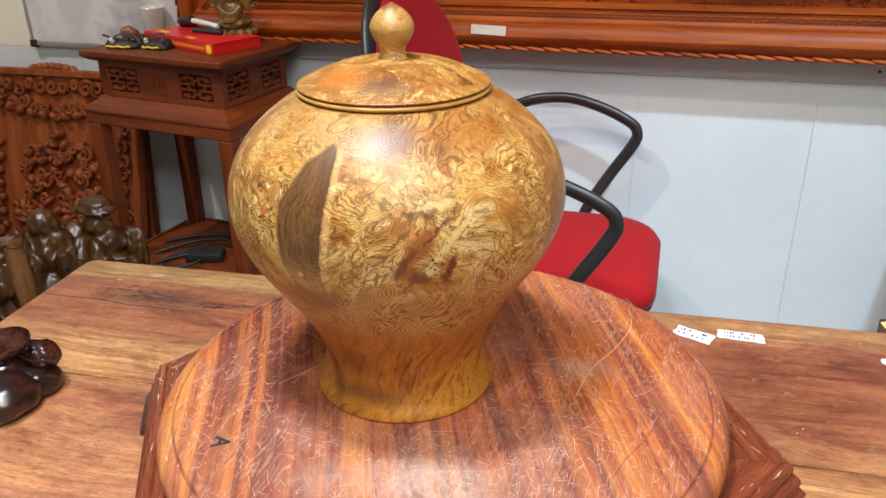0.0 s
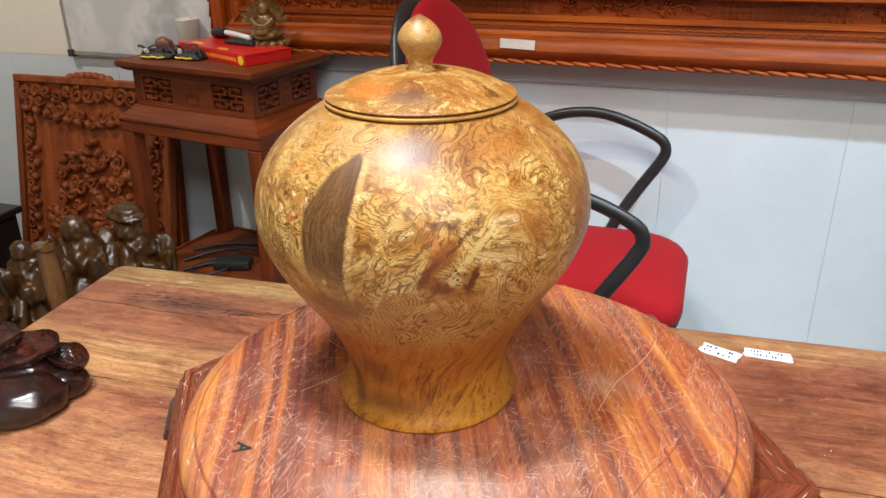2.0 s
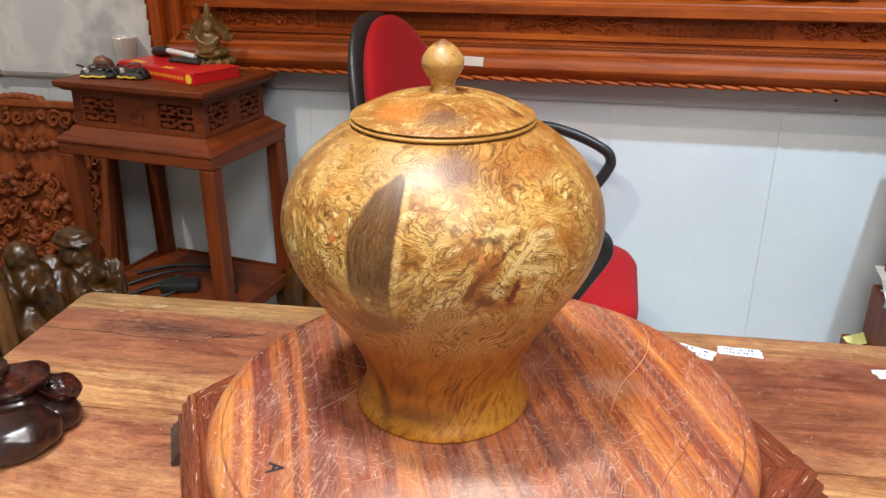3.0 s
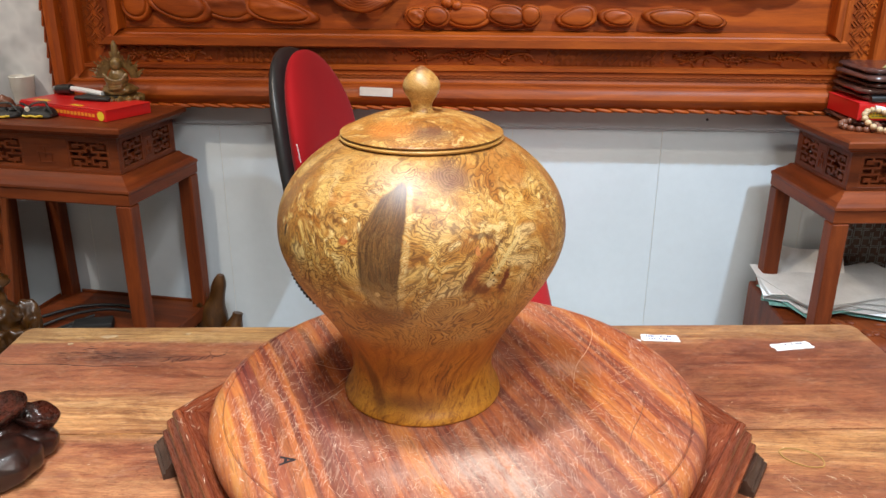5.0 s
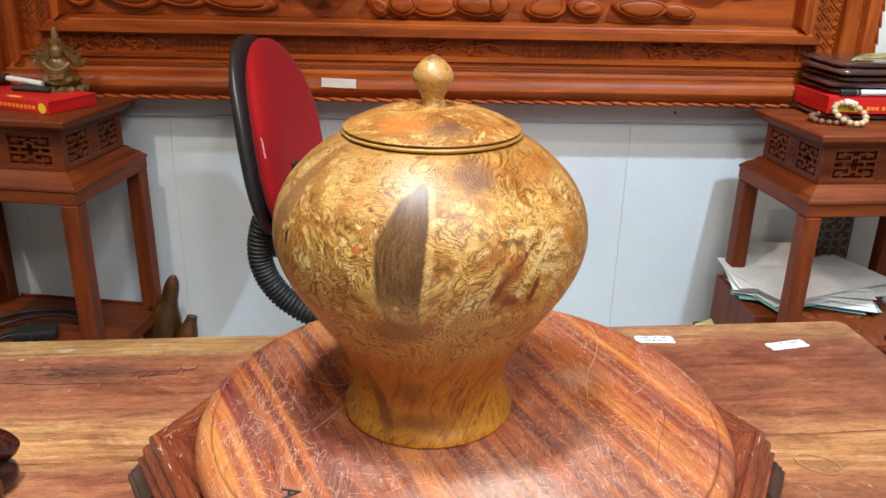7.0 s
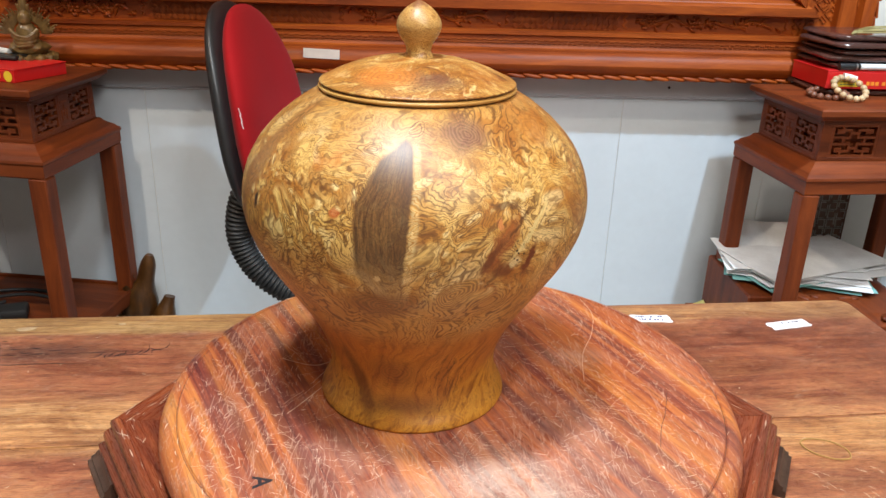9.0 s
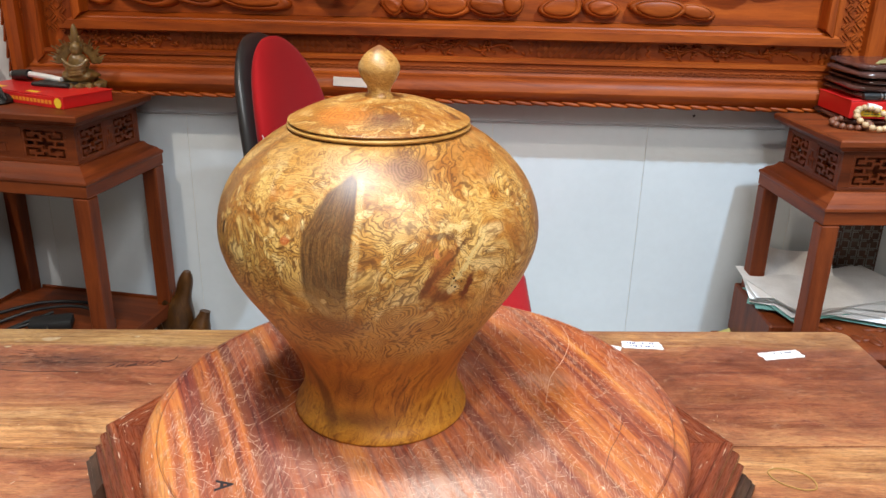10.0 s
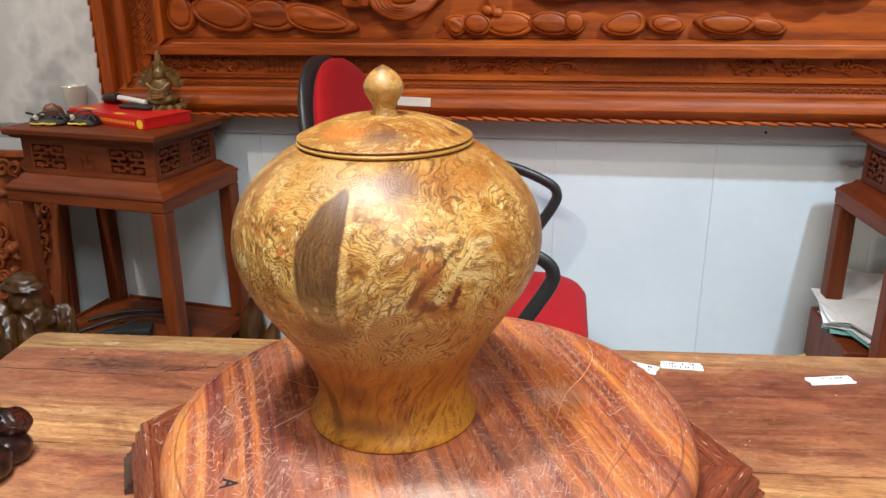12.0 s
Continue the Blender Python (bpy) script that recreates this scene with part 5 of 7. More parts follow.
tube(bm, spline([(-0.30, 1.375, 0.36), (-0.26, 1.36, 0.39), (-0.28, 1.37, 0.45)], 6), 0.012, 8)
blob(bm, (-0.055, 1.372, 0.292), (0.018, 0.016, 0.016), (0, 0, 0), 2)
blob(bm, (-0.030, 1.372, 0.284), (0.016, 0.014, 0.014), (0, 0, 0), 2)
part("carved_stem", bm, redwood_x, relief, "", 60)
bm = bmesh.new()
box(bm, -0.452, -0.372, 1.352, 1.392, 0.300, 0.334, 0.006)
for k in range(3):
    tube(bm, [(-0.412 + (0.020 - 0.006 * k) * math.cos(a * 0.3), 1.352 - 0.002 * k, 0.317 + (0.014 - 0.004 * k) * math.sin(a * 0.3)) for a in range(21)], 0.0024, 6, True)
part("carved_scroll", bm, redwood_x, relief, "", 40)
bm = bmesh.new()
for k in range(5):
    tube(bm, spline([(-0.37 + 0.012 * k, 1.365, 0.332 - 0.002 * k), (-0.35 + 0.010 * k, 1.352 - 0.003 * k, 0.296 + 0.003 * k), (-0.285, 1.346 - 0.003 * k, 0.274 + 0.007 * k), (-0.215 - 0.008 * k, 1.352, 0.300 + 0.002 * k), (-0.195 - 0.010 * k, 1.365, 0.335)], 6), 0.011 - 0.001 * k, 8)
part("carved_bowl", bm, redwood_x, relief, "", 60)

tape = tagged(part("tape_strip", boxed(-0.046, 0.046, -0.0006, 0.0006, -0.012, 0.012, 0), tape_white), "strip of off-white masking tape on the carved frame", "tape")
tape.matrix_basis = pose(-0.218, 1.3215, 1.0155, -4, 2, 0)

# ---------------------------------------------------------------- two tall display stands


def fret_square(w, h, bar, y0, y1):
    """One pierced fret: a frame, a cross and four square hooks."""
    bm = bmesh.new()
    box(bm, -w / 2, w / 2, y0, y1, h / 2 - bar, h / 2, 0)
    box(bm, -w / 2, w / 2, y0, y1, -h / 2, -h / 2 + bar, 0)
    box(bm, -w / 2, -w / 2 + bar, y0, y1, -h / 2 + bar, h / 2 - bar, 0)
    box(bm, w / 2 - bar, w / 2, y0, y1, -h / 2 + bar, h / 2 - bar, 0)
    cw, ch = w / 2 - bar, h / 2 - bar
    y2, y3 = y0 + 0.001, y1 - 0.001
    for sx in (-1, 1):
        for sz in (-1, 1):
            def add(a0, a1, b0, b1):
                box(bm, min(sx * a0, sx * a1), max(sx * a0, sx * a1), y2, y3, min(sz * b0, sz * b1), max(sz * b0, sz * b1), 0)
            p, P, q, Q = cw * 0.13, cw * 0.86, ch * 0.15, ch * 0.84
            t = bar * 0.92
            add(p, P, q, q + t)
            add(p, p + t, q + t, Q)
            add(p + t, P, Q - t, Q)
            add(P - t, P, ch * 0.50, Q - t)
            add(cw * 0.50, P - t, ch * 0.50, ch * 0.50 + t * 0.9)
            add(cw * 0.50, cw * 0.50 + t, Q, ch)
            add(P, cw, q, q + t)
    # the links between the four hooks
    box(bm, -cw * 0.13, cw * 0.13, y2, y3, ch * 0.45, ch * 0.45 + bar, 0)
    box(bm, -cw * 0.13, cw * 0.13, y2, y3, -ch * 0.45 - bar, -ch * 0.45, 0)
    box(bm, cw * 0.45, cw * 0.45 + bar, y2, y3, -ch * 0.15, ch * 0.15, 0)
    box(bm, -cw * 0.45 - bar, -cw * 0.45, y2, y3, -ch * 0.15, ch * 0.15, 0)
    return bm


SW, SD, ST = 0.48, 0.335, 0.968   # stand top: width, depth, height


def moulded_bar(prof, half_x, half_y, k):
    """One side of a mitred moulding round a rectangle; prof gives (outset, z)."""
    bm = bmesh.new()
    a, b = (half_x, half_y) if k % 2 == 0 else (half_y, half_x)
    rings = [[bm.verts.new((e * (a + u), -(b + u), z)) for u, z in prof] for e in (-1, 1)]
    n = len(prof)
    for j in range(n):
        bm.faces.new((rings[0][j], rings[0][(j + 1) % n], rings[1][(j + 1) % n], rings[1][j]))
    bm.faces.new(rings[0])
    bm.faces.new(list(reversed(rings[1])))
    bmesh.ops.transform(bm, matrix=pose(0, 0, 0, 0, 0, 90 * k), verts=bm.verts)
    return bm


def display_stand(x, y, rz, label, shelf=True):
    """An oblong stand: moulded top, pierced fret box, shouldered rails, four legs, low shelf."""
    s = thing("display_stand", x, y, 0, rz, label, "stand", "pair of display stands")
    hx, hy = SW / 2, SD / 2
    part("top", boxed(-hx + 0.012, hx - 0.012, -hy + 0.012, hy - 0.012, 0.9462, ST, 0.001), stand_x, s, "flat top board")
    T0, T1 = 0.842, 0.938
    for k in range(4):
        m = pose(0, 0, 0, 0, 0, 90 * k)
        wood = stand_x if k % 2 == 0 else stand_y
        a, b = (hx, hy) if k % 2 == 0 else (hy, hx)
        part("top_moulding", moulded_bar([(-0.0125, ST), (-0.004, ST), (0.0, ST - 0.003), (0.0, ST - 0.014), (-0.003, ST - 0.018), (-0.010, ST - 0.021), (-0.014, ST - 0.026), (-0.022, ST - 0.0295), (-0.045, ST - 0.0295), (-0.045, 0.9458), (-0.0125, 0.9458)], hx, hy, k), wood, s, "", 25)
        A, B = a - 0.030, b - 0.030
        fw = min(0.118, A * 0.72)
        cx = A - 0.026 - fw / 2 if k % 2 == 0 else A - 0.018 - fw / 2
        i, e = cx - fw / 2, cx + fw / 2
        bm = bmesh.new()
        for x0, x1, z0, z1 in ((-A, A, T1 - 0.009, T1 + 0.002), (-A, A, T0, T0 + 0.009), (-A, -e, T0 + 0.009, T1 - 0.009), (e, A, T0 + 0.009, T1 - 0.009), (-i, i, T0 + 0.009, T1 - 0.009)):
            box(bm, max(x0, -A + 0.0125 * (k % 2)), min(x1, A - 0.0125 * (k % 2)), -B, -B + 0.012, z0, z1, 0.0008)
        bmesh.ops.transform(bm, matrix=m, verts=bm.verts)
        part("box_side", bm, wood, s, "", 25)
        for c in (-cx, cx):
            bm = fret_square(fw, 0.0785, 0.0062, -B + 0.001, -B + 0.011)
            bmesh.ops.transform(bm, matrix=m @ pose(c, 0, (T0 + T1) / 2), verts=bm.verts)
            part("fret_panel", bm, wood, s, "pierced key-fret panel", 0)
        bm = bmesh.new()
        q = min(0.026, i * 0.7)
        for j in range(3):
            box(bm, -q, q, -B - 0.0015, -B + 0.001, 0.864 + 0.022 * j, 0.8675 + 0.022 * j, 0.0004)
            box(bm, -0.7 * q + 0.7 * q * j - 0.0016, -0.7 * q + 0.7 * q * j + 0.0016, -B - 0.0022, -B + 0.001, 0.864 + 0.012 * (j % 2), 0.892 + 0.012 * (j % 2), 0.0004)
        bmesh.ops.transform(bm, matrix=m, verts=bm.verts)
        part("carved_plaque", bm, wood, s, "", 0)
        part("rail", moulded_bar([(-0.038, 0.770), (0.006, 0.770), (0.009, 0.773), (0.009, 0.800), (0.012, 0.805), (0.011, 0.811), (0.004, 0.816), (0.001, 0.821), (-0.012, 0.829), (-0.017, 0.8335), (-0.023, 0.8418), (-0.045, 0.8418)], hx, hy, k), wood, s, "moulded shoulder rail", 25)
    for sx in (-1, 1):
        for sy in (-1, 1):
            bm = bmesh.new()
            X, Y = hx + 0.009, hy + 0.009
            box(bm, min(sx * X, sx * (X - 0.043)), max(sx * X, sx * (X - 0.043)), min(sy * Y, sy * (Y - 0.043)), max(sy * Y, sy * (Y - 0.043)), 0.0, 0.7696, 0.003)
            part("leg", bm, stand_z, s, "", 25)
    part("box_core", boxed(-hx + 0.058, hx - 0.058, -hy + 0.058, hy - 0.058, 0.8418, 0.9455, 0.001), stand_x, s)
    part("box_floor", boxed(-hx + 0.045, hx - 0.045, -hy + 0.045, hy - 0.045, 0.8300, 0.8415, 0.001), dark_wood, s)
    if not shelf:
        return s
    part("shelf", boxed(-hx - 0.001, hx + 0.001, -hy - 0.001, hy + 0.001, 0.330, 0.352, 0.003), stand_x, s)
    for k in range(4):
        a, b = (hx, hy) if k % 2 == 0 else (hy, hx)
        bm = boxed(-a + 0.039, a - 0.039, -b - 0.0085, -b - 0.0015, 0.318, 0.360, 0.003)
        bmesh.ops.transform(bm, matrix=pose(0, 0, 0, 0, 0, 90 * k), verts=bm.verts)
        part("shelf_rail", bm, stand_x if k % 2 == 0 else stand_y, s)
    return s


display_stand(-1.028, 1.205, -9.0, "reddish wooden stand with pierced fretwork, cables on its low shelf")
display_stand(1.159, 1.153, 4.5, "reddish wooden stand with pierced fretwork straddling a carved chest", False)

# ---------------------------------------------------------------- office chair
chair = thing("office_chair", -0.01, 1.03, 0.0, 0, "red fabric office chair with black shell and loop armrests", "chair")
o = [(0.022 + x, y + 0.03) for x, y in slab_outline(0.51, 0.52, 0.14, 8)]
part("seat", stack(bmesh.new(), o, [(0.012, 0.487), (0.0, 0.500), (0.0, 0.525), (0.012, 0.541), (0.045, 0.552), (0.11, 0.557)]), red_fabric, chair, "rounded red fabric seat cushion", 60)
part("seat_shell", stack(bmesh.new(), o, [(0.06, 0.460), (0.02, 0.471), (0.004, 0.485), (0.006, 0.4865)]), black_plastic, chair, "", 60)


def back_shape(scale_y, scale_z, thick, offset):
    """An upright egg-shaped pad that leans back and is hollowed across."""
    bm = bmesh.new()
    made = bmesh.ops.create_uvsphere(bm, u_segments=36, v_segments=22, radius=1.0)["verts"]
    for v in made:
        a, b, c = v.co.x, v.co.y, v.co.z
        sgn = lambda q, e: math.copysign(abs(q) ** e, q)
        z = 0.922 + 0.230 * scale_z * sgn(c, 0.85)
        y = 0.196 * scale_y * sgn(b, 0.85) * (1.0 - 0.16 * c)
        lean = -0.304 - 0.13 * (z - 0.72) - 0.10 * max(0.0, z - 0.98) ** 1.2
        x = lean + offset + thick * a + 0.55 * y * y
        v.co = Matrix.Rotation(radians(-11), 3, "Z") @ Vector((x, y, z))
    return bm


part("backrest", back_shape(1.0, 1.0, 0.040, 0.0), red_fabric, chair, "tall red fabric back cushion", 60)
part("back_shell", back_shape(1.03, 1.025, 0.036, -0.040), black_plastic, chair, "black plastic back shell", 60)
path = spline([(-0.325, 0, 0.80), (-0.375, 0, 0.715), (-0.385, 0, 0.62), (-0.345, 0, 0.535), (-0.26, 0, 0.470), (-0.15, 0, 0.432)], 60)
part("bellows", tube(bmesh.new(), path, lambda t: 0.029 + 0.0025 * math.sin(t * 2 * math.pi * 46), 14), black_rubber, chair, "ribbed black rubber cover of the back support", 60)
part("back_bar", tube(bmesh.new(), spline([(-0.30, 0, 0.88), (-0.33, 0, 0.80), (-0.345, 0, 0.72), (-0.34, 0, 0.64)], 8), 0.022, 10, flat=1.4), black_plastic, chair)
for s in (-1, 1):
    loop = spline([(0.03, 0.28 * s, 0.445), (0.078, 0.295 * s, 0.560), (0.130, 0.31 * s, 0.650), (0.178, 0.31 * s, 0.728), (0.188, 0.31 * s, 0.762), (0.168, 0.31 * s, 0.790), (0.09, 0.31 * s, 0.826), (0.0, 0.31 * s, 0.846),
                   (-0.10, 0.31 * s, 0.832), (-0.18, 0.31 * s, 0.785), (-0.20, 0.305 * s, 0.70), (-0.17, 0.295 * s, 0.58), (-0.13, 0.28 * s, 0.445)], 7)
    part("armrest", tube(bmesh.new(), loop, 0.0130, 12, flat=1.3), black_plastic, chair, "black plastic loop armrest", 60)
part("column", lathe([(0.0, 0.10), (0.026, 0.10), (0.026, 0.28), (0.018, 0.28), (0.018, 0.463), (0.0, 0.463)], 20), black_plastic, chair)
for k in range(5):
    m = pose(0, 0, 0, 0, 0, 72 * k + 20)
    bm = bmesh.new()
    tube(bm, [m @ Vector((0.02, 0, 0.115)), m @ Vector((0.15, 0, 0.10)), m @ Vector((0.29, 0, 0.075))], lambda t: 0.024 - 0.010 * t, 8)
    leg = part("base_arm", bm, black_plastic, chair)
    bm = lathe([(0.0, -0.022), (0.024, -0.022), (0.028, -0.014), (0.028, 0.014), (0.024, 0.022), (0.0, 0.022)], 20, m=m @ pose(0.29, 0, 0.0285, 90))
    part("castor", bm, black_plastic, leg)
bm = bmesh.new()
for k in range(9):
    box(bm, -0.0012, 0.0012, -0.005 + 0.003 * (k % 3), -0.003 + 0.004 * (k % 3), 0.0 + 0.006 * k, 0.0045 + 0.006 * k, 0.0003)
bmesh.ops.transform(bm, matrix=pose(-0.325, -0.178, 0.930, 0, -8, 30) @ Matrix.Diagonal((0.7, 0.7, 0.8, 1)), verts=bm.verts)
part("care_label", bm, clear_white, chair, "small torn white label on the back cushion", 0)

# ---------------------------------------------------------------- carved screens leaning on the wall
screen_wood = timber("screen_wood", [(0.28, (0.065, 0.015, 0.005)), (0.46, (0.195, 0.044, 0.011)), (0.62, (0.30, 0.076, 0.018)), (0.78, (0.37, 0.106, 0.028))], (12, 12, 1), 2.8, 0.5, spec=0.3)


def curl(bm, cx, cz, r, turn, hand, y, w):
    """A tapering scroll in relief."""
    pts = []
    for k in range(22):
        t = k / 21
        a = radians(turn) + hand * t * 2 * math.pi * 1.35
        q = r * (1 - 0.78 * t)
        pts.append((cx + q * math.cos(a), y - 0.004 - 0.006 * t, cz + q * math.sin(a)))
    tube(bm, pts, lambda t: w * (0.55 + 0.45 * math.sin(math.pi * min(1, t * 1.1 + 0.1))), 6)


def carved_screen(x, y, z, w, h, lean, wood, label, seed):
    s = thing("carved_screen", x, y, z, 0, label, "carved panel")
    s.matrix_basis = pose(x, y, z, lean, 0, 0)
    r = random.Random(seed)
    part("board", boxed(-w / 2 + 0.02, w / 2 - 0.02, 0.0, 0.02, 0.02, h - 0.02, 0.001), wood, s)
    for a in ((-w / 2, w / 2, h - 0.024, h), (-w / 2, w / 2, 0, 0.024)):
        part("frame_rail", boxed(a[0], a[1], -0.016, 0.024, a[2], a[3], 0.004), wood, s)
    for a in (-w / 2, w / 2 - 0.022):
        part("frame_stile", boxed(a, a + 0.022, -0.015, 0.023, 0.0245, h - 0.0245, 0.004), wood, s)
    bm = bmesh.new()
    # curls down both sides, a garland over the top
    for k in range(15):
        zz = h - 0.13 - k * (h - 0.20) / 15
        for sx in (-1, 1):
            curl(bm, sx * (w / 2 - 0.052) + r.uniform(-0.010, 0.010), zz, r.uniform(0.014, 0.022), r.uniform(0, 360), sx, 0.0, 0.0085)
            blob(bm, (sx * (w / 2 - 0.070) + r.uniform(-0.012, 0.012), -0.006, zz - 0.02), (0.013, 0.016, 0.016), (0, r.uniform(-50, 50), 0), 2, 0.25)
    for k in range(int(w / 0.045)):
        xx = -w / 2 + 0.05 + k * (w - 0.10) / (int(w / 0.045) - 1)
        drop = 0.04 * math.cos(math.pi * xx / w) ** 2
        curl(bm, xx, h - 0.055 + r.uniform(-0.01, 0.01), r.uniform(0.016, 0.026), r.uniform(0, 360), 1 if k % 2 else -1, -0.004, 0.010)
        curl(bm, xx + 0.012, h - 0.085 - drop + r.uniform(-0.012, 0.012), r.uniform(0.014, 0.022), r.uniform(0, 360), -1 if k % 2 else 1, -0.004, 0.010)
        blob(bm, (xx, -0.010, h - 0.105 - drop), (0.018, 0.018, 0.014), (0, r.uniform(-60, 60), 0), 2, 0.3)
    tagged(part("scroll_border", bm, wood, s, "deeply carved scroll border", 60), kind="stuff")
    bm = bmesh.new()
    # the clustered clouds and leaves in the middle
    for k in range(230):
        a, q = r.uniform(0, 6.28), math.sqrt(r.random())
        cx, cz = 0.80 * (w / 2 - 0.07) * q * math.cos(a) + 0.02, h * 0.46 + 0.32 * h * q * math.sin(a)
        if k % 3:
            blob(bm, (cx, -0.008 - 0.010 * r.random(), cz), (r.uniform(0.010, 0.026), r.uniform(0.012, 0.026), r.uniform(0.008, 0.018)), (0, r.uniform(-80, 80), 0), 2, 0.3)
        else:
            curl(bm, cx, cz, r.uniform(0.014, 0.026), r.uniform(0, 360), r.choice((-1, 1)), -0.014, 0.008)
    tagged(part("carved_relief", bm, wood, s, "deeply carved cluster of clouds and leaves", 60), kind="stuff")
    bm = bmesh.new()
    for k in range(7):
        blob(bm, ((k - 3) * 0.026, -0.004, h + 0.012 * math.cos((k - 3) * 0.5) - 0.004), (0.018, 0.014, 0.013), (0, 20 * (k - 3), 0), 2)
    part("crest", bm, wood, s, "", 60)
    return s


carved_screen(-1.595, 1.125, 0.0, 0.60, 0.875, -12, screen_wood, "carved red wood screen with scroll border leaning on the wall", 4)
carved_screen(-1.445, 1.275, 0.0, 0.24, 0.74, -5, stand_z, "narrow dark carved wood screen leaning behind the stand", 9)

# ---------------------------------------------------------------- varnished figures on the floor at the table's end


def fused(ob, size):
    """Melts overlapping forms into one carved skin."""
    mod = ob.modifiers.new("skin", "REMESH")
    mod.mode, mod.voxel_size, mod.use_smooth_shade = "VOXEL", size, True
    bpy.context.view_layer.update()
    skin = bpy.data.meshes.new_from_object(ob.evaluated_get(bpy.context.evaluated_depsgraph_get()))
    ob.modifiers.remove(mod)
    ob.data = skin
    return ob


def figure(name, x, y, lumps, material, label, seed):
    """A carved figure as one plain mesh of swelling forms."""
    bm = bmesh.new()
    for cx, cy, cz, rx, ry, rz_, tilt in lumps:
        blob(bm, (cx, cy, cz), (rx, ry, rz_), (tilt, tilt * 0.6, 0), 3, 0.26, 34)
    ob = fused(part(name, bm, material, None, "", 70), 0.005)
    ob.matrix_basis = pose(x, y, 0, 0, 0, seed * 37 % 360)
    return tagged(ob, label, "statue")


def draped(h, w, head, hat, seed, lean=0.0):
    """Lumps of a squat draped figure: mound, folds, arms, belly, head."""
    r = random.Random(seed)
    out = [(0, 0, 0.10 * h, w, 0.9 * w, 0.14 * h, 0), (lean * 0.3, 0, 0.36 * h, 0.86 * w, 0.78 * w, 0.26 * h, 4), (lean * 0.6, -0.01, 0.58 * h, 0.74 * w, 0.66 * w, 0.24 * h, -4), (lean * 0.9, 0, h - 3.0 * head, 1.7 * head, 1.5 * head, 1.9 * head, 0)]
    for k in range(34):
        a, q = r.uniform(0, 6.28), r.uniform(0.05, 0.84)
        rad = w * (0.95 - 0.42 * q)
        out.append((rad * math.cos(a) + lean * q, rad * 0.9 * math.sin(a), q * h, w * r.uniform(0.16, 0.30), w * r.uniform(0.14, 0.26), h * r.uniform(0.05, 0.13), r.uniform(-35, 35)))
    for k in range(40):
        a, q = r.uniform(0, 6.28), r.uniform(0.10, 0.86)
        rad = w * (1.05 - 0.45 * q)
        out.append((rad * math.cos(a) + lean * q, rad * 0.9 * math.sin(a), q * h, w * r.uniform(0.06, 0.13), w * r.uniform(0.06, 0.12), h * r.uniform(0.02, 0.06), r.uniform(-60, 60)))
    out.append((lean, -0.004, h - head, head, head * 0.95, head * 1.05, 0))
    out.append((lean, -head * 0.9, h - head * 1.15, head * 0.32, head * 0.3, head * 0.3, 0))
    for s in (-1, 1):
        out.append((lean + s * head * 0.95, 0, h - head * 1.1, head * 0.25, head * 0.3, head * 0.45, 0))
    if hat:
        out.append((lean, 0, h + head * 0.15, head * 1.5, head * 1.2, head * 0.35, 8))
        out.append((lean, 0, h + head * 0.55, head * 1.05, head * 0.9, head * 0.35, 4))
    return out


figure("wooden_statue", -1.155, 0.69, draped(0.672, 0.115, 0.036, False, 5), glossy_brown, "glossy varnished figure with a round smooth head", 0)
figure("wooden_statue", -1.065, 0.80, draped(0.635, 0.120, 0.036, True, 6, -0.03), glossy_brown, "glossy varnished figure under a flat rock-like hat", 0)
figure("wooden_statue", -1.262, 0.62, draped(0.620, 0.090, 0.028, False, 7), glossy_brown, "small varnished brown figure holding its hands up", 0)
figure("wooden_statue", -1.275, 0.52, draped(0.548, 0.080, 0.022, False, 8), glossy_brown, "smallest varnished brown figure beside the amber post", 0)
bm = bmesh.new()
tube(bm, spline([(0, 0, 0.0), (0.002, 0, 0.25), (0.0, 0, 0.45), (-0.006, 0, 0.62), (-0.008, 0, 0.638)], 6), lambda t: 0.020 + 0.006 * t + 0.0025 * math.sin(t * 23), 14)
ob = part("wooden_post", bm, amber_wood, None, "", 60)
ob.matrix_basis = pose(-1.135, 0.575, 0)
tagged(ob, "short varnished amber wooden post beside the figures", "post")
bm = bmesh.new()
for pts, r0, r1 in (([(0, 0, 0), (0.008, 0, 0.14), (-0.012, 0, 0.26), (0.006, 0, 0.345), (0.020, 0, 0.415)], 0.052, 0.006), ([(0.03, 0, 0), (0.040, -0.01, 0.12), (0.034, -0.012, 0.22), (0.052, 0, 0.30)], 0.040, 0.010),
                    ([(-0.03, 0, 0), (-0.044, -0.006, 0.10), (-0.036, 0, 0.20), (-0.050, 0, 0.272)], 0.036, 0.008), ([(0.0, -0.03, 0), (0.010, -0.035, 0.10), (0.0, -0.03, 0.18)], 0.036, 0.012), ([(-0.01, 0, 0.2), (-0.030, 0.0, 0.30), (-0.022, 0, 0.36)], 0.024, 0.004)):
    tube(bm, spline(pts, 6), lambda t, r0=r0, r1=r1: 1.25 * (r0 + (r1 - r0) * t) * (1 + 0.16 * math.sin(t * 19 + r0 * 300)), 12)
ob = part("root_carving", bm, glossy_brown, None, "", 60)
ob.matrix_basis = pose(-0.735, 1.315, 0) @ Matrix.Diagonal((1.35, 1.2, 1.10, 1))
tagged(ob, "jagged varnished brown root carving standing by the wall", "carving")

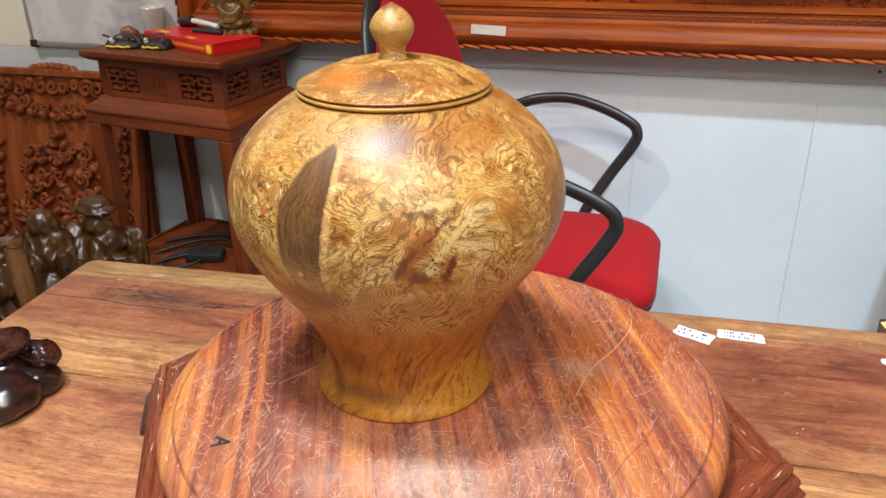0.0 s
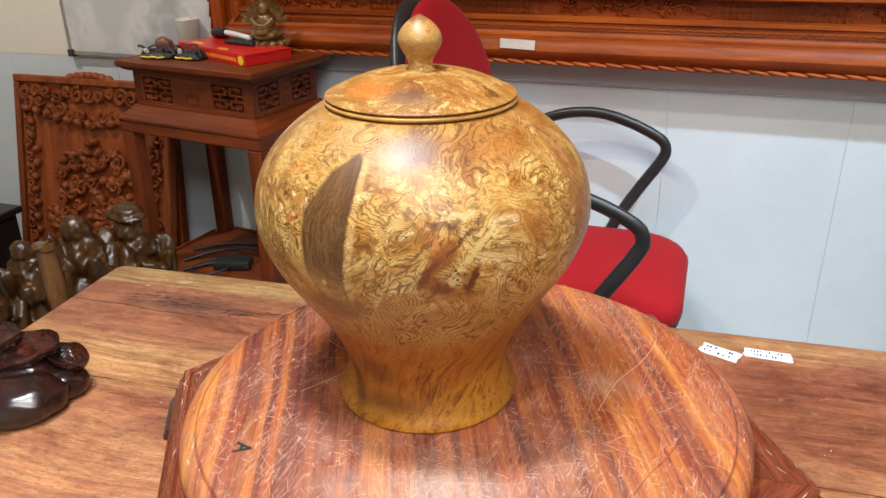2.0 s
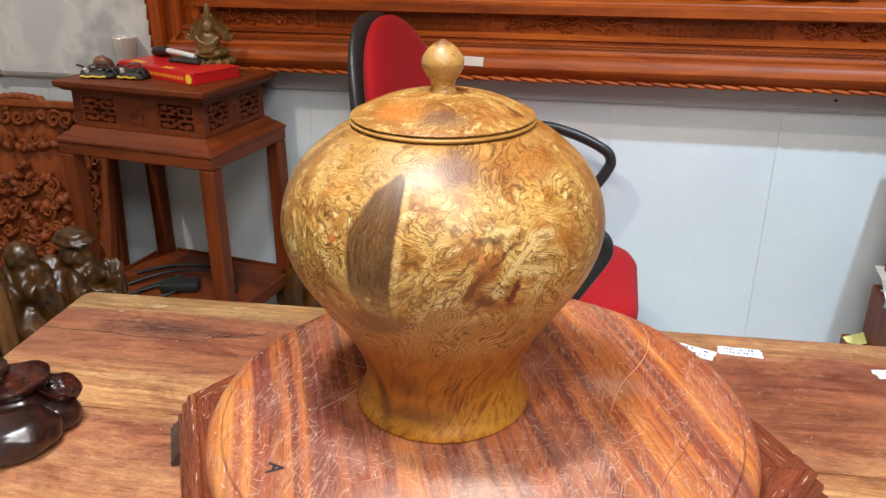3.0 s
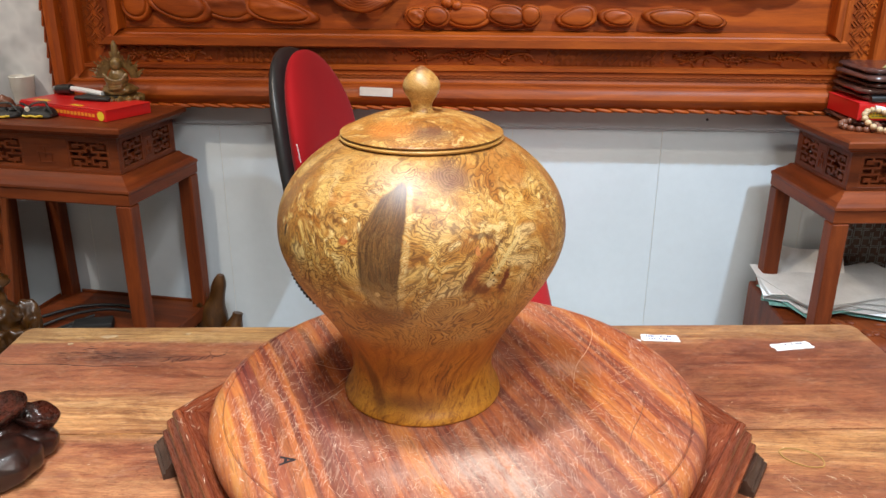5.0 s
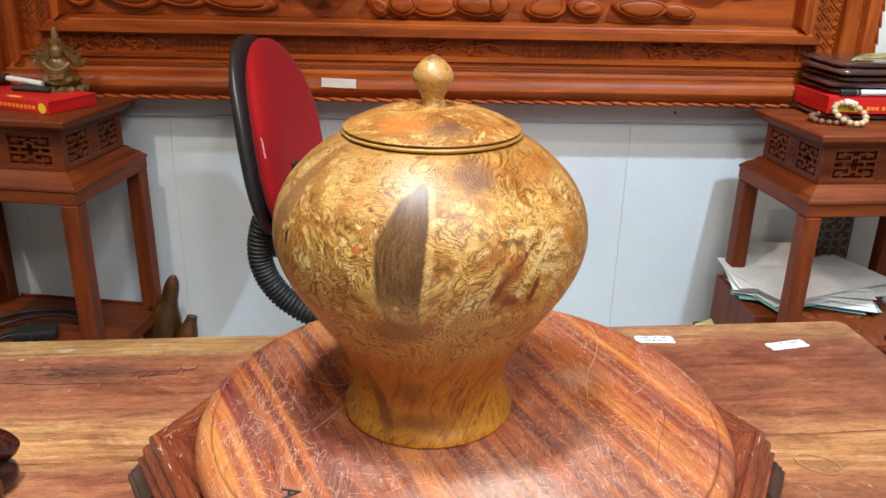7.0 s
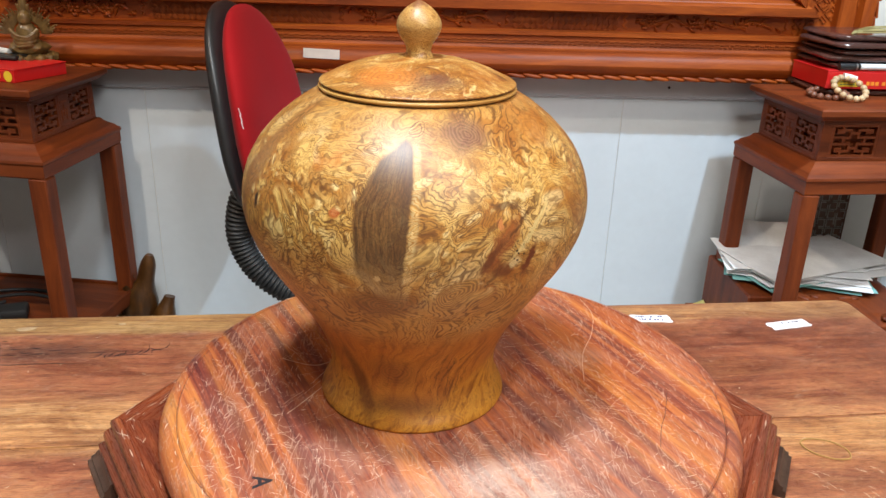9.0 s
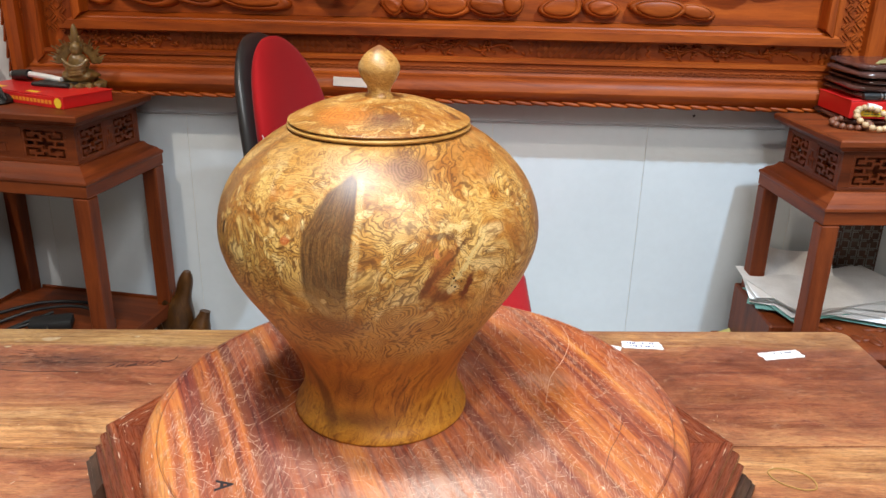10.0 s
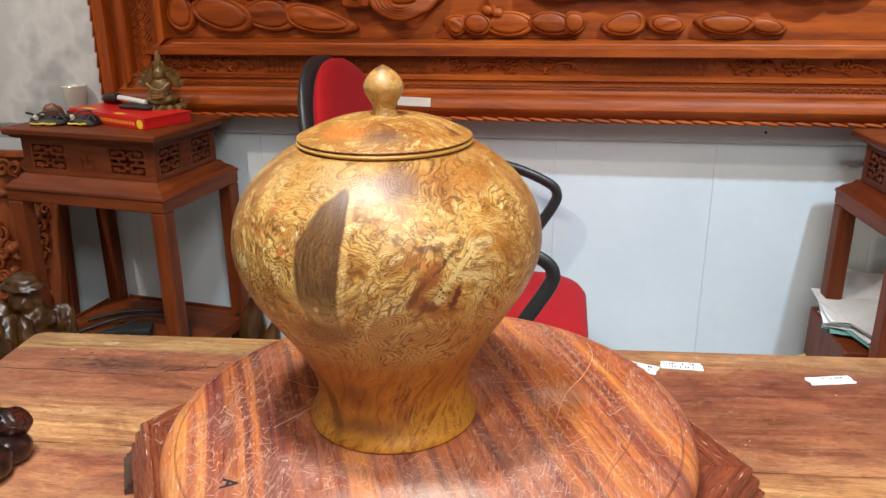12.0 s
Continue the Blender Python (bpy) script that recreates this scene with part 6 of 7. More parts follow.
cab = thing("black_cabinet", -2.0, 0.80, 0, 0, "low black lacquered cabinet against the wall", "cabinet")
part("body", boxed(-0.26, 0.255, -0.25, 0.25, 0.04, 0.478, 0.004), black_lacquer_flat, cab)
part("top", boxed(-0.27, 0.270, -0.265, 0.265, 0.4785, 0.500, 0.004), black_lacquer_flat, cab)
part("plinth", boxed(-0.25, 0.245, -0.24, 0.24, 0.0, 0.0395, 0.002), black_lacquer_flat, cab)
part("door", boxed(0.2555, 0.262, -0.24, -0.003, 0.05, 0.468, 0.002), black_lacquer_flat, cab)
part("door", boxed(0.2555, 0.262, 0.003, 0.24, 0.05, 0.468, 0.002), black_lacquer_flat, cab)

# ---------------------------------------------------------------- things on the stand by the whiteboard


def print_bar(bm, x0, x1, y, z0, z1):
    box(bm, x0, x1, y - 0.0004, y + 0.0004, z0, z1, 0)


def red_case(x, y, z, rz, w, d, h, label, seal):
    """A flat red board case: lid, base, printed front."""
    c = thing("red_case", x, y, z, rz, label, "box")
    part("tray", boxed(-w / 2 + 0.002, w / 2 - 0.002, -d / 2 + 0.002, d / 2 - 0.002, 0.0, h - 0.003, 0.001), red_cover, c)
    part("cover", boxed(-w / 2, w / 2, -d / 2, d / 2, h - 0.0029, h, 0.001), red_cover, c, "overlapping red cover board")
    part("spine", boxed(-w / 2, w / 2, -d / 2 - 0.002, -d / 2 + 0.0018, 0.0, h - 0.0035, 0.001), red_cover, c)
    yy = -d / 2 - 0.0024
    if seal:
        part("round_seal", lathe([(0, 0), (0.0125, 0), (0.0125, 0.0006), (0, 0.0006)], 24, m=pose(w / 2 - 0.018, yy, h / 2 - 0.001, 90)), yellow_print, c, "round yellow seal")
        bm = bmesh.new()
        for k in range(12):
            print_bar(bm, w / 2 - 0.05 - 0.0135 * k, w / 2 - 0.041 - 0.0135 * k, yy, h / 2 - 0.006, h / 2 + 0.003)
        part("print", bm, orange_print, c, "row of orange printed marks", 0)
        part("yellow_tab", boxed(-w / 2 + 0.03, -w / 2 + 0.085, -d / 2 + 0.02, -d / 2 + 0.036, h, h + 0.0006, 0), yellow_print, c)
        part("yellow_tab", boxed(0.02, 0.06, -d / 2 + 0.012, -d / 2 + 0.024, h, h + 0.0006, 0), yellow_print, c)
    else:
        o = slab_outline(0.062, 0.017, 0.008, 6)
        bm = stack(bmesh.new(), o, [(0, 0), (0, 0.0007)])
        bmesh.ops.transform(bm, matrix=pose(-w / 2 + 0.058, yy + 0.0002, h / 2 - 0.008, 90), verts=bm.verts)
        oval = part("oval_label", bm, yellow_print, c, "oval yellow label")
        bm = bmesh.new()
        for k in range(6):
            print_bar(bm, -w / 2 + 0.036 + 0.008 * k, -w / 2 + 0.0405 + 0.008 * k, yy - 0.0008, h / 2 - 0.006, h / 2 - 0.0035)
            print_bar(bm, -w / 2 + 0.036 + 0.008 * k, -w / 2 + 0.0415 + 0.008 * k, yy - 0.0008, h / 2 - 0.0125, h / 2 - 0.010)
        part("print", bm, green_print, oval, "", 0)
        bm = bmesh.new()
        for k in range(9):
            print_bar(bm, -w / 2 + 0.103 + 0.0115 * k + (0.006 if k > 2 else 0) + (0.006 if k > 4 else 0), -w / 2 + 0.1115 + 0.0115 * k + (0.006 if k > 2 else 0) + (0.006 if k > 4 else 0), yy, h / 2 - 0.013, h / 2 - 0.004)
        part("print", bm, orange_print, c, "row of orange printed marks", 0)
        part("picture_oval", stack(bmesh.new(), slab_outline(0.05, 0.03, 0.014, 6), [(0, h), (0, h + 0.0006)]), green_print, c, "small green printed picture").matrix_basis = pose(-w / 2 + 0.062, -d / 2 + 0.035, 0)
        bm = bmesh.new()
        for k in range(5):
            box(bm, -w / 2 + 0.11 + 0.032 * k, -w / 2 + 0.125 + 0.032 * k, -d / 2 + 0.028, -d / 2 + 0.042, h, h + 0.0006, 0)
        part("print", bm, orange_print, c, "", 0)
    return c


red_case(-1.000, 1.221, ST + 0.0005, -25.0, 0.335, 0.150, 0.030, "flat red board case with yellow seal on the stand", True)


def pouch(x, y, rz, w, d, h, label, seed):
    """A flat soft pouch: sagging body, flap, yellow piping, strap and a pale catch."""
    r = random.Random(seed)
    p = thing("black_pouch", x, y, ST, rz, label, "pouch", "black pouches")
    bm = stack(bmesh.new(), slab_outline(w, d, d * 0.35, 10), [(0.004, 0.0), (0.0, 0.004), (0.001, h * 0.35), (0.004, h * 0.55), (0.012, h * 0.66), (0.020, h * 0.70)])
    for v in bm.verts:
        f = noise.noise(Vector((v.co.x * 45 + seed * 3, v.co.y * 45, 0)))
        v.co.z *= 1 + 0.55 * f
        v.co.y += 0.010 * noise.noise(Vector((v.co.x * 30, seed * 2.0, 0)))
    part("body", bm, black_rubber, p, "", 60)
    for q in range(3):
        lump = blob(bmesh.new(), ((-0.28 + 0.26 * q) * w, r.uniform(-0.1, 0.2) * d, h * 0.62), (w * r.uniform(0.14, 0.2), d * 0.32, h * r.uniform(0.22, 0.36)), (0, r.uniform(-14, 14), r.uniform(-30, 30)), 3, 0.5, 24)
        part("fold", lump, black_plastic, p, "", 60)
    part("strap_end", tube(bmesh.new(), spline([(-w * 0.40, d * 0.1, h * 0.5), (-w * 0.46, d * 0.05, h * 1.0), (-w * 0.60, -d * 0.05, h * 1.25)], 6), 0.0032, 8, flat=0.45), black_rubber, p)
    pts = [(-w * 0.36 + w * 0.66 * k / 8, -d / 2 - 0.0008, h * 0.24 + 0.0012 * math.sin(k * 1.7 + seed)) for k in range(9)]
    part("stripe", tube(bmesh.new(), spline(pts, 3), 0.0026, 6), yellow_print, p, "yellow piping")
    part("strap", tube(bmesh.new(), spline([(-w * 0.46, -0.01, h * 0.5), (-w * 0.2, 0.0, h + 0.006), (w * 0.1, 0.012, h + 0.009), (w * 0.3, -0.004, h + 0.003), (w * 0.48, -0.012, h * 0.4)], 6), 0.0035, 8, flat=0.5), black_rubber, p)
    part("catch", tube(bmesh.new(), [(-w * 0.28, -d * 0.30, h * 0.9), (-w * 0.20, -d * 0.42, h * 0.8)], 0.006, 8), ceramic_white, p, "small pale catch")
    return p


pouch(-1.187, 1.143, 3, 0.110, 0.063, 0.025, "small black pouch with yellow piping on the stand", 1)
pouch(-1.088, 1.148, -6, 0.086, 0.061, 0.027, "small black pouch with loose strap on the stand", 2)
ob = part("wood_lump", blob(bmesh.new(), (0, 0, 0.022), (0.030, 0.018, 0.022), (0, 20, 0), 3, 0.2), bead_brown, None, "", 60)
ob.matrix_basis = pose(-1.223, 1.214, ST)
tagged(ob, "small reddish wooden lump behind the pouches", "wood piece")

pad_ob = part("dark_notebook", boxed(-0.055, 0.055, -0.03, 0.03, 0, 0.010, 0.003), black_rubber)
pad_ob.matrix_basis = pose(-0.972, 1.240, ST + 0.0312, 0, 0, -14)
tagged(pad_ob, "small black notebook lying on the red case", "notebook")
knife = thing("utility_knife", -1.040, 1.282, ST + 0.0312, -22, "utility knife with black end and pale handle", "knife")
part("handle", tube(bmesh.new(), spline([(-0.03, 0, 0.020), (0.03, 0, 0.017), (0.085, 0, 0.013)], 5), 0.0075, 10), clear_white, knife)
part("grip", tube(bmesh.new(), spline([(-0.085, 0.0, 0.014), (-0.06, 0, 0.017), (-0.031, 0, 0.019)], 5), 0.013, 12), black_plastic, knife)
part("tip", lathe([(0, 0), (0.009, 0), (0.009, 0.012), (0, 0.012)], 14, m=pose(-0.098, 0, 0.0145, 0, 90)), steel, knife)

cup = part("white_cup", lathe([(0, 0.004), (0.024, 0.004), (0.026, 0.0), (0.028, 0.004), (0.0300, 0.032), (0.0322, 0.035), (0.0335, 0.068), (0.0350, 0.072), (0.0335, 0.074), (0.0310, 0.070), (0.027, 0.02), (0.0, 0.016)], 40), ceramic_white)
cup.matrix_basis = pose(-1.253, 1.372, ST)
tagged(cup, "two stacked off-white ceramic cups on the stand", "cup")

bm = bmesh.new()
lathe([(0, 0), (0.055, 0), (0.058, 0.006), (0.052, 0.014), (0.042, 0.018), (0.048, 0.026), (0.046, 0.034), (0.0, 0.036)], 20, bm)
blob(bm, (0, 0, 0.052), (0.046, 0.034, 0.020), (0, 0, 0), 2, 0.2)
blob(bm, (0, 0, 0.080), (0.026, 0.020, 0.030), (0, 0, 0), 2, 0.1)
blob(bm, (0, -0.004, 0.116), (0.015, 0.014, 0.018), (0, 0, 0), 2)
blob(bm, (0, 0.0, 0.148), (0.009, 0.008, 0.030), (0, 0, 0), 2)
for k in range(14):
    a = 2 * math.pi * k / 14
    blob(bm, (0.050 * math.cos(a), 0.046 * math.sin(a), 0.030), (0.014, 0.012, 0.012), (0, 0, math.degrees(a)), 1)
for k in range(4):
    tube(bm, spline([(-0.03 + 0.004 * k, -0.02, 0.095 - 0.012 * k), (-0.012, -0.030, 0.080 - 0.008 * k), (0.012, -0.030, 0.078 - 0.006 * k), (0.03 - 0.004 * k, -0.02, 0.095 - 0.012 * k)], 4), 0.0055, 6)
for k in range(26):
    a = math.pi * (0.02 + 0.96 * k / 25)
    r0 = 0.03
    tube(bm, [(r0 * math.cos(a), 0.008, 0.082 + r0 * math.sin(a)), (0.05 * math.cos(a), 0.004, 0.080 + 0.046 * math.sin(a)), ((0.058 + 0.007 * (k % 3)) * math.cos(a), -0.004, 0.084 + (0.052 + 0.007 * (k % 3)) * math.sin(a))], lambda t: 0.0042 - 0.0022 * t, 6)
idol = fused(part("small_statue", bm, old_gold_wood, None, "", 60), 0.0016)
idol.matrix_basis = pose(-0.921, 1.268, ST, 0, 0, 8) @ Matrix.Scale(1.05, 4)
tagged(idol, "small aged gilded wooden seated statue with radiating arms", "statue")

# cables and an adapter on the low shelf
for k, pts in enumerate((
    [(-1.22, 1.20, 0.357), (-1.13, 1.26, 0.365), (-1.02, 1.29, 0.358), (-0.92, 1.24, 0.357), (-0.86, 1.14, 0.357)],
    [(-1.20, 1.12, 0.357), (-1.11, 1.19, 0.374), (-1.00, 1.21, 0.382), (-0.91, 1.18, 0.372), (-0.88, 1.09, 0.357)],
    [(-1.16, 1.06, 0.357), (-1.08, 1.13, 0.364), (-1.02, 1.08, 0.371), (-1.08, 1.03, 0.364), (-1.14, 1.09, 0.358), (-1.06, 1.20, 0.366)])):
    ob = part("cable", tube(bmesh.new(), spline(pts, 9), 0.0048, 8), black_rubber, None, "", 60)
    tagged(ob, "black power cable lying loosely on the stand shelf", "cable", "cables")
adapter = part("power_adapter", boxed(-0.055, 0.055, -0.03, 0.03, 0, 0.030, 0.008, seg=2), black_rubber)
adapter.matrix_basis = pose(-1.03, 1.13, 0.3525, 0, 0, 18)
tagged(adapter, "black power adapter box on the stand shelf", "adapter")

# ---------------------------------------------------------------- chest, papers and stack at the other stand
chest = thing("carved_chest", 1.145, 1.125, 0, 0, "low carved reddish-brown wooden chest under the stand", "chest")
part("body", boxed(-0.152, 0.152, -0.205, 0.225, 0.03, 0.430, 0.004), stand_z, chest)
part("lid", stack(bmesh.new(), [(x, y + 0.01) for x, y in slab_outline(0.318, 0.45, 0.01, 3)], [(0.006, 0.4305), (0.0, 0.437), (0.0, 0.452), (0.006, 0.458), (0.02, 0.466), (0.05, 0.470)]), stand_y, chest, "carved chest lid")
for k in range(2):
    part("drawer_front", boxed(-0.140, 0.140, -0.2125, -0.2055, 0.235 - 0.19 * k, 0.415 - 0.19 * k, 0.004), stand_x, chest)
r = random.Random(12)
for k in range(16):
    bm = blob(bmesh.new(), (r.uniform(-0.13, 0.13), r.uniform(-0.205, -0.03), 0.470), (r.uniform(0.012, 0.03), r.uniform(0.008, 0.016), 0.006), (0, 0, r.uniform(0, 180)), 2)
    part("carved_leaf", bm, stand_y, chest, "", 60)
part("plinth", boxed(-0.158, 0.158, -0.212, 0.23, 0.0, 0.0298, 0.003), stand_x, chest)


def sheet(x, y, z, w, d, rz, lift, wave_, material, label, seed):
    """One bent sheet of paper with a little thickness."""
    bm = bmesh.new()
    nx, ny = 12, 8
    tops, bots = [], []
    for j in range(ny + 1):
        for i in range(nx + 1):
            u, v = i / nx - 0.5, j / ny - 0.5
            h = 0.5 * lift * max(0, -u) ** 2 * 4 * (0.5 + v) + wave_ * math.sin(5 * u + seed) * math.cos(4 * v + seed)
            tops.append(bm.verts.new((u * w, v * d, h + 0.0012)))
            bots.append(bm.verts.new((u * w, v * d, h)))
    q = lambda i, j: j * (nx + 1) + i
    for j in range(ny):
        for i in range(nx):
            bm.faces.new((tops[q(i, j)], tops[q(i + 1, j)], tops[q(i + 1, j + 1)], tops[q(i, j + 1)]))
            bm.faces.new((bots[q(i, j)], bots[q(i, j + 1)], bots[q(i + 1, j + 1)], bots[q(i + 1, j)]))
    rim = [(i, 0) for i in range(nx)] + [(nx, j) for j in range(ny)] + [(i, ny) for i in range(nx, 0, -1)] + [(0, j) for j in range(ny, 0, -1)]
    for k in range(len(rim)):
        a, b = q(*rim[k]), q(*rim[(k + 1) % len(rim)])
        bm.faces.new((bots[a], bots[b], tops[b], tops[a]))
    ob = part("paper_sheet", bm, material, None, "", 50)
    ob.matrix_basis = pose(x, y, z, 0, 0, rz)
    return tagged(ob, label, "paper", "loose papers on the chest")


z = 0.4775
for k, (x, y, w, d, rz, lift, mat) in enumerate(((1.06, 1.195, 0.34, 0.21, -22, 0.004, paper_teal), (1.075, 1.185, 0.36, 0.21, -14, 0.006, paper_teal), (1.10, 1.20, 0.40, 0.22, 17, 0.002, paper_teal), (1.07, 1.190, 0.36, 0.22, -20, 0.006, paper_white),
                                               (1.11, 1.205, 0.40, 0.23, 12, 0.006, paper_white), (1.065, 1.20, 0.36, 0.21, -16, 0.012, paper_white), (1.11, 1.215, 0.40, 0.22, 19, 0.006, paper_white),
                                               (1.06, 1.21, 0.37, 0.21, -10, 0.018, paper_white), (1.10, 1.21, 0.40, 0.22, 23, 0.006, paper_white), (1.055, 1.22, 0.36, 0.20, -2, 0.022, paper_white), (1.105, 1.205, 0.41, 0.22, 20, 0.008, paper_white))):
    sheet(x, y, z, w, d, rz, lift, 0.0016 + 0.0010 * (k % 3), mat, "teal paper sheet under the pile" if mat is paper_teal else "creased white paper sheet in a loose pile", k)
    z += 0.0036
back = sheet(1.045, 1.325, z + 0.012, 0.20, 0.10, -8, 0.03, 0.006, paper_white, "crumpled white paper sheet bent up behind the pile", 5)
back.matrix_basis = pose(1.045, 1.325, z + 0.016, 32, 0, -8)
crate = part("wooden_box", boxed(-0.052, 0.052, -0.14, 0.145, 0, 0.468, 0.004), stand_z)
crate.matrix_basis = pose(0.9375, 1.185, 0.0)
tagged(crate, "plain brown wooden box beside the chest under papers", "box")
scrap = part("paper_scrap", boxed(-0.03, 0.03, -0.02, 0.02, 0, 0.0008, 0), paper_yellow)
box_s = part("small_box", boxed(-0.030, 0.016, -0.055, 0.025, 0, 0.315, 0.003), stand_z)
box_s.matrix_basis = pose(0.865, 1.30, 0.0)
tagged(box_s, "narrow brown wooden box standing beside the chest", "box")
scrap.matrix_basis = pose(0.865, 1.285, 0.320, 12, -10, 20)
tagged(scrap, "crumpled pale yellow paper scrap on the box", "paper")
fret_grey = paint("dull_fret_grey", (0.22, 0.22, 0.21), 0.5, 0.2, 60)
fret_board = thing("fret_board", 1.245, 1.405, 0.46, 0, "dark board with pale grey fret bars on its face", "board")
fret_board.matrix_basis = pose(1.245, 1.400, 0.0, -1, 0, 0)
part("board", boxed(-0.075, 0.075, 0.0, 0.010, 0.0, 0.66, 0.002), dark_wood, fret_board)
# thin grey bars in a fret pattern over the board's upper part
bm = bmesh.new()
for i in range(5):
    for j in range(7):
        q = [(-0.011, -0.011, 0.011, -0.011), (0.011, -0.011, 0.011, 0.011), (-0.002, 0.011, 0.011, 0.011), (-0.011, -0.011, -0.011, 0.003)]
        bars(bm, q, -0.056 + 0.028 * i, 0.46 + 0.027 * j, 0.0, 1.0, 0.0015, 0.0030, 90 * ((i + j) % 4))
tagged(part("pale_fret", bm, fret_grey, fret_board, "", 0), kind="stuff")


def sleeve(x, y, z, w, d, h, rz, label, seed):
    """A flat padded case in a creased glossy wrapper."""
    bm = bmesh.new()
    o = [p for a, b in zip(slab_outline(w, d, 0.03, 5), slab_outline(w, d, 0.03, 5)[1:] + slab_outline(w, d, 0.03, 5)[:1]) for p in [(a[0] + (b[0] - a[0]) * t / 6, a[1] + (b[1] - a[1]) * t / 6) for t in range(6 if math.dist(a, b) > 0.05 else 1)]]
    stack(bm, o, [(0.012, 0.0), (0.002, h * 0.22), (0.0, h * 0.5), (0.003, h * 0.78), (0.014, h * 0.96), (0.05, h), (0.09, h)])
    for v in bm.verts:
        k = noise.noise(Vector((v.co.x * 22 + seed * 3, v.co.y * 22, v.co.z * 40)))
        f = noise.noise(Vector((v.co.x * 70, v.co.y * 70 + seed * 5, v.co.z * 90)))
        v.co.x *= 1 + 0.010 * k
        v.co.y *= 1 + 0.022 * k + 0.008 * f
        v.co.z += h * (0.10 * k + 0.10 * f) if v.co.z > h * 0.1 else 0
    s = part("plastic_sleeve", bm, brown_leatherette, None, "", 50)
    s.matrix_basis = pose(x, y, z, 0, 0, rz)
    return tagged(s, label, "case", "stack of glossy cases")


sleeve(1.224, 1.263, ST + 0.0004, 0.41, 0.22, 0.018, 0, "glossy dark brown flat case at the stack's bottom", 9)
red_case(1.193, 1.236, ST + 0.019, 1.5, 0.345, 0.175, 0.044, "red printed board case with oval yellow label", False)
for k, (dx, dy, h, rz) in enumerate(((0.004, 0.010, 0.015, 2), (-0.006, 0.0, 0.016, -2), (0.010, 0.006, 0.014, 1), (-0.004, -0.004, 0.016, 2.5), (0.008, 0.002, 0.015, -1))):
    sleeve(1.232 + dx, 1.254 + dy, 1.0325 + 0.0165 * k, 0.40 - 0.006 * (k % 2), 0.21, h, rz, "glossy plastic-wrapped dark brown case in a stack", k)
pen = thing("marker_pen", 1.120, 1.150, 1.0400, 2, "black and white marker pen on the red case", "pen")
part("cap", lathe([(0, 0), (0.008, 0), (0.0085, 0.004), (0.0085, 0.050), (0.006, 0.052), (0, 0.052)], 18, m=pose(-0.07, 0, 0, 0, 90)), black_plastic, pen)
part("barrel", lathe([(0, 0), (0.0075, 0), (0.0075, 0.075), (0.005, 0.082), (0, 0.082)], 18, m=pose(-0.0175, 0, 0, 0, 90)), clear_white, pen)
part("ring", lathe([(0.0060, 0), (0.0088, 0), (0.0088, 0.004), (0.0060, 0.004)], 18, m=pose(-0.0295, 0, 0, 0, 90)), steel, pen)
sheet(1.261, 1.164, 1.0318, 0.07, 0.04, 8, 0.02, 0.002, paper_yellow, "folded yellow slip of paper on the red case", 3)
for k in range(7):
    rr = random.Random(k)
    dx, dy = rr.uniform(-0.03, 0.03), rr.uniform(-0.03, 0.03)
    ob = part("straw", tube(bmesh.new(), spline([(1.07 + 0.008 * k, 1.16 + 0.012 * k, 1.117), (1.14, 1.16 + dx, 1.121 + 0.002 * k), (1.29, 1.17 + dy, 1.120 + 0.002 * k), (1.38, 1.15 + 0.01 * k, 1.118)], 6), 0.0016, 6), straw_col, None, "", 60)
    tagged(ob, "dry straw stalk lying on the glossy cases", "straw", "straw stalks")


def bracelet(x, y, z, tilt, turn, radius, bead, count, material, label):
    b = thing("bead_bracelet", x, y, z, 0, label, "bracelet", "bead bracelets")
    b.matrix_basis = pose(x, y, z, tilt, 0, turn)
    me = None
    for k in range(count):
        a = 2 * math.pi * k / count
        if me is None:
            ob = part("bead", blob(bmesh.new(), (0, 0, 0), (bead, bead, bead * 0.94), (0, 0, 0), 2), material, b, "", 60)
            me = ob.data
        else:
            ob = new("bead", me)
            ob.parent = b
        ob.matrix_basis = pose(radius * math.cos(a), radius * math.sin(a), 0, 0, 0, math.degrees(a))
    return b


b = bracelet(1.062, 1.102, ST + 0.028, 30, 10, 0.039, 0.0082, 15, bead_pale, "string of round pale wooden beads on the stand")
part("tube_bead", tube(bmesh.new(), [(0.005, 0.043, 0), (0.02, 0.040, 0), (0.035, 0.030, 0)], 0.0085, 10), ceramic_white, b, "white cylinder bead", 60)
b = bracelet(1.026, 1.130, ST + 0.0095, 4, -20, 0.042, 0.0086, 15, bead_brown, "string of round brown wooden beads on the stand")

# ---------------------------------------------------------------- small things on the table


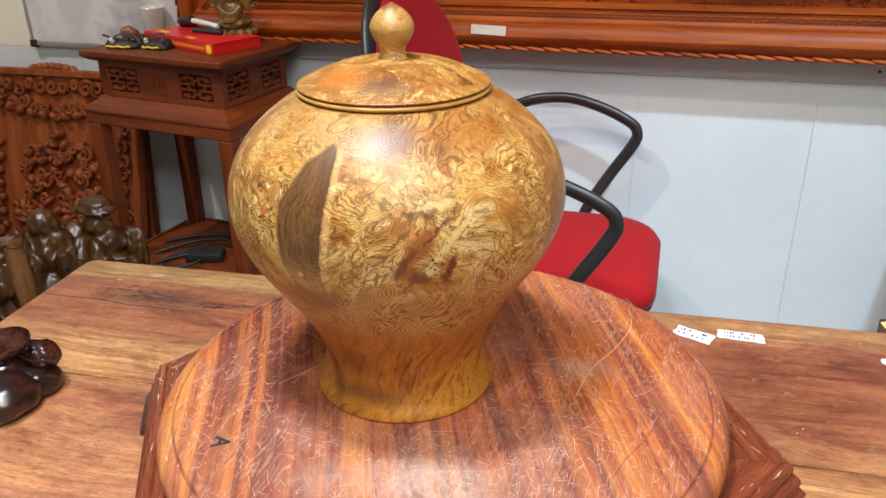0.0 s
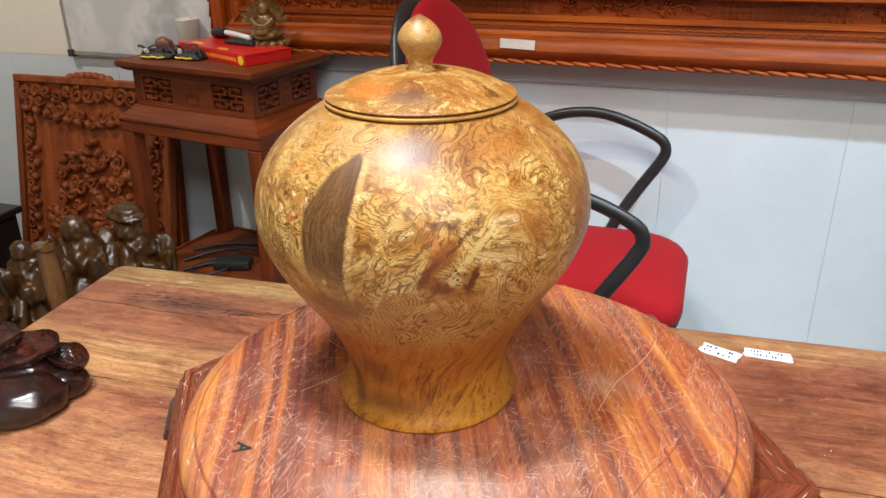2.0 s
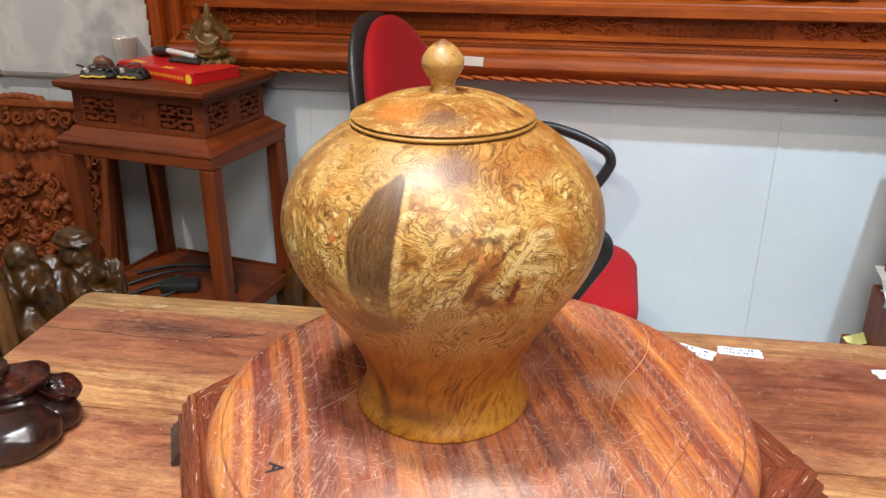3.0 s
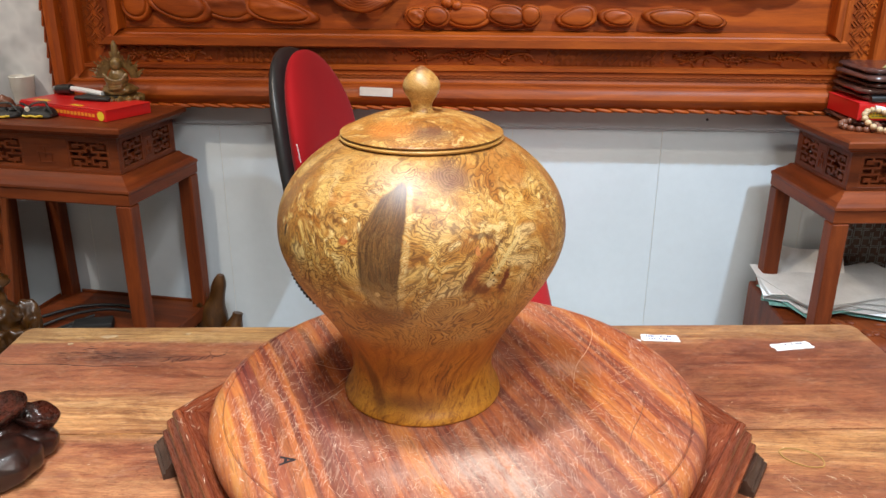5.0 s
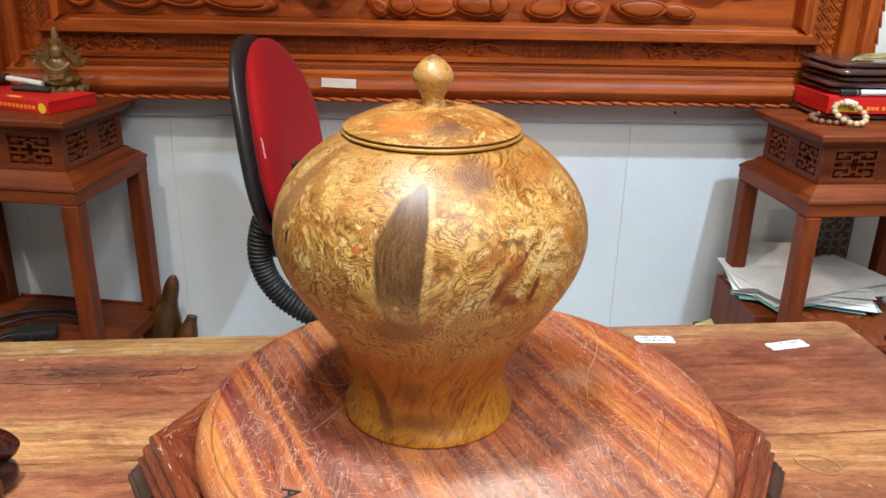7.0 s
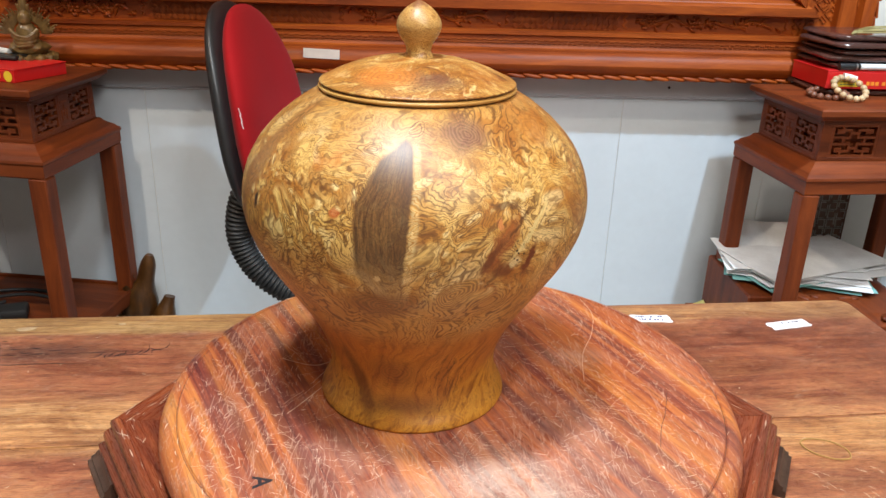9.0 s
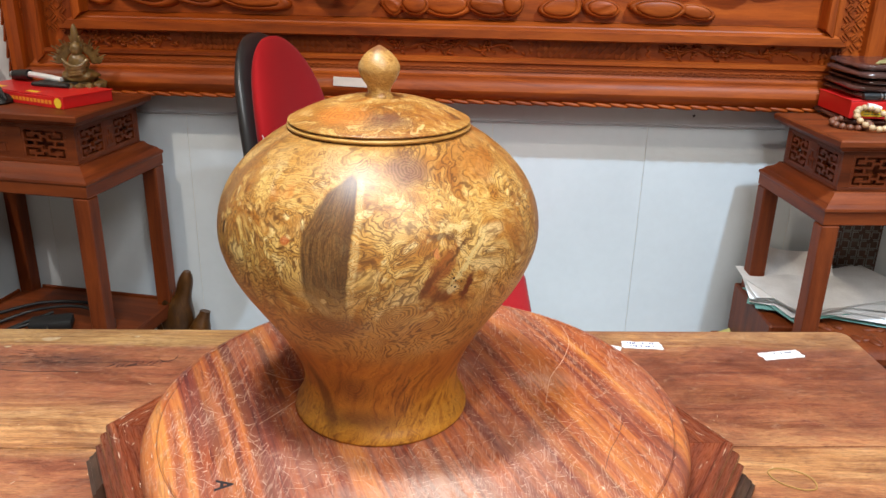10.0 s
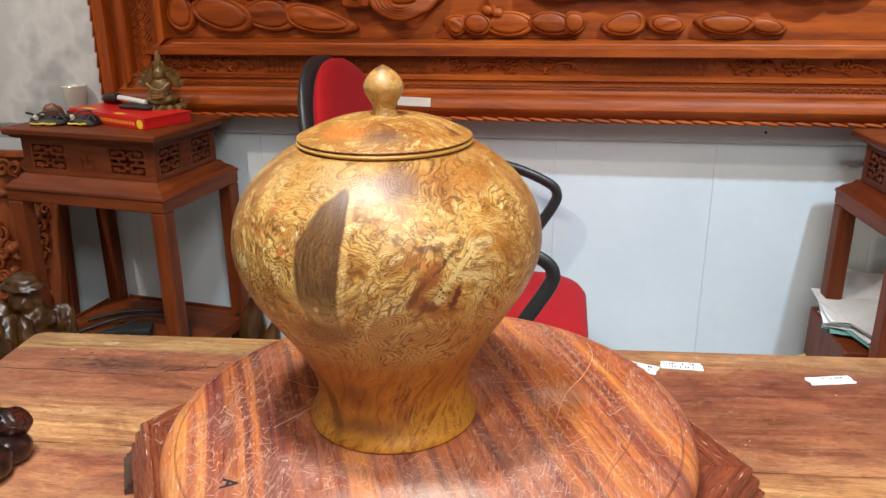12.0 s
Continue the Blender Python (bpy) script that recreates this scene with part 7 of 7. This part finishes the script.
def torn_label(x, y, rz, w, d, marks, label, ink, seed):
    """A torn strip of white label paper with illegible marks."""
    r = random.Random(seed)
    t = thing("paper_label", x, y, TZ + 0.0004, rz, label, "label", "white paper labels")
    pts = []
    n = 9
    for k in range(n + 1):
        pts.append((-w / 2 + w * k / n, -d / 2 + r.uniform(-0.0008, 0.0008)))
    for k in range(4):
        pts.append((w / 2 + r.uniform(-0.002, 0.003), -d / 2 + d * (k + 0.5) / 4))
    for k in range(n + 1):
        pts.append((w / 2 - w * k / n, d / 2 + r.uniform(-0.0008, 0.0008)))
    for k in range(4):
        pts.append((-w / 2 + r.uniform(-0.003, 0.002), d / 2 - d * (k + 0.5) / 4))
    bm = bmesh.new()
    lo = [bm.verts.new((px, py, 0)) for px, py in pts]
    hi = [bm.verts.new((px, py, 0.0005 + 0.0012 * max(0, px / w) ** 2)) for px, py in pts]
    for k in range(len(pts)):
        bm.faces.new((lo[k], lo[(k + 1) % len(pts)], hi[(k + 1) % len(pts)], hi[k]))
    bm.faces.new(hi)
    bm.faces.new(list(reversed(lo)))
    part("strip", bm, label_paper, t, "", 30)
    bm = bmesh.new()
    for row in range(marks):
        yy = d * (0.20 - 0.42 * row)
        count = int(w * 0.74 / 0.0040)
        for k in range(count):
            if r.random() < 0.66:
                xx = -w * 0.38 + 0.0040 * k
                lift = r.uniform(-0.02, 0.02) * d
                box(bm, xx, xx + r.uniform(0.0010, 0.0028), yy - d * 0.07 + lift, yy + d * 0.06 + lift, 0.0010, 0.0020, 0)
    part("ink_marks", bm, ink, t, "", 0)
    return t


torn_label(0.388, 0.3655, -1, 0.062, 0.024, 2, "torn white paper label with blue pen marks", blue_ink, 1)
torn_label(0.322, 0.353, -22, 0.056, 0.028, 2, "torn white paper label with blue pen marks", blue_ink, 2)
torn_label(0.606, 0.347, 13, 0.068, 0.024, 1, "long torn white paper label with faint marks", grey_ink, 3)

band = part("rubber_band", tube(bmesh.new(), spline([(0.026, 0.004, 0), (0.012, 0.017, 0), (-0.012, 0.020, 0), (-0.026, 0.010, 0), (-0.018, -0.008, 0), (0.004, -0.018, 0), (0.024, -0.014, 0)], 7, True), 0.0009, 6, True), rubber_band_col, None, "", 60)
band.matrix_basis = pose(0.499, 0.022, TZ + 0.0012, 0, 0, -8)
tagged(band, "thin tan rubber band lying on the table", "rubber band")
r = random.Random(3)
bm = bmesh.new()
for k in range(26):
    sliver(bm, 0.50 + r.uniform(-0.04, 0.05), -0.055 + r.uniform(-0.045, 0.045), TZ + 0.0004, r.uniform(0.005, 0.016), r.uniform(1.7, 2.5), 0.0006, r.uniform(-0.4, 0.4))
for k in range(90):
    sliver(bm, r.uniform(-0.6, 0.7), r.uniform(-0.2, 0.36), TZ + 0.0004, r.uniform(0.002, 0.006), r.uniform(0, 3.1), 0.0009, 0.3)
ob = part("wood_shaving", bm, chip_wood, None, "", 0)
tagged(ob, "thin pale wood shavings strewn on the table", "shavings", kind="stuff")
for x, y, a, s in ((-0.322, 0.125, 20, 1.0), (-0.500, -0.022, 60, 0.5), (0.73, 0.24, 5, 0.5)):
    ob = part("wood_chip", boxed(-0.007 * s, 0.007 * s, -0.004 * s, 0.004 * s, 0, 0.003 * s, 0.001), chip_wood)
    ob.matrix_basis = pose(x, y, TZ + 0.0002, 3, 2, a)
    tagged(ob, "small pale chip of wood on the table", "wood chip", "wood chips")
bm = bmesh.new()
for x, y, w in ((-0.545, 0.357, 0.014), (-0.60, 0.330, 0.005), (-0.41, 0.366, 0.005)):
    blob(bm, (x, y, TZ + 0.0002), (w, w * 0.45, 0.0012), (0, 0, 8), 2, 0.6)
tagged(part("filler_smear", bm, bead_pale, table, "pale filler smears near the table's edge", 60), kind="stuff")
# ink scrawl on the tabletop: a few looping strokes that spell nothing
bm = bmesh.new()
r = random.Random(8)
for k in range(9):
    sliver(bm, -0.435 + 0.009 * k, 0.243 + 0.002 * k + r.uniform(-0.002, 0.002), TZ + 0.0003, r.uniform(0.014, 0.024), r.uniform(0.7, 1.5), 0.0017, r.uniform(-1.8, 1.8))
sliver(bm, -0.355, 0.262, TZ + 0.0003, 0.046, 0.3, 0.0018, 1.8)
sliver(bm, -0.395, 0.247, TZ + 0.0003, 0.07, 0.12, 0.0014, -0.3)
for k in range(14):
    sliver(bm, -0.62 + 0.017 * k + r.uniform(-0.006, 0.006), 0.238 + 0.0015 * k + r.uniform(-0.002, 0.002), TZ + 0.0003, r.uniform(0.01, 0.03), r.uniform(0.0, 0.15), r.uniform(0.0006, 0.0014), 0.1)
for k in range(22):
    sliver(bm, -0.56 + r.gauss(0, 0.035), 0.262 + r.gauss(0, 0.012), TZ + 0.0003, r.uniform(0.006, 0.02), r.uniform(-0.1, 0.25), r.uniform(0.0008, 0.002), 0.2)
ob = part("ink_scrawl", bm, dark_ink, None, "", 0)
tagged(ob, "faded dark ink scrawl on the tabletop", "ink mark")

# the dark carved mushroom ornament
orn = thing("mushroom_carving", -0.55, -0.05, TZ, 0, "dark polished wood carving of mushroom caps on the table", "ornament")


def cap(x, y, z, a, b, tx, ty, tz):
    bm = bmesh.new()
    lathe([(0.0, -0.020), (0.35, -0.018), (0.70, -0.010), (0.92, 0.000), (1.0, 0.0075), (1.0, 0.0100), (0.975, 0.0112), (0.945, 0.0100), (0.90, 0.0066), (0.78, 0.0035), (0.72, 0.0042), (0.66, 0.0024), (0.50, 0.0008), (0.45, 0.0016), (0.38, 0.0002), (0.2, -0.0008), (0.0, -0.001)], 44, bm)
    for v in bm.verts:
        t = math.atan2(v.co.y, v.co.x)
        q = 1 + 0.07 * math.sin(2 * t + x * 90) + 0.05 * math.sin(3 * t + y * 70)
        v.co.x *= q
        v.co.y *= q
        v.co.z += 0.0016 * math.sin(7 * v.co.x + 4 * v.co.y + x * 60)
    bmesh.ops.transform(bm, matrix=pose(x, y, z, tx, ty, tz) @ Matrix.Diagonal((a, b, 1.0, 1)), verts=bm.verts)
    return part("cap", bm, cap_lacquer, orn, "ringed reddish-black mushroom cap", 60)


cap(0.040, 0.046, 0.047, 0.030, 0.019, 14, 8, 18)
cap(-0.004, 0.024, 0.062, 0.045, 0.029, 18, -10, 24)
cap(-0.062, 0.022, 0.066, 0.044, 0.030, 18, -14, 10)
cap(-0.115, 0.000, 0.055, 0.038, 0.028, 16, -18, -20)
for c, rad, turn in (((0.014, -0.022, 0.020), (0.060, 0.048, 0.032), 35), ((0.034, 0.032, 0.016), (0.034, 0.030, 0.024), 20), ((-0.010, 0.016, 0.030), (0.044, 0.034, 0.030), 20), ((-0.065, 0.0, 0.028), (0.060, 0.050, 0.034), 10), ((-0.115, -0.01, 0.022), (0.045, 0.042, 0.030), 0)):
    part("lobe", blob(bmesh.new(), c, rad, (0, 0, turn), 4, 0.10), black_lacquer, orn, "smooth rounded dark body", 60)
